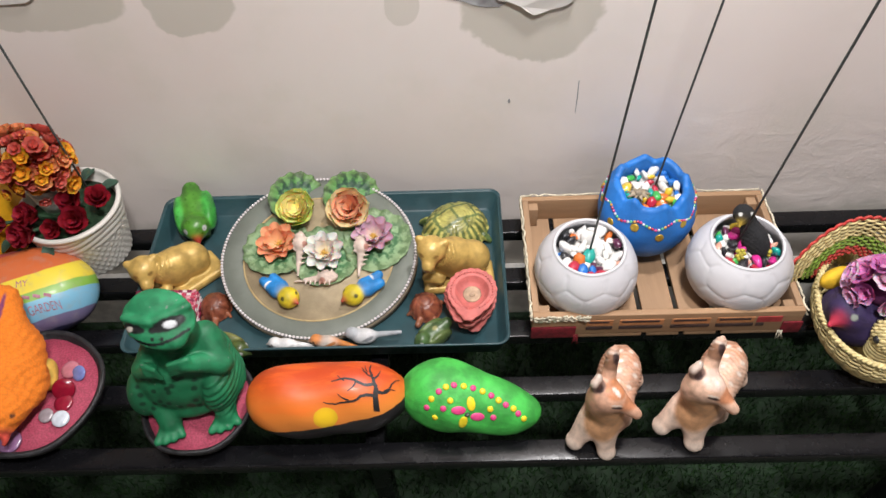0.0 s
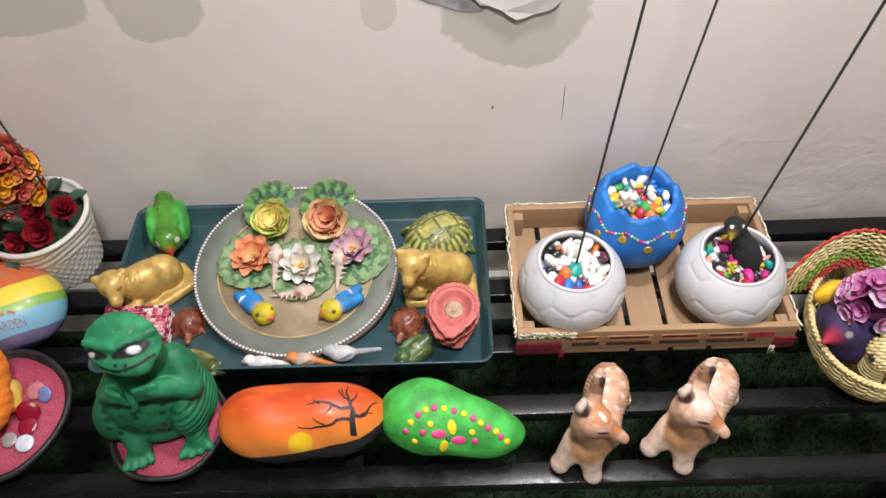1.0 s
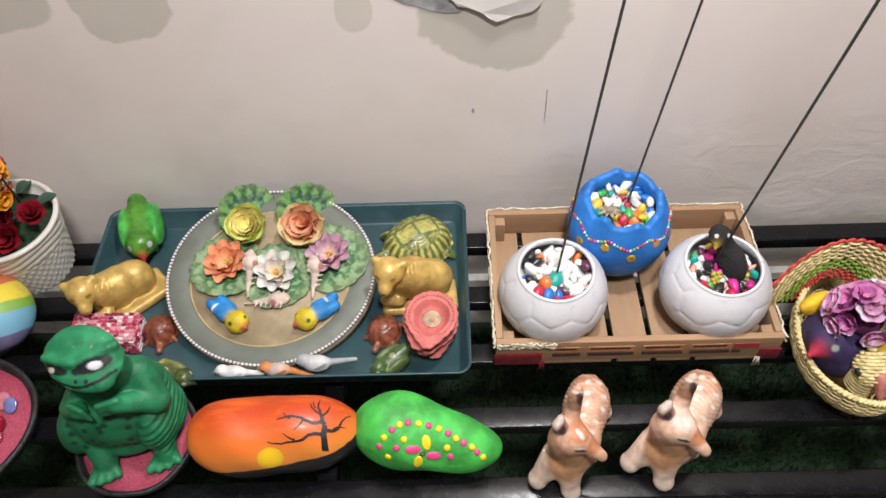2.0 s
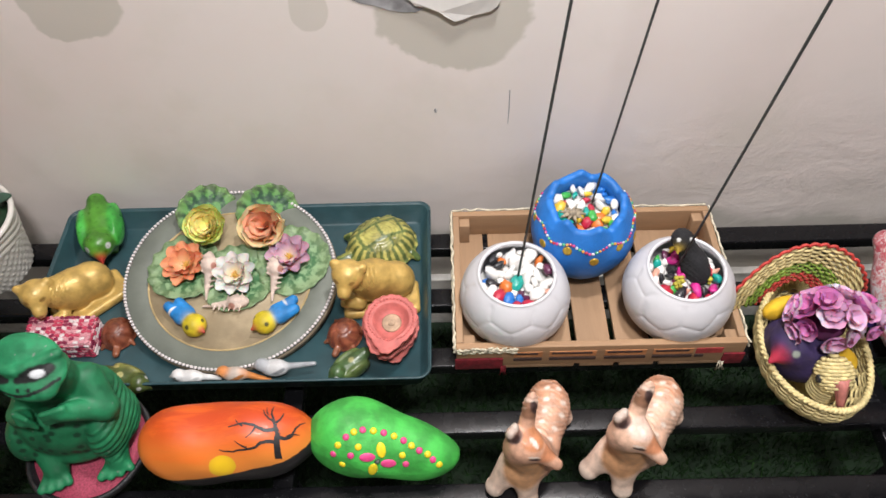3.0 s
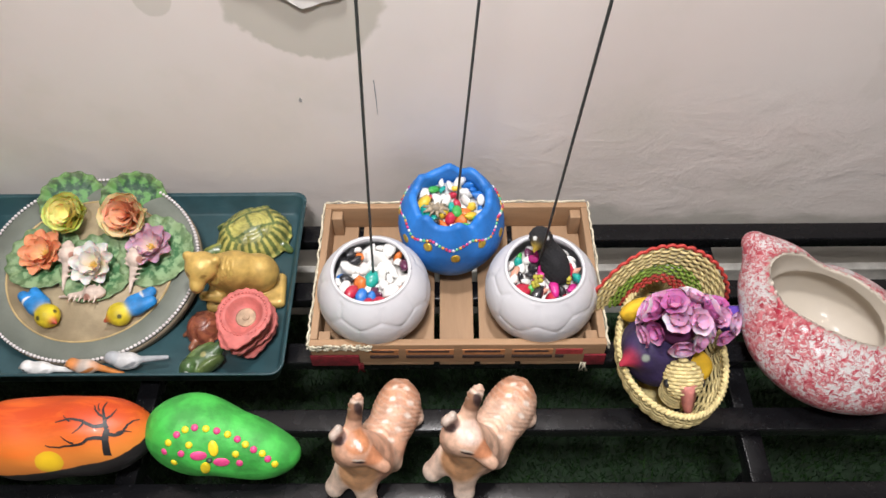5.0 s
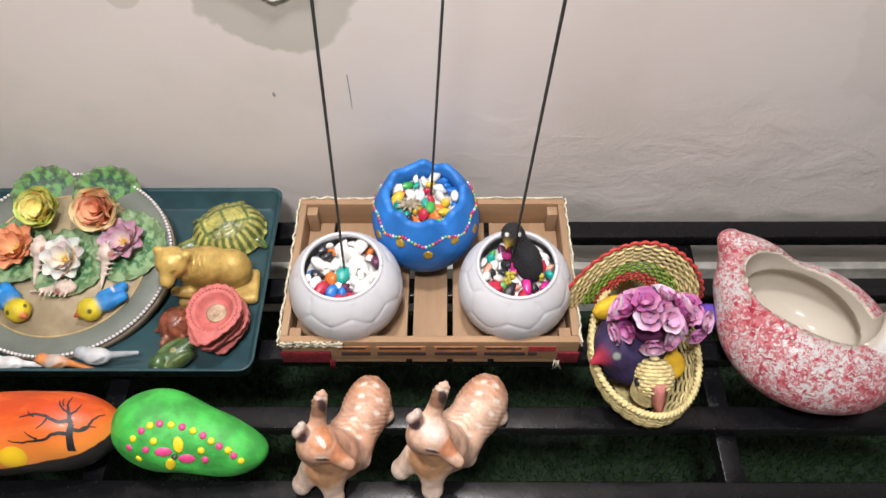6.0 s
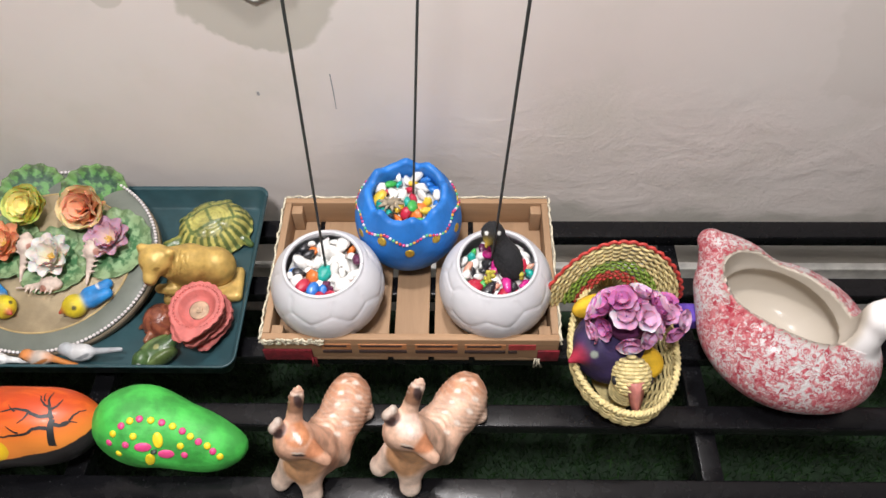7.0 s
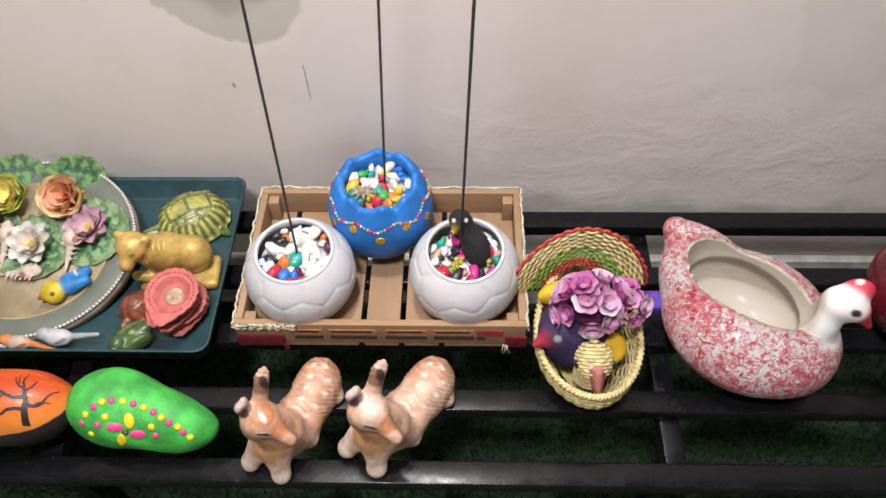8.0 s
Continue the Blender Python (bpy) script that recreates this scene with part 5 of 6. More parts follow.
water_lily("peach artificial peony with brown-edged petals on a dark leaf", 0.050, 0.080, (0.050, 0.104), 0.048, (0.92, 0.46, 0.28), (0.62, 0.14, 0.07), CUPPED, 28, True, False, 1.42, 0.008, 20, ((0.80, 0.62, 0.34), (0.74, 0.28, 0.14)))
water_lily("orange artificial water lily on a pale green leaf", -0.066, 0.018, (-0.068, 0.014), 0.055, (0.82, 0.34, 0.18), (0.82, 0.52, 0.28), OPEN, 4, scale=1.12, bend=8)
water_lily("purple-pink artificial water lily on a pale green leaf", 0.090, 0.027, (0.094, 0.022), 0.056, (0.56, 0.34, 0.44), (0.72, 0.52, 0.46), OPEN, 4, scale=1.12, bend=8)
water_lily("white artificial water lily on a pale green leaf", 0.013, -0.002, (0.013, -0.006), 0.054, (0.74, 0.70, 0.66), (0.76, 0.60, 0.38), OPEN, 2, scale=1.12, lift=0.010, bend=8)

# ---- sea shells ----


def murex(label, a, b, side):
    a, b = Vector(a), Vector(b)
    d = b - a
    out = Vector((-d.y, d.x, 0)).normalized() * side
    tone, rosy = (0.66, 0.53, 0.45), (0.42, 0.20, 0.15)
    head = a + d * 0.18
    lumps = [lump(head, (0.012, 0.012, 0.011), tone), lump(a, 0.0085, tone), limb(head, a - d * 0.10, 0.008, 0.0035, tone), limb(head + d * 0.1, b, 0.0062, 0.0016, tone)]
    for i in range(6):
        p = a + d * (0.05 + 0.13 * i)
        lumps.append(limb(p, p + out * (0.019 - 0.0016 * i) + Vector((0, 0, 0.004)), 0.0028, 0.0009, tone))
    for i in range(4):
        p = a + d * (0.0 + 0.12 * i)
        lumps.append(limb(p, p - out * 0.011 + Vector((0, 0, 0.006)), 0.0026, 0.0010, tone))
    dabs = [(head + out * 0.009 + d * 0.06 + Vector((0, 0, 0.004)), (0.0055, 0.0055, 0.007), rosy)]
    figure("sea_shell", lumps, a, 0.0012, 0.003, dabs, MATT, label, "shell", "shells on the board")


murex("spiny cream murex shell with a long spout", on_board(-0.028, 0.022, 0.022), on_board(-0.030, -0.040, 0.008), 1)
murex("spiny cream murex shell with a long spout", on_board(0.072, 0.014, 0.022), on_board(0.068, -0.044, 0.008), 1)
murex("spiny cream murex shell lying sideways", on_board(0.026, -0.046, 0.013), on_board(-0.034, -0.050, 0.006), 1)

# ---- two clay birds ----


def clay_bird(label, head, tail, flip):
    head, tail = Vector(head), Vector(tail)
    d = (tail - head).normalized()
    s = Vector((-d.y, d.x, 0))
    yel, blu = (0.74, 0.58, 0.02), (0.02, 0.24, 0.62)
    body = head.lerp(tail, 0.45)
    beak = head + Vector((0.012 * flip, -0.010, 0.004))
    lumps = [lump(head, (0.0172, 0.0172, 0.0165), yel), lump(body, (0.015, 0.015, 0.0125), blu), limb(body + s * 0.006, tail + s * 0.007, 0.010, 0.0075, blu), limb(body - s * 0.006, tail - s * 0.008 - d * 0.006, 0.010, 0.0075, blu), limb(beak, beak + Vector((0.004 * flip, -0.003, -0.001)), 0.0044, 0.0026, (0.50, 0.02, 0.05))]
    dabs = [(head + Vector((-0.006 * flip, -0.010, 0.011)), 0.0034, (0.10, 0.09, 0.02)), (head + Vector((0.013 * flip, 0.002, 0.009)), 0.003, (0.10, 0.09, 0.02)), (body.lerp(tail, 0.55) + s * 0.010, (0.010, 0.0022, 0.02), (0.72, 0.74, 0.76), (0, 0, math.degrees(math.atan2(s.y, s.x))))]
    figure("bird_figurine", lumps, head - Vector((0, 0, 0.015)), 0.0016, 0.004, dabs, FIGURE, label, "figurine", "clay birds on the board")


clay_bird("yellow and blue clay bird with a red beak", on_board(-0.040, -0.082, 0.0155), on_board(-0.078, -0.046, 0.012), 1)
clay_bird("yellow and blue clay bird with a red beak", on_board(0.062, -0.080, 0.0155), on_board(0.104, -0.050, 0.012), -1)

# ---- three feathered birds by the board ----


def little_bird(label, x, y, z, top, belly, tail_to, facing=-1, s=1.0):
    f = facing
    lumps = [lump((x, y, z + 0.012 * s), (0.018 * s, 0.011 * s, 0.0105 * s), belly), lump((x + f * 0.015 * s, y + 0.001, z + 0.019 * s), (0.0095 * s, 0.0085 * s, 0.0082 * s), top),
             limb((x + f * 0.022 * s, y, z + 0.018 * s), (x + f * 0.029 * s, y - 0.001, z + 0.016 * s), 0.0026, 0.0010, (0.30, 0.26, 0.22)),
             limb((x - f * 0.012 * s, y, z + 0.014 * s), tail_to, 0.0055, 0.0030, top)]
    dabs = [((x - f * 0.006, y - 0.008, z + 0.016 * s), (0.012, 0.006, 0.0028), tuple(c * 0.6 for c in top), (0, 12 * f, 0)), ((x + f * 0.018 * s, y - 0.006, z + 0.021 * s), 0.0018, (0.02, 0.02, 0.02))]
    raised(figure("bird_figurine", lumps, (x, y, z), 0.0015, 0.004, dabs, MATT, label, "figurine", "small feathered birds"), 0.010)


WHITEF, ORANGEF, GREYF = (0.70, 0.69, 0.68), (0.58, 0.20, 0.04), (0.36, 0.38, 0.40)
little_bird("small white feathered bird on the edge of the tray", -0.228, 0.599, 0.394, WHITEF, WHITEF, (-0.185, 0.599, 0.401))
little_bird("small orange and white feathered bird on the edge of the tray", -0.163, 0.600, 0.398, ORANGEF, (0.55, 0.48, 0.42), (-0.112, 0.594, 0.400))
little_bird("small grey-white bird with a long thin tail", -0.105, 0.607, 0.400, GREYF, (0.66, 0.66, 0.66), (-0.048, 0.611, 0.416), s=1.15)

# ---- gilded sheep ----
GOLD, OLDGOLD = (0.58, 0.385, 0.11), (0.28, 0.16, 0.04)


def sheep(label, head, body, rump, base_c, base_turn, nose_dir):
    head, body, rump = Vector(head), Vector(body), Vector(rump)
    axis = (rump - body).normalized()
    yaw = math.degrees(math.atan2(axis.y, axis.x))
    nd = Vector(nose_dir).normalized()
    s = Vector((-nd.y, nd.x, 0)).normalized()
    neck = head.lerp(body, 0.45)
    lumps = [slab(base_c, (0.058, 0.029, 0.0085), GOLD, (0, 0, base_turn), soft=0.008), lump(body, (0.038, 0.027, 0.031), GOLD, (0, 0, yaw)), lump(rump, (0.030, 0.027, 0.032), GOLD),
             limb(body + Vector((0, 0, 0.006)), neck + Vector((0, 0, 0.002)), 0.026, 0.020, GOLD), limb(neck - Vector((0, 0.004, 0.004)), Vector(base_c).lerp(neck, 0.4), 0.019, 0.017, GOLD), lump(head, (0.0230, 0.0225, 0.0205), GOLD), limb(head, head + nd * 0.022 - Vector((0, 0, 0.009)), 0.0150, 0.0100, GOLD), lump(head + nd * 0.027 - Vector((0, 0, 0.013)), 0.0078, GOLD),
             lump(head + s * 0.0205 - nd * 0.007 + Vector((0, 0, 0.011)), (0.0070, 0.0060, 0.0075), GOLD), lump(head - s * 0.0205 - nd * 0.007 + Vector((0, 0, 0.011)), (0.0070, 0.0060, 0.0075), GOLD)]
    leg = Vector(base_c) + Vector((0, 0, 0.010))
    lumps.append(limb(leg - axis * 0.035 - Vector((0, 0.014, 0)), leg - axis * 0.058 - Vector((0, 0.014, 0)), 0.010, 0.007, GOLD))
    dabs = [(head + nd * 0.017 + s * 0.0105 + Vector((0, 0, 0.0055)), (0.0048, 0.006, 0.0028), OLDGOLD), (head + nd * 0.017 - s * 0.0105 + Vector((0, 0, 0.0055)), (0.0048, 0.006, 0.0028), OLDGOLD), (head + nd * 0.033 - Vector((0, 0, 0.012)), (0.005, 0.005, 0.003), (0.36, 0.14, 0.06))]

    def fleece(p):
        q = np.linalg.norm(p - np.array(neck), axis=-1)
        return 0.0012 * np.sin(1500 * (p[..., 0] + 0.3 * p[..., 2])) * np.exp(-((q - 0.023) / 0.004) ** 2)

    figure("sheep_figurine", lumps, (base_c[0], base_c[1], TRAYZ), 0.0021, 0.007, dabs, GILT, label, "figurine", "gilded sheep", wrinkle=fleece)


sheep("gold painted sheep figurine lying on a small plinth", (-0.450, 0.704, 0.474), (-0.416, 0.734, 0.440), (-0.396, 0.754, 0.432), (-0.402, 0.732, tray_floor(0.732) + 0.0085), 42, (0.30, -0.9, 0))
sheep("gold painted sheep figurine turning its head, beside the board", (0.006, 0.706, 0.502), (0.036, 0.728, 0.456), (0.068, 0.736, 0.440), (0.046, 0.722, tray_floor(0.722) + 0.0085), 4, (-0.22, -1, 0))

# ---- turtles ----


def turtle(label, x, y, z, r, shell, dark, skin_tone, head_dir, grooves=320, aspect=(1.25, 1.0, 0.72), material=None, h=0.002):
    yaw = math.degrees(math.atan2(head_dir[1], head_dir[0]))
    hd = Vector((*head_dir, 0)).normalized()
    s = Vector((-hd.y, hd.x, 0))
    c = Vector((x, y, z + r * 0.30))
    lumps = [lump(c, (r * aspect[0], r * aspect[1], r * aspect[2]), shell, (0, 0, yaw)), lump(c - Vector((0, 0, r * 0.12)), (r * aspect[0] * 1.08, r * aspect[1] * 1.10, r * 0.16), shell, (0, 0, yaw)),
             limb(c + hd * r * 1.0, c + hd * r * 1.55 + Vector((0, 0, r * 0.08)), r * 0.26, r * 0.22, skin_tone)]
    for f in (-1, 1):
        for g in (-0.7, 0.7):
            p = c + hd * r * g + s * r * 0.85 * f
            lumps.append(limb(p, p + s * r * 0.16 * f + hd * r * 0.15 * (1 if g > 0 else -1) - Vector((0, 0, r * 0.18)), r * 0.15, r * 0.11, skin_tone))
    lumps.append(slab((x, y, z + r * 0.04), (r * 0.8, r * 0.7, r * 0.06), skin_tone))
    def pattern(v, paint):
        q = v - np.array(c)
        u, w = q @ np.array(hd), q @ np.array(s)
        ring, ang = np.sqrt((u / aspect[0]) ** 2 + w ** 2) / r, np.arctan2(w, u)
        mask = np.clip(1.6 * np.sin(9 * ang + 3 * np.sin(4 * ring)) * (ring > 0.5) + 1.4 * np.sin(14 * ring + 2 * ang) * (ring <= 0.5) - 0.1, 0, 1) * (ring < 1.1) * 0.85
        if grooves == 0:
            side = np.abs(w) / r
            joint = np.abs(np.sin(4.4 * u / r + np.where(side < 0.32, 0.0, 0.8)))
            scute = np.where((joint < 0.22) | (np.abs(side - 0.32) < 0.045), 0.9, np.where(side < 0.32, 0.12, 0.42))
            scute = scute + 0.3 * np.clip(np.sin(60 * ring + 9 * ang), 0, 1) * (side < 0.7)
            mask = np.clip(np.where(ring > 0.70, 0.9 * (np.sin(23 * ang) > -0.1), scute), 0, 1) * 0.9
        return paint * (1 - mask[:, None]) + np.array(dark) * mask[:, None]

    def plates(p):
        q = (p - np.array(c))
        u, v = q @ np.array(hd), q @ np.array(s)
        ring = np.sqrt((u / aspect[0]) ** 2 + v ** 2) / r
        ang = np.arctan2(v, u)
        line = np.minimum(np.abs(np.sin(3 * ang)) * 0.6 + 2 * np.clip(0.45 - ring, 0, 1), np.abs(ring - 0.48) * 3)
        rim = np.where(ring > 0.88, 0.25 * np.sin(18 * ang), 0)
        return r * (0.035 * np.exp(-(line / 0.16) ** 2) * (ring < 0.95) + 0.05 * rim * (ring < 1.2))

    raised(figure("turtle_figurine", lumps, (x, y, z), h, r * 0.10, (), material or GLOSSY, label, "figurine", "turtles in the tray", wrinkle=plates, pattern=pattern), tray_floor(y) - z)


turtle("green and yellow glazed turtle with a domed ridged shell", 0.040, 0.832, TRAYZ, 0.0475, (0.52, 0.47, 0.13), (0.05, 0.11, 0.035), (0.28, 0.30, 0.07), (-0.75, -0.42), grooves=0, aspect=(1.18, 1.0, 0.85), h=0.0018)
turtle("small brown clay turtle", -0.357, 0.682, TRAYZ, 0.0235, (0.24, 0.07, 0.035), (0.16, 0.04, 0.02), (0.28, 0.10, 0.05), (0.15, -1), h=0.0013, aspect=(1.1, 1.05, 1.0))
turtle("small reddish-brown clay turtle beside the board", -0.012, 0.672, TRAYZ, 0.0235, (0.30, 0.09, 0.045), (0.20, 0.05, 0.03), (0.33, 0.13, 0.07), (-0.35, -1), h=0.0013, aspect=(1.1, 1.05, 1.0))

# ---- small green birds ----


def green_bird(label, x, y, z, yaw, scale, body, light, beak=(0.5, 0.08, 0.05), spots=()):
    R = rot(0, 0, yaw)
    P = lambda a, b, c: tuple(np.array((x, y, z)) + R @ np.array((a, b, c)) * scale)
    lumps = [lump(P(0, 0, 0.020), np.array((0.018, 0.026, 0.019)) * scale, body, (0, 0, yaw)), lump(P(0, -0.024, 0.030), 0.0145 * scale, body), limb(P(0, -0.036, 0.028), P(0, -0.044, 0.024), 0.005 * scale, 0.0018 * scale, beak),
             limb(P(0, 0.012, 0.024), P(0, 0.032, 0.032), 0.017 * scale, 0.010 * scale, body), lump(P(0.016, 0.004, 0.024), np.array((0.007, 0.027, 0.015)) * scale, light, (0, 0, yaw)), lump(P(-0.016, 0.004, 0.024), np.array((0.007, 0.027, 0.015)) * scale, light, (0, 0, yaw)),
             slab(P(0, 0, 0.003), np.array((0.010, 0.016, 0.004)) * scale, body, (0, 0, yaw))]
    dabs = [(P(0.010, -0.032, 0.035), 0.0032 * scale, (0.6, 0.62, 0.6)), (P(-0.010, -0.032, 0.035), 0.0032 * scale, (0.6, 0.62, 0.6)), (P(0.011, -0.034, 0.0355), 0.0016 * scale, (0.02, 0.02, 0.02)), (P(-0.011, -0.034, 0.0355), 0.0016 * scale, (0.02, 0.02, 0.02)), *[(P(*q), 0.005 * scale, c) for q, c in spots]]
    raised(figure("bird_figurine", lumps, (x, y, z), 0.0016 * max(1, scale * 0.7), 0.006 * scale, dabs, GLOSSY, label, "figurine", "green birds in the tray"), tray_floor(y) - z)


green_bird("bright green painted parrot figurine with a red beak", -0.414, 0.858, TRAYZ, 16, 1.55, (0.075, 0.26, 0.025), (0.06, 0.42, 0.06), (0.50, 0.03, 0.03))
green_bird("small dark green glazed bird", 0.000, 0.612, TRAYZ, -52, 0.86, (0.055, 0.11, 0.035), (0.12, 0.17, 0.05), (0.05, 0.09, 0.03), [((0, 0.005, 0.04), (0.35, 0.34, 0.14))])
green_bird("small mossy green glazed bird", -0.320, 0.596, TRAYZ, 70, 0.95, (0.06, 0.09, 0.02), (0.20, 0.20, 0.05), (0.06, 0.09, 0.03), [((0, 0.005, 0.04), (0.42, 0.40, 0.16)), ((0.012, 0.02, 0.035), (0.38, 0.34, 0.12))])

# ---- mosaic box ----
CHIPS = [plain("chip_" + n, c, 0.35, 0.15, 150) for n, c in (("rose", (0.48, 0.05, 0.10)), ("white", (0.70, 0.62, 0.62)), ("pale", (0.62, 0.28, 0.32)), ("plum", (0.22, 0.02, 0.06)))]


def mosaic_box():
    ob = thing("mosaic_box", "small box covered with pink and white chips", "box", (-0.420, 0.662, tray_floor(0.662)))
    part("box_body", box(bmesh.new(), (-0.048, -0.024, 0), (0.048, 0.024, 0.038), 0.003), CHIPS[2], ob)
    rng = random.Random(9)
    bm = box(bmesh.new(), (-0.0035, -0.0022, -0.001), (0.0035, 0.0022, 0.0016), 0.0006, None, 1)
    seed = part("chip", bm, CHIPS[0], ob, "", False)
    seed.matrix_basis = pose(0, 0, 0.0385)
    for i in range(13):
        for j in range(8):
            x, y = -0.045 + 0.0075 * i, -0.021 + 0.006 * j
            shared("chip", seed, pose(x, y, 0.0385, rng.uniform(-12, 12), rng.uniform(-12, 12), rng.uniform(-40, 40)), ob, rng.choice(CHIPS))
        for j in range(5):
            shared("chip", seed, pose(-0.045 + 0.0075 * i, -0.0245, 0.005 + 0.007 * j, 90 + rng.uniform(-12, 12), 0, 0) @ pose(0, 0, 0, 0, 0, rng.uniform(-40, 40)), ob, rng.choice(CHIPS))
    for i in range(7):
        for j in range(5):
            shared("chip", seed, pose(0.0485, -0.020 + 0.0068 * i, 0.005 + 0.007 * j, 90, 0, 90) @ pose(0, 0, 0, 0, 0, rng.uniform(-40, 40)), ob, rng.choice(CHIPS))


mosaic_box()

# ---- stack of clay lamps ----
CORAL = plain("coral_clay", (0.50, 0.13, 0.115), 0.6, 0.18, 60, relief=0.0012)
ASH = plain("sooty_clay", (0.42, 0.30, 0.20), 0.8, 0.3, 70)


def oil_lamp(i, z, turn, dx, dy):
    ob = thing("oil_lamp", "scalloped coral-pink clay oil lamp in a stack", "oil lamp", (0.064 + dx, 0.658 + dy, z), "stack of oil lamps")
    ob.rotation_euler = (radians(6), 0, radians(turn))
    r = 0.037

    def shape(a, q, h):
        spout = max(0.0, math.cos(a + math.pi / 2)) ** 8
        scallop = 1 + 0.05 * abs(math.sin(10 * a)) * min(1, (q / r) ** 3)
        return (q * scallop * math.cos(a), q * scallop * math.sin(a) - 0.016 * spout * (q / r) ** 2, h + 0.004 * spout * (q / r) ** 3)

    prof = [(0.018, 0), (0.022, 0.002), (0.032, 0.012), (r, 0.020), (r, 0.0225), (r * 0.93, 0.023), (r * 0.80, 0.021), (r * 0.74, 0.0225), (r * 0.66, 0.0205), (r * 0.58, 0.012), (0.012, 0.008), (0.001, 0.008)]
    part("lamp_body", lathe(bmesh.new(), prof, 80, shape), CORAL, ob)
    if i == 4:
        part("soot", lathe(bmesh.new(), [(0.0145, 0.0088), (0.012, 0.0094), (0.001, 0.0096)], 32), ASH, ob, "sooty hollow of the lamp")
        part("boss", lathe(bmesh.new(), [(0.005, 0.0095), (0.0045, 0.0110), (0.003, 0.0104), (0.0015, 0.0120), (0.0003, 0.0124)], 20), ASH, ob)
        bm = bmesh.new()
        for k in range(40):
            a = 2 * math.pi * k / 40
            bmesh.ops.create_icosphere(bm, subdivisions=1, radius=0.0016, matrix=Matrix.Translation((r * 0.86 * math.cos(a), r * 0.86 * math.sin(a), 0.0226)))
        part("beading", bm, CORAL, ob)["kind"] = "stuff"


for i in range(5):
    oil_lamp(i, tray_floor(0.658) + 0.0005 + 0.0125 * i, 6 - 7 * ((i * 3) % 5), 0.003 * math.sin(i * 2.1), -0.003 * i + 0.004)

# ---- black bird in the planter ----


def black_bird():
    k = (0.012, 0.012, 0.014)
    lumps = [lump((0.492, 0.697, 0.514), (0.019, 0.022, 0.022), k), lump((0.497, 0.687, 0.508), (0.015, 0.016, 0.015), k), limb((0.488, 0.704, 0.522), (0.474, 0.718, 0.545), 0.0165, 0.0120, k), lump((0.470, 0.718, 0.552), (0.0150, 0.0150, 0.0135), k),
             limb((0.464, 0.706, 0.549), (0.461, 0.698, 0.545), 0.0042, 0.0014, (0.5, 0.34, 0.04))]
    white = (0.75, 0.75, 0.72)
    dabs = [((0.461, 0.709, 0.561), 0.0032, white), ((0.479, 0.709, 0.561), 0.0032, white)]
    figure("bird_figurine", lumps, (0.487, 0.702, 0.490), 0.0017, 0.008, dabs, FUR, "fluffy black toy bird with white eyes on the pebbles", "toy bird", wrinkle=lambda p: 0.0009 * np.sin(900 * p[..., 0]) * np.sin(800 * p[..., 1] + 600 * p[..., 2]))
    yel = plain("yellow_moss", (0.46, 0.40, 0.05), 0.8, 0.35, 120)
    for x, y in ((0.504, 0.684), (0.468, 0.676)):
        bm = bmesh.new()
        rng = random.Random(int(x * 999))
        for _ in range(14):
            bmesh.ops.create_icosphere(bm, subdivisions=1, radius=rng.uniform(0.0026, 0.0050), matrix=Matrix.Translation((rng.uniform(-0.007, 0.007), rng.uniform(-0.010, 0.010), rng.uniform(0, 0.008))))
        o = part("moss_tuft", bm, yel)
        o.location = (x, y, 0.505)
        tagged(o, "knobbly yellow tuft at the feet of the black bird", "ornament")


black_bird()

# ---- dried seed head in the blue pot ----
SEED = plain("dried_seed", (0.34, 0.28, 0.20), 0.8, 0.3, 120)
bm = bmesh.new()
for i in range(9):
    a = 2 * math.pi * i / 9
    tube(bm, [(0, 0, 0.004), (0.010 * math.cos(a), 0.008 * math.sin(a), 0.008), (0.019 * math.cos(a), 0.014 * math.sin(a), 0.005)], [0.0028, 0.0034, 0.0008], 6, 0.5)
ball(bm, (0, 0, 0.008), 0.006, None, 12, 8)
o = part("seed_head", bm, SEED)
o.location = (0.330, 0.783, 0.523)
tagged(o, "dry pale seed head lying on the pebbles", "seed head")

# ---- bird, egg and flowers in the duck basket ----
PURPLE, YEL = (0.030, 0.017, 0.075), (0.72, 0.44, 0.02)
raised(figure("bird_figurine", [lump((0.634, 0.606, 0.444), (0.050, 0.052, 0.046), PURPLE), lump((0.611, 0.594, 0.470), (0.030, 0.030, 0.027), PURPLE), limb((0.592, 0.580, 0.474), (0.576, 0.572, 0.468), 0.011, 0.004, (0.42, 0.02, 0.05)), limb((0.655, 0.64, 0.455), (0.672, 0.66, 0.47), 0.022, 0.014, PURPLE)],
       (0.634, 0.606, TOP + 0.008), 0.0022, 0.012, [((0.604, 0.571, 0.487), (0.005, 0.005, 0.005), (0.25, 0.28, 0.24)), ((0.629, 0.577, 0.478), (0.0045, 0.006, 0.0045), (0.25, 0.28, 0.24)), ((0.640, 0.560, 0.455), 0.005, (0.22, 0.10, 0.10))], MATT, "dark purple painted bird sitting in the basket", "figurine"), 0.026)
raised(figure("yellow_ornament", [lump((0.676, 0.580, 0.448), (0.026, 0.024, 0.018), YEL), lump((0.664, 0.572, 0.444), (0.018, 0.018, 0.016), YEL)], (0.676, 0.58, 0.42), 0.002, 0.008, (), MATT, "yellow rounded ornament in the basket", "ornament"), 0.026)
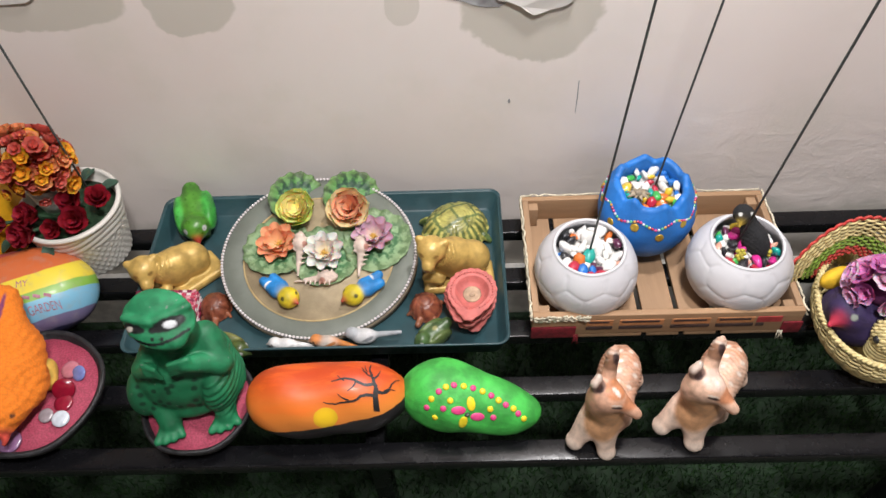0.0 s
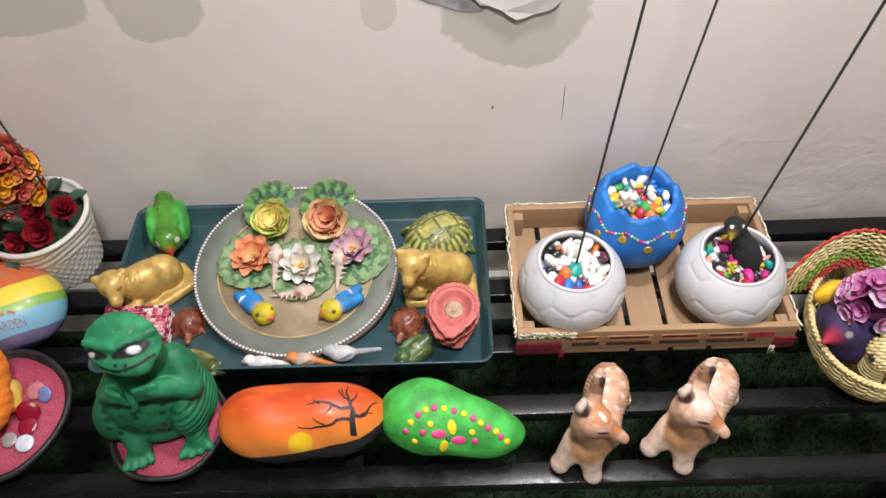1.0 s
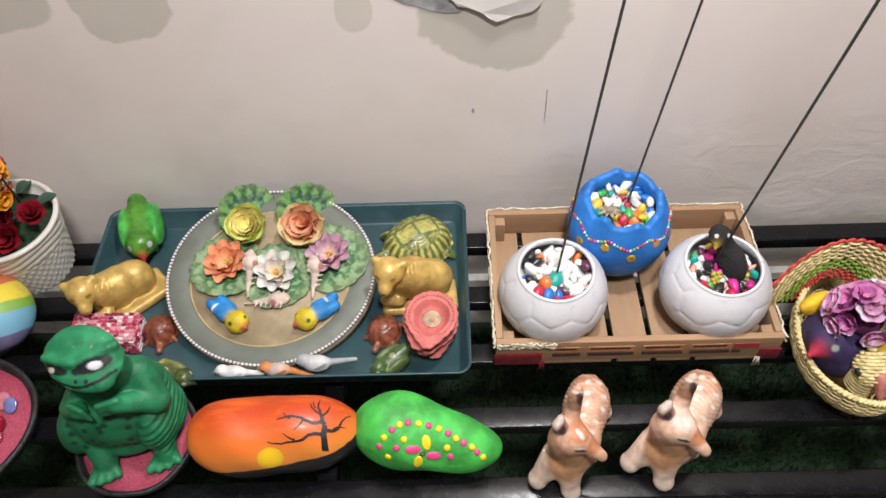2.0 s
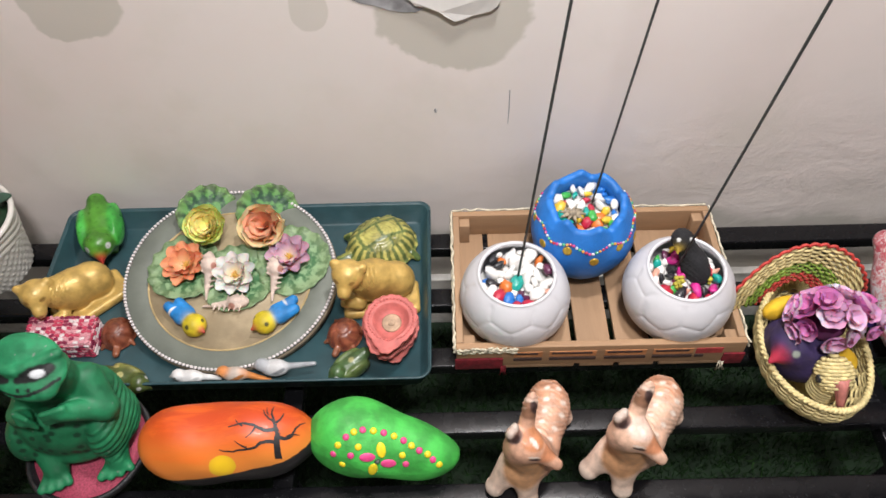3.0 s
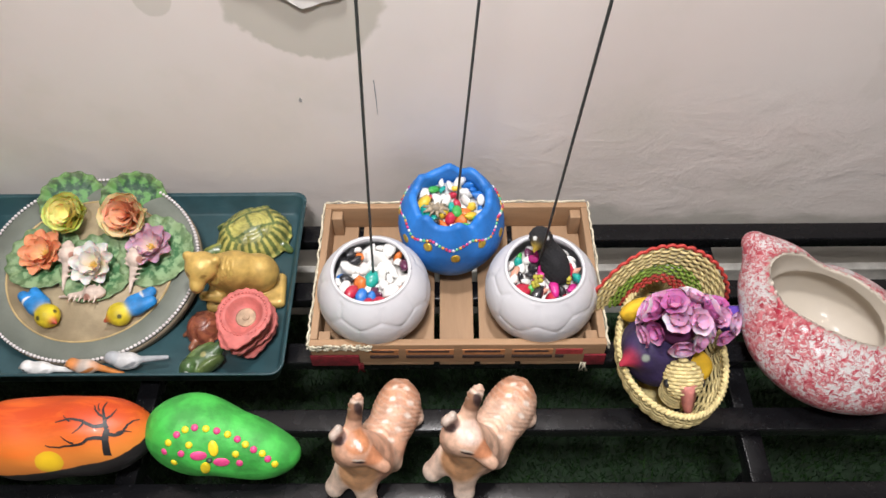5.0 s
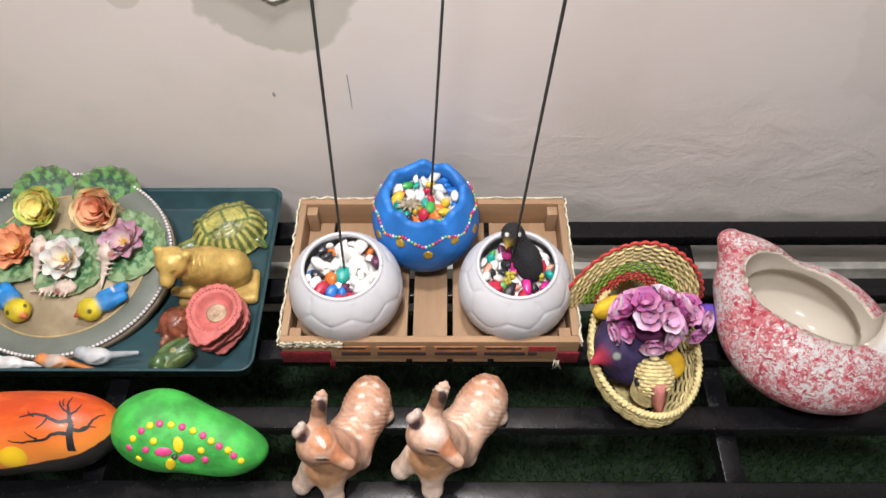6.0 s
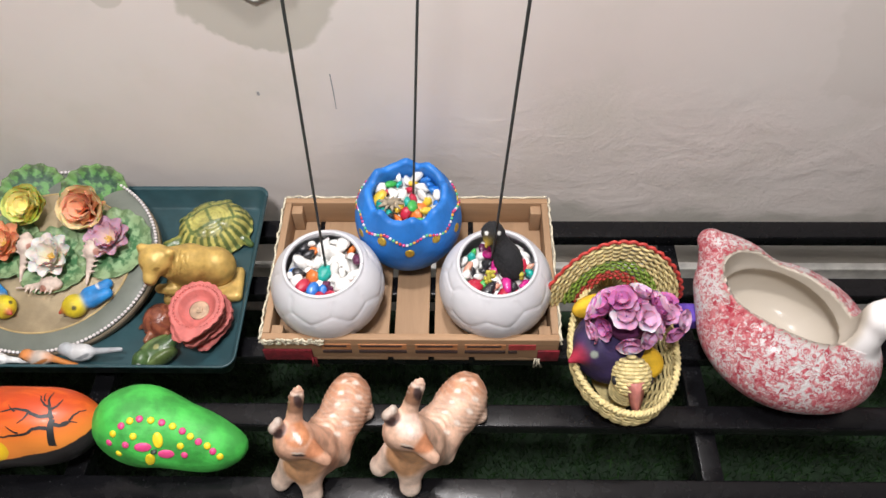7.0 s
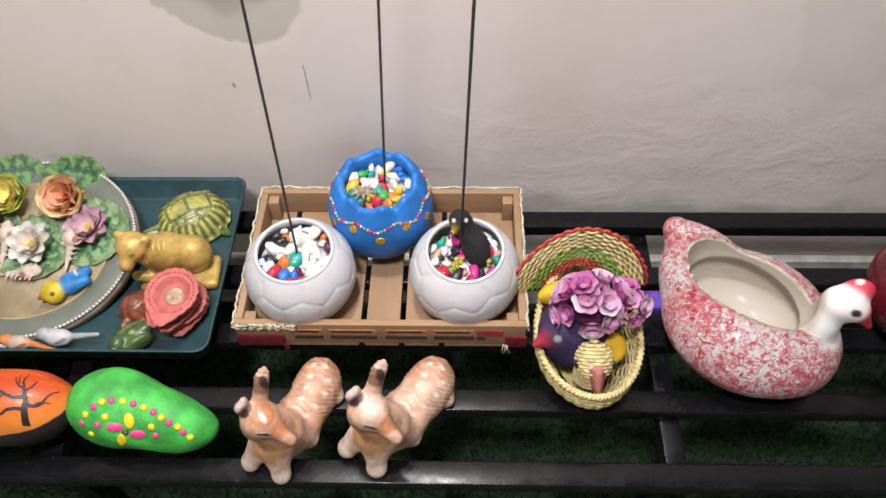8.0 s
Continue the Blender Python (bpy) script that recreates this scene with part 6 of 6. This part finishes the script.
raised(figure("yellow_ornament", [lump((0.610, 0.652, 0.472), (0.028, 0.014, 0.020), YEL, (0, 0, 18)), lump((0.626, 0.660, 0.460), (0.020, 0.012, 0.020), YEL)], (0.61, 0.652, 0.44), 0.002, 0.008, (), MATT, "yellow rounded ornament behind the purple bird", "ornament"), 0.026)
MAUVE = petal_paint("mauve_petal", (0.74, 0.38, 0.56), (0.44, 0.10, 0.30))
MAUVEPALE = petal_paint("pale_mauve_petal", (0.86, 0.72, 0.78), (0.60, 0.26, 0.44))


def bunch(name, label, centre, spread, count, petal, materials, seed, rings, scale=(0.8, 1.15), gap=0.36, stem=None, reach=(0.72, 1.16)):
    """Many small blossoms on a rounded bunch, each of them a part."""
    ob = thing(name, label, "artificial flowers", centre)
    rng = random.Random(seed)
    protos = {}
    placed = []
    tries = 0
    while len(placed) < count and tries < 3000:
        tries += 1
        d = Vector((rng.uniform(-1, 1), rng.uniform(-1, 0.8), rng.uniform(-0.15, 1)))
        if d.length > 1 or d.length < 0.3:
            continue
        d.normalize()
        far = rng.uniform(*reach)
        p = Vector((d.x * spread[0], d.y * spread[1], d.z * spread[2])) * far
        if any((p - q).length < spread[0] * gap for q in placed):
            continue
        placed.append(p)
        key = rng.randrange(len(materials))
        if key not in protos:
            bm = bmesh.new()
            for n, tilt, length, width, cup, curl in rings:
                for i in range(n):
                    q = petal_mesh(length, width, cup, curl, 0.6, 4, 3)
                    m = pose(0, 0, 0, 0, 0, 360 * i / n + tilt * 2) @ pose(0, 0, 0, 0, -tilt, 0) @ Matrix.Translation((0.0015, 0, 0))
                    bmesh.ops.transform(q, matrix=m, verts=q.verts)
                    tmp = bpy.data.meshes.new("tmp")
                    q.to_mesh(tmp)
                    bm.from_mesh(tmp)
                    q.free()
                    bpy.data.meshes.remove(tmp)
            o = protos[key] = part("blossom", bm, materials[key], ob)
        else:
            o = shared("blossom", protos[key], Matrix(), ob)
        s = rng.uniform(*scale)
        o.matrix_basis = Matrix.Translation(p) @ d.to_track_quat("Z", "Y").to_matrix().to_4x4() @ pose(0, 0, 0, 0, 0, rng.uniform(0, 360)) @ Matrix.Diagonal((s, s, s, 1))
    if stem is not None:
        bm = bmesh.new()
        ball(bm, (0, 0, -0.002), (spread[0] * 0.72, spread[1] * 0.72, spread[2] * 0.72), None, 16, 10)
        part("bunch_core", bm, stem, ob)
    return ob


DARKGREEN = plain("dark_leaf", (0.02, 0.06, 0.025), 0.6, 0.3, 60)
raised(bunch("flower_bunch", "bunch of mauve artificial hydrangea flowers in the basket", (0.650, 0.612, 0.500), (0.036, 0.034, 0.036), 24, None, [MAUVE, MAUVEPALE], 21, [(6, 20, 0.023, 0.0125, 0.003, 0.004), (5, 48, 0.018, 0.011, 0.003, 0.002)], stem=plain("plum_core", (0.12, 0.02, 0.09), 0.8, 0.3, 80)), 0.034)
raised(bunch("flower_bunch", "smaller bunch of mauve artificial flowers beside the larger one", (0.697, 0.622, 0.496), (0.021, 0.021, 0.021), 8, None, [MAUVE, MAUVEPALE], 22, [(6, 22, 0.015, 0.0075, 0.003, 0.003), (5, 50, 0.011, 0.006, 0.003, 0.001)], stem=plain("plum_core", (0.12, 0.02, 0.09), 0.8, 0.3, 80)), 0.034)
VIOLET = plain("violet_cloth", (0.10, 0.045, 0.34), 0.7, 0.25, 60)
tagged(part("violet_block", box(bmesh.new(), (0.728, 0.668, TOP), (0.790, 0.698, TOP + 0.026), 0.004), VIOLET), "violet cloth-covered block between basket and swan", "block")

# ---- flower pot ----
POTWHITE = plain("cream_ceramic", (0.62, 0.60, 0.55), 0.4, 0.06, 20, 0.05, coat=0.1)


def flower_pot():
    ob = thing("flower_pot", "white ceramic pot with a raised basket-weave pattern", "flower pot", (-0.594, 0.820, TOP))
    rows = []
    n = 150
    for k in range(60):
        t = k / 59
        z = 0.002 + 0.120 * t
        r = 0.061 + 0.021 * t
        row = []
        for i in range(n):
            a = 2 * math.pi * i / n
            if t > 0.66:
                bumpy = 0.0016 * abs(math.sin(9 * math.pi * t + 2.0 * math.sin(3 * a)))
            else:
                bumpy = 0.0018 * (abs(math.sin(16 * a + 22 * t)) * abs(math.sin(16 * a - 22 * t)))
            if t > 0.95:
                bumpy = 0.0025
            q = r + bumpy
            row.append((q * math.cos(a), q * math.sin(a), z))
        rows.append(row)
    ring = lambda r, z: [(r * math.cos(2 * math.pi * i / n), r * math.sin(2 * math.pi * i / n), z) for i in range(n)]
    rows += [ring(0.082, 0.1245), ring(0.078, 0.125), ring(0.076, 0.122), ring(0.074, 0.098), ring(0.002, 0.096)]
    part("pot_body", grid_faces(bmesh.new(), rows, True, True, True), POTWHITE, ob)
    part("soil", lathe(bmesh.new(), [(0.0735, 0.0985), (0.05, 0.101), (0.002, 0.102)], 40), DARKGREEN, ob)


flower_pot()
tagged(part("inner_cup", lathe(bmesh.new(), [(0.024, 0), (0.030, 0.03), (0.033, 0.052), (0.031, 0.053), (0.028, 0.03), (0.002, 0.01)], 40, centre=(-0.620, 0.838, TOP + 0.099)), POTWHITE), "small white cup inside the flower pot", "cup")
CORALF = petal_paint("coral_blossom", (0.66, 0.15, 0.11), (0.50, 0.08, 0.06))
AMBERF = petal_paint("amber_blossom", (0.80, 0.42, 0.03), (0.70, 0.28, 0.02))
PEACHF = petal_paint("peach_blossom", (0.74, 0.30, 0.13), (0.62, 0.18, 0.07))
bunch("flower_bunch", "bunch of coral-red and amber artificial blossoms", (-0.612, 0.822, 0.578), (0.042, 0.036, 0.056), 120, None, [CORALF, AMBERF, CORALF, PEACHF], 31, [(6, 25, 0.0125, 0.0062, 0.002, 0.002), (5, 55, 0.010, 0.0055, 0.002, 0.001)], (0.8, 1.5), 0.22, stem=plain("twig_core", (0.10, 0.03, 0.02), 0.9, 0.4, 90), reach=(0.70, 1.45))
CRIMSON = petal_paint("crimson_petal", (0.26, 0.010, 0.022), (0.15, 0.004, 0.010))


def rose(x, y, z, tilt, yaw, s, label):
    ob = thing("rose", label, "artificial flower", (x, y, z), "red roses in the flower pot")
    ob.matrix_basis = Matrix.LocRotScale((x, y, z), Euler((radians(tilt), 0, radians(yaw))), (s, s, s))
    for n, lean, length, width, z0 in ((5, 62, 0.026, 0.013, 0), (4, 76, 0.026, 0.011, 0.002), (3, 86, 0.025, 0.008, 0.003)):
        seed = None
        for i in range(n):
            m = Matrix.Translation((0, 0, z0)) @ pose(0, 0, 0, 0, 0, 360 * i / n + lean * 4) @ pose(0, 0, 0, 0, -lean, 0)
            if seed is None:
                seed = part("petal", petal_mesh(length, width, 0.006, -0.004), CRIMSON, ob)
                seed.matrix_basis = m
            else:
                shared("petal", seed, m, ob)
    part("stem", tube(bmesh.new(), [(0, 0, -0.045), (0, 0, -0.02), (0, 0, 0.004)], 0.0022, 6), DARKGREEN, ob)


for x, y, z, tilt, yaw, s in ((-0.560, 0.778, 0.512, 42, 20, 1.45), (-0.536, 0.812, 0.516, 30, 50, 1.28), (-0.592, 0.766, 0.508, 48, 0, 1.06), (-0.628, 0.756, 0.512, 55, -20, 1.41), (-0.668, 0.764, 0.524, 60, -50, 1.41), (-0.570, 0.806, 0.522, 30, 10, 1.32), (-0.618, 0.772, 0.530, 40, -30, 1.28)):
    rose(x, y, z, tilt, yaw, s, "dark red artificial rose bud in the flower pot")
GREYLEAF = plain("grey_green_leaf", (0.03, 0.07, 0.045), 0.6, 0.3, 60)
for x, y, z, tilt, yaw in ((-0.645, 0.735, 0.492, 12, -110), (-0.605, 0.742, 0.496, 8, -75), (-0.585, 0.80, 0.506, -12, 60), (-0.540, 0.842, 0.512, -10, 40), (-0.575, 0.865, 0.512, -8, 80), (-0.66, 0.752, 0.500, 15, -140), (-0.62, 0.745, 0.486, 25, -100)):
    o = part("leaf", petal_mesh(0.030, 0.010, 0.004, -0.006), GREYLEAF)
    o.matrix_basis = pose(x, y, z, 0, tilt, yaw)
    tagged(o, "dull green artificial rose leaf", "leaf", "rose leaves")

# ---- yellow pot at the end ----
torn_pot("yellow_pot", -0.765, 0.815, TOP, YELLOW, "yellow pot with a wavy torn rim beside the flower pot", 0.083, 0.165, False)

# ---- rainbow stone ----


def rainbow_paint():
    n = Nodes("rainbow_paint", 0.4, 0.0, 0.5, 0.1)
    s = n.xyz()
    wob = n.math("MULTIPLY", n.math("SUBTRACT", n.noise(18, 3), 0.5), 0.008)
    h = n.math("ADD", n.math("ADD", n.math("MULTIPLY", s[1], 0.72), n.math("MULTIPLY", s[2], 0.62)), n.math("ADD", wob, n.math("MULTIPLY", s[0], -0.30)))
    colour = (0.022, 0.020, 0.075, 1)
    for level, tone in ((-0.034, (0.14, 0.12, 0.22)), (-0.0165, (0.17, 0.40, 0.55)), (0.0146, (0.20, 0.40, 0.055)), (0.0295, (0.70, 0.56, 0.05)), (0.057, (0.55, 0.13, 0.04)), (0.100, (0.42, 0.06, 0.08))):
        colour = n.mix(n.ramp(h, level - 0.0009, level + 0.0009), colour, tone)
    n.colour(n.mix(n.ramp(n.noise(60, 5), 0.5, 0.75, 0, 0.3), colour, (0.30, 0.26, 0.24)))
    n.bump(n.noise(45, 5), 0.3, 0.0014)
    return n.mat


RAINBOW = rock("rainbow_stone", [lump((-0.662, 0.692, 0.430), (0.106, 0.068, 0.054), (1, 1, 1)), lump((-0.640, 0.692, 0.428), (0.086, 0.066, 0.052))], (-0.650, 0.690, TOP), rainbow_paint(), "rounded stone painted in rainbow stripes with hand lettering")
INK = plain("mauve_ink", (0.36, 0.15, 0.20), 0.6, 0.3, 150)


def lettering(text, x, y, size, turn):
    """Hand-painted word laid onto the stone."""
    tree = stone_tree(RAINBOW)
    data = bpy.data.curves.new("word", "FONT")
    data.body, data.size, data.align_x = text, size, "CENTER"
    tmp = new("word", data)
    me = bpy.data.meshes.new_from_object(tmp.evaluated_get(bpy.context.evaluated_depsgraph_get()))
    bpy.data.objects.remove(tmp)
    bpy.data.curves.remove(data)
    bm = bmesh.new()
    bm.from_mesh(me)
    bpy.data.meshes.remove(me)
    bmesh.ops.subdivide_edges(bm, edges=[e for e in bm.edges if e.calc_length() > 0.004], cuts=2, use_grid_fill=False)
    bmesh.ops.triangulate(bm, faces=bm.faces)
    m = pose(x, y, 0, 0, 0, turn)
    for v in bm.verts:
        q = m @ Vector((v.co.x, v.co.y * 1.25, 0))
        p, nrm = drop(tree, q.x, q.y, 0.0007)
        v.co = p if p is not None else q
    part("lettering", bm, INK, RAINBOW, "hand-painted word", False)


lettering("MY", 0.022, -0.027, 0.0125, 14)
lettering("GARDEN", 0.056, -0.054, 0.0115, 24)
tree = stone_tree(RAINBOW)
for i, x in enumerate((0.030, 0.044, 0.058)):
    bm = bmesh.new()
    pts = [(x - 0.005 + 0.0025 * k, -0.0375 + 0.3 * (x - 0.044)) for k in range(5)]
    ribbon(bm, tree, pts, [0.005] * 5, 0.0007)
    part("lettering_bar", bm, INK, RAINBOW, "worn unreadable hand-painted stroke", False)
FELT = plain("white_felt", (0.76, 0.74, 0.72), 0.85, 0.06, 60)
FELTEDGE = plain("black_felt", (0.02, 0.02, 0.022), 0.85, 0.2, 60)
FELTPINK = plain("pink_felt", (0.55, 0.10, 0.22), 0.85, 0.15, 60)


def felt_flower():
    ob = thing("felt_flower", "white felt flower with black edge and pink dots", "felt flower", (-0.694, 0.634, 0.452))
    ob.rotation_euler = (radians(48), 0, radians(8))
    wav = lambda a, q, z: (q * (1 + 0.07 * math.sin(14 * a)) * math.cos(a), q * (1 + 0.07 * math.sin(14 * a)) * math.sin(a), z)
    part("edge", lathe(bmesh.new(), [(0.034, 0), (0.034, 0.002), (0.002, 0.002)], 84, wav), FELTEDGE, ob)
    part("face", lathe(bmesh.new(), [(0.031, 0.0022), (0.031, 0.0036), (0.002, 0.0042)], 84, wav), FELT, ob)
    for x, y in ((0.018, -0.006), (0.004, 0.014), (-0.01, -0.012)):
        part("dot", lathe(bmesh.new(), [(0.005, 0.004), (0.005, 0.0052), (0.0005, 0.0056)], 20, centre=(x, y, 0)), FELTPINK, ob)


felt_flower()

# ---- orange bird and trinkets in the wide bowl ----
ORF = (0.78, 0.20, 0.012)
figure("toy_bird", [lump((-0.616, 0.533, 0.470), (0.050, 0.070, 0.044), ORF), limb((-0.621, 0.563, 0.490), (-0.631, 0.616, 0.515), 0.036, 0.026, ORF), lump((-0.604, 0.472, 0.462), (0.034, 0.034, 0.030), ORF), limb((-0.598, 0.444, 0.456), (-0.595, 0.426, 0.446), 0.010, 0.004, (0.55, 0.06, 0.04)), lump((-0.572, 0.508, 0.455), (0.014, 0.03, 0.022), ORF)],
       (-0.635, 0.545, TOP + 0.035), 0.0024, 0.014, [((-0.582, 0.454, 0.472), 0.0042, (0.10, 0.03, 0.01)), ((-0.616, 0.588, 0.545), (0.003, 0.03, 0.03), (0.20, 0.04, 0.12)), ((-0.631, 0.588, 0.545), (0.003, 0.03, 0.03), (0.35, 0.06, 0.10)), ((-0.644, 0.588, 0.545), (0.0025, 0.03, 0.03), (0.20, 0.04, 0.12))], FUR,
       "fluffy orange toy bird with a red beak standing in pink sand", "toy bird", wrinkle=lambda p: 0.0014 * np.sin(420 * p[..., 0] + 2 * np.sin(90 * p[..., 1])) * np.sin(230 * p[..., 1] + 260 * p[..., 2]))


def trinket(name, label, x, y, z, r, colour, tilt, yaw, rough=0.15):
    bm = lathe(bmesh.new(), [(r * 0.9, -0.0012), (r, 0), (r * 0.95, 0.0012), (r * 0.6, 0.0008 + 0.1 * r), (r * 0.1, 0.0012 + 0.12 * r)], 28)
    o = part(name, bm, plain(name + "_tone", colour, rough, 0.12, 120, coat=0.5))
    o.matrix_basis = pose(x, y, z, tilt, 0, yaw)
    tagged(o, label, "trinket", "trinkets in the pink sand")


Z = TOP + 0.0365
trinket("glass_disc", "deep red glass disc stuck in the sand", -0.548, 0.518, Z + 0.010, 0.0165, (0.22, 0.004, 0.02), 40, 20)
trinket("glass_disc", "deep red glass disc lying on the sand", -0.546, 0.500, Z + 0.002, 0.014, (0.24, 0.01, 0.03), 8, 10)
trinket("blue_disc", "pale blue glass disc in the sand", -0.536, 0.548, Z + 0.004, 0.012, (0.16, 0.20, 0.45), 30, -30)
trinket("mirror_disc", "small pale mirror disc in the sand", -0.542, 0.474, Z + 0.003, 0.0125, (0.55, 0.60, 0.66), 14, 40)
trinket("mirror_disc", "small clear disc in the sand", -0.566, 0.480, Z + 0.002, 0.011, (0.30, 0.26, 0.28), 10, 0)
trinket("violet_disc", "violet glass disc in the sand", -0.606, 0.440, Z + 0.002, 0.017, (0.20, 0.10, 0.20), 8, 0)
trinket("pink_disc", "translucent pink disc in the sand", -0.552, 0.556, Z + 0.002, 0.014, (0.45, 0.16, 0.20), 8, 0)
raised(figure("yellow_ornament", [lump((-0.578, 0.545, Z + 0.016), (0.013, 0.020, 0.020), (0.72, 0.45, 0.08)), lump((-0.574, 0.532, Z + 0.010), (0.011, 0.014, 0.014), (0.72, 0.45, 0.08))], (-0.578, 0.545, Z), 0.002, 0.006, (), MATT, "knobbly yellow ornament beside the orange bird", "ornament"), seat(0.51) - TOP)

# ---- the large things on the sloping seat ----
settle(("sand_bowl", "toy_bird", "glass_disc", "blue_disc", "mirror_disc", "violet_disc", "pink_disc"), 0.51)
settle(("sunset_stone", "flower_stone"), 0.49)
settle(("duck_basket", "swan_planter", "maroon_pot", "violet_block", "rainbow_stone", "felt_flower", "flower_pot", "yellow_pot"))
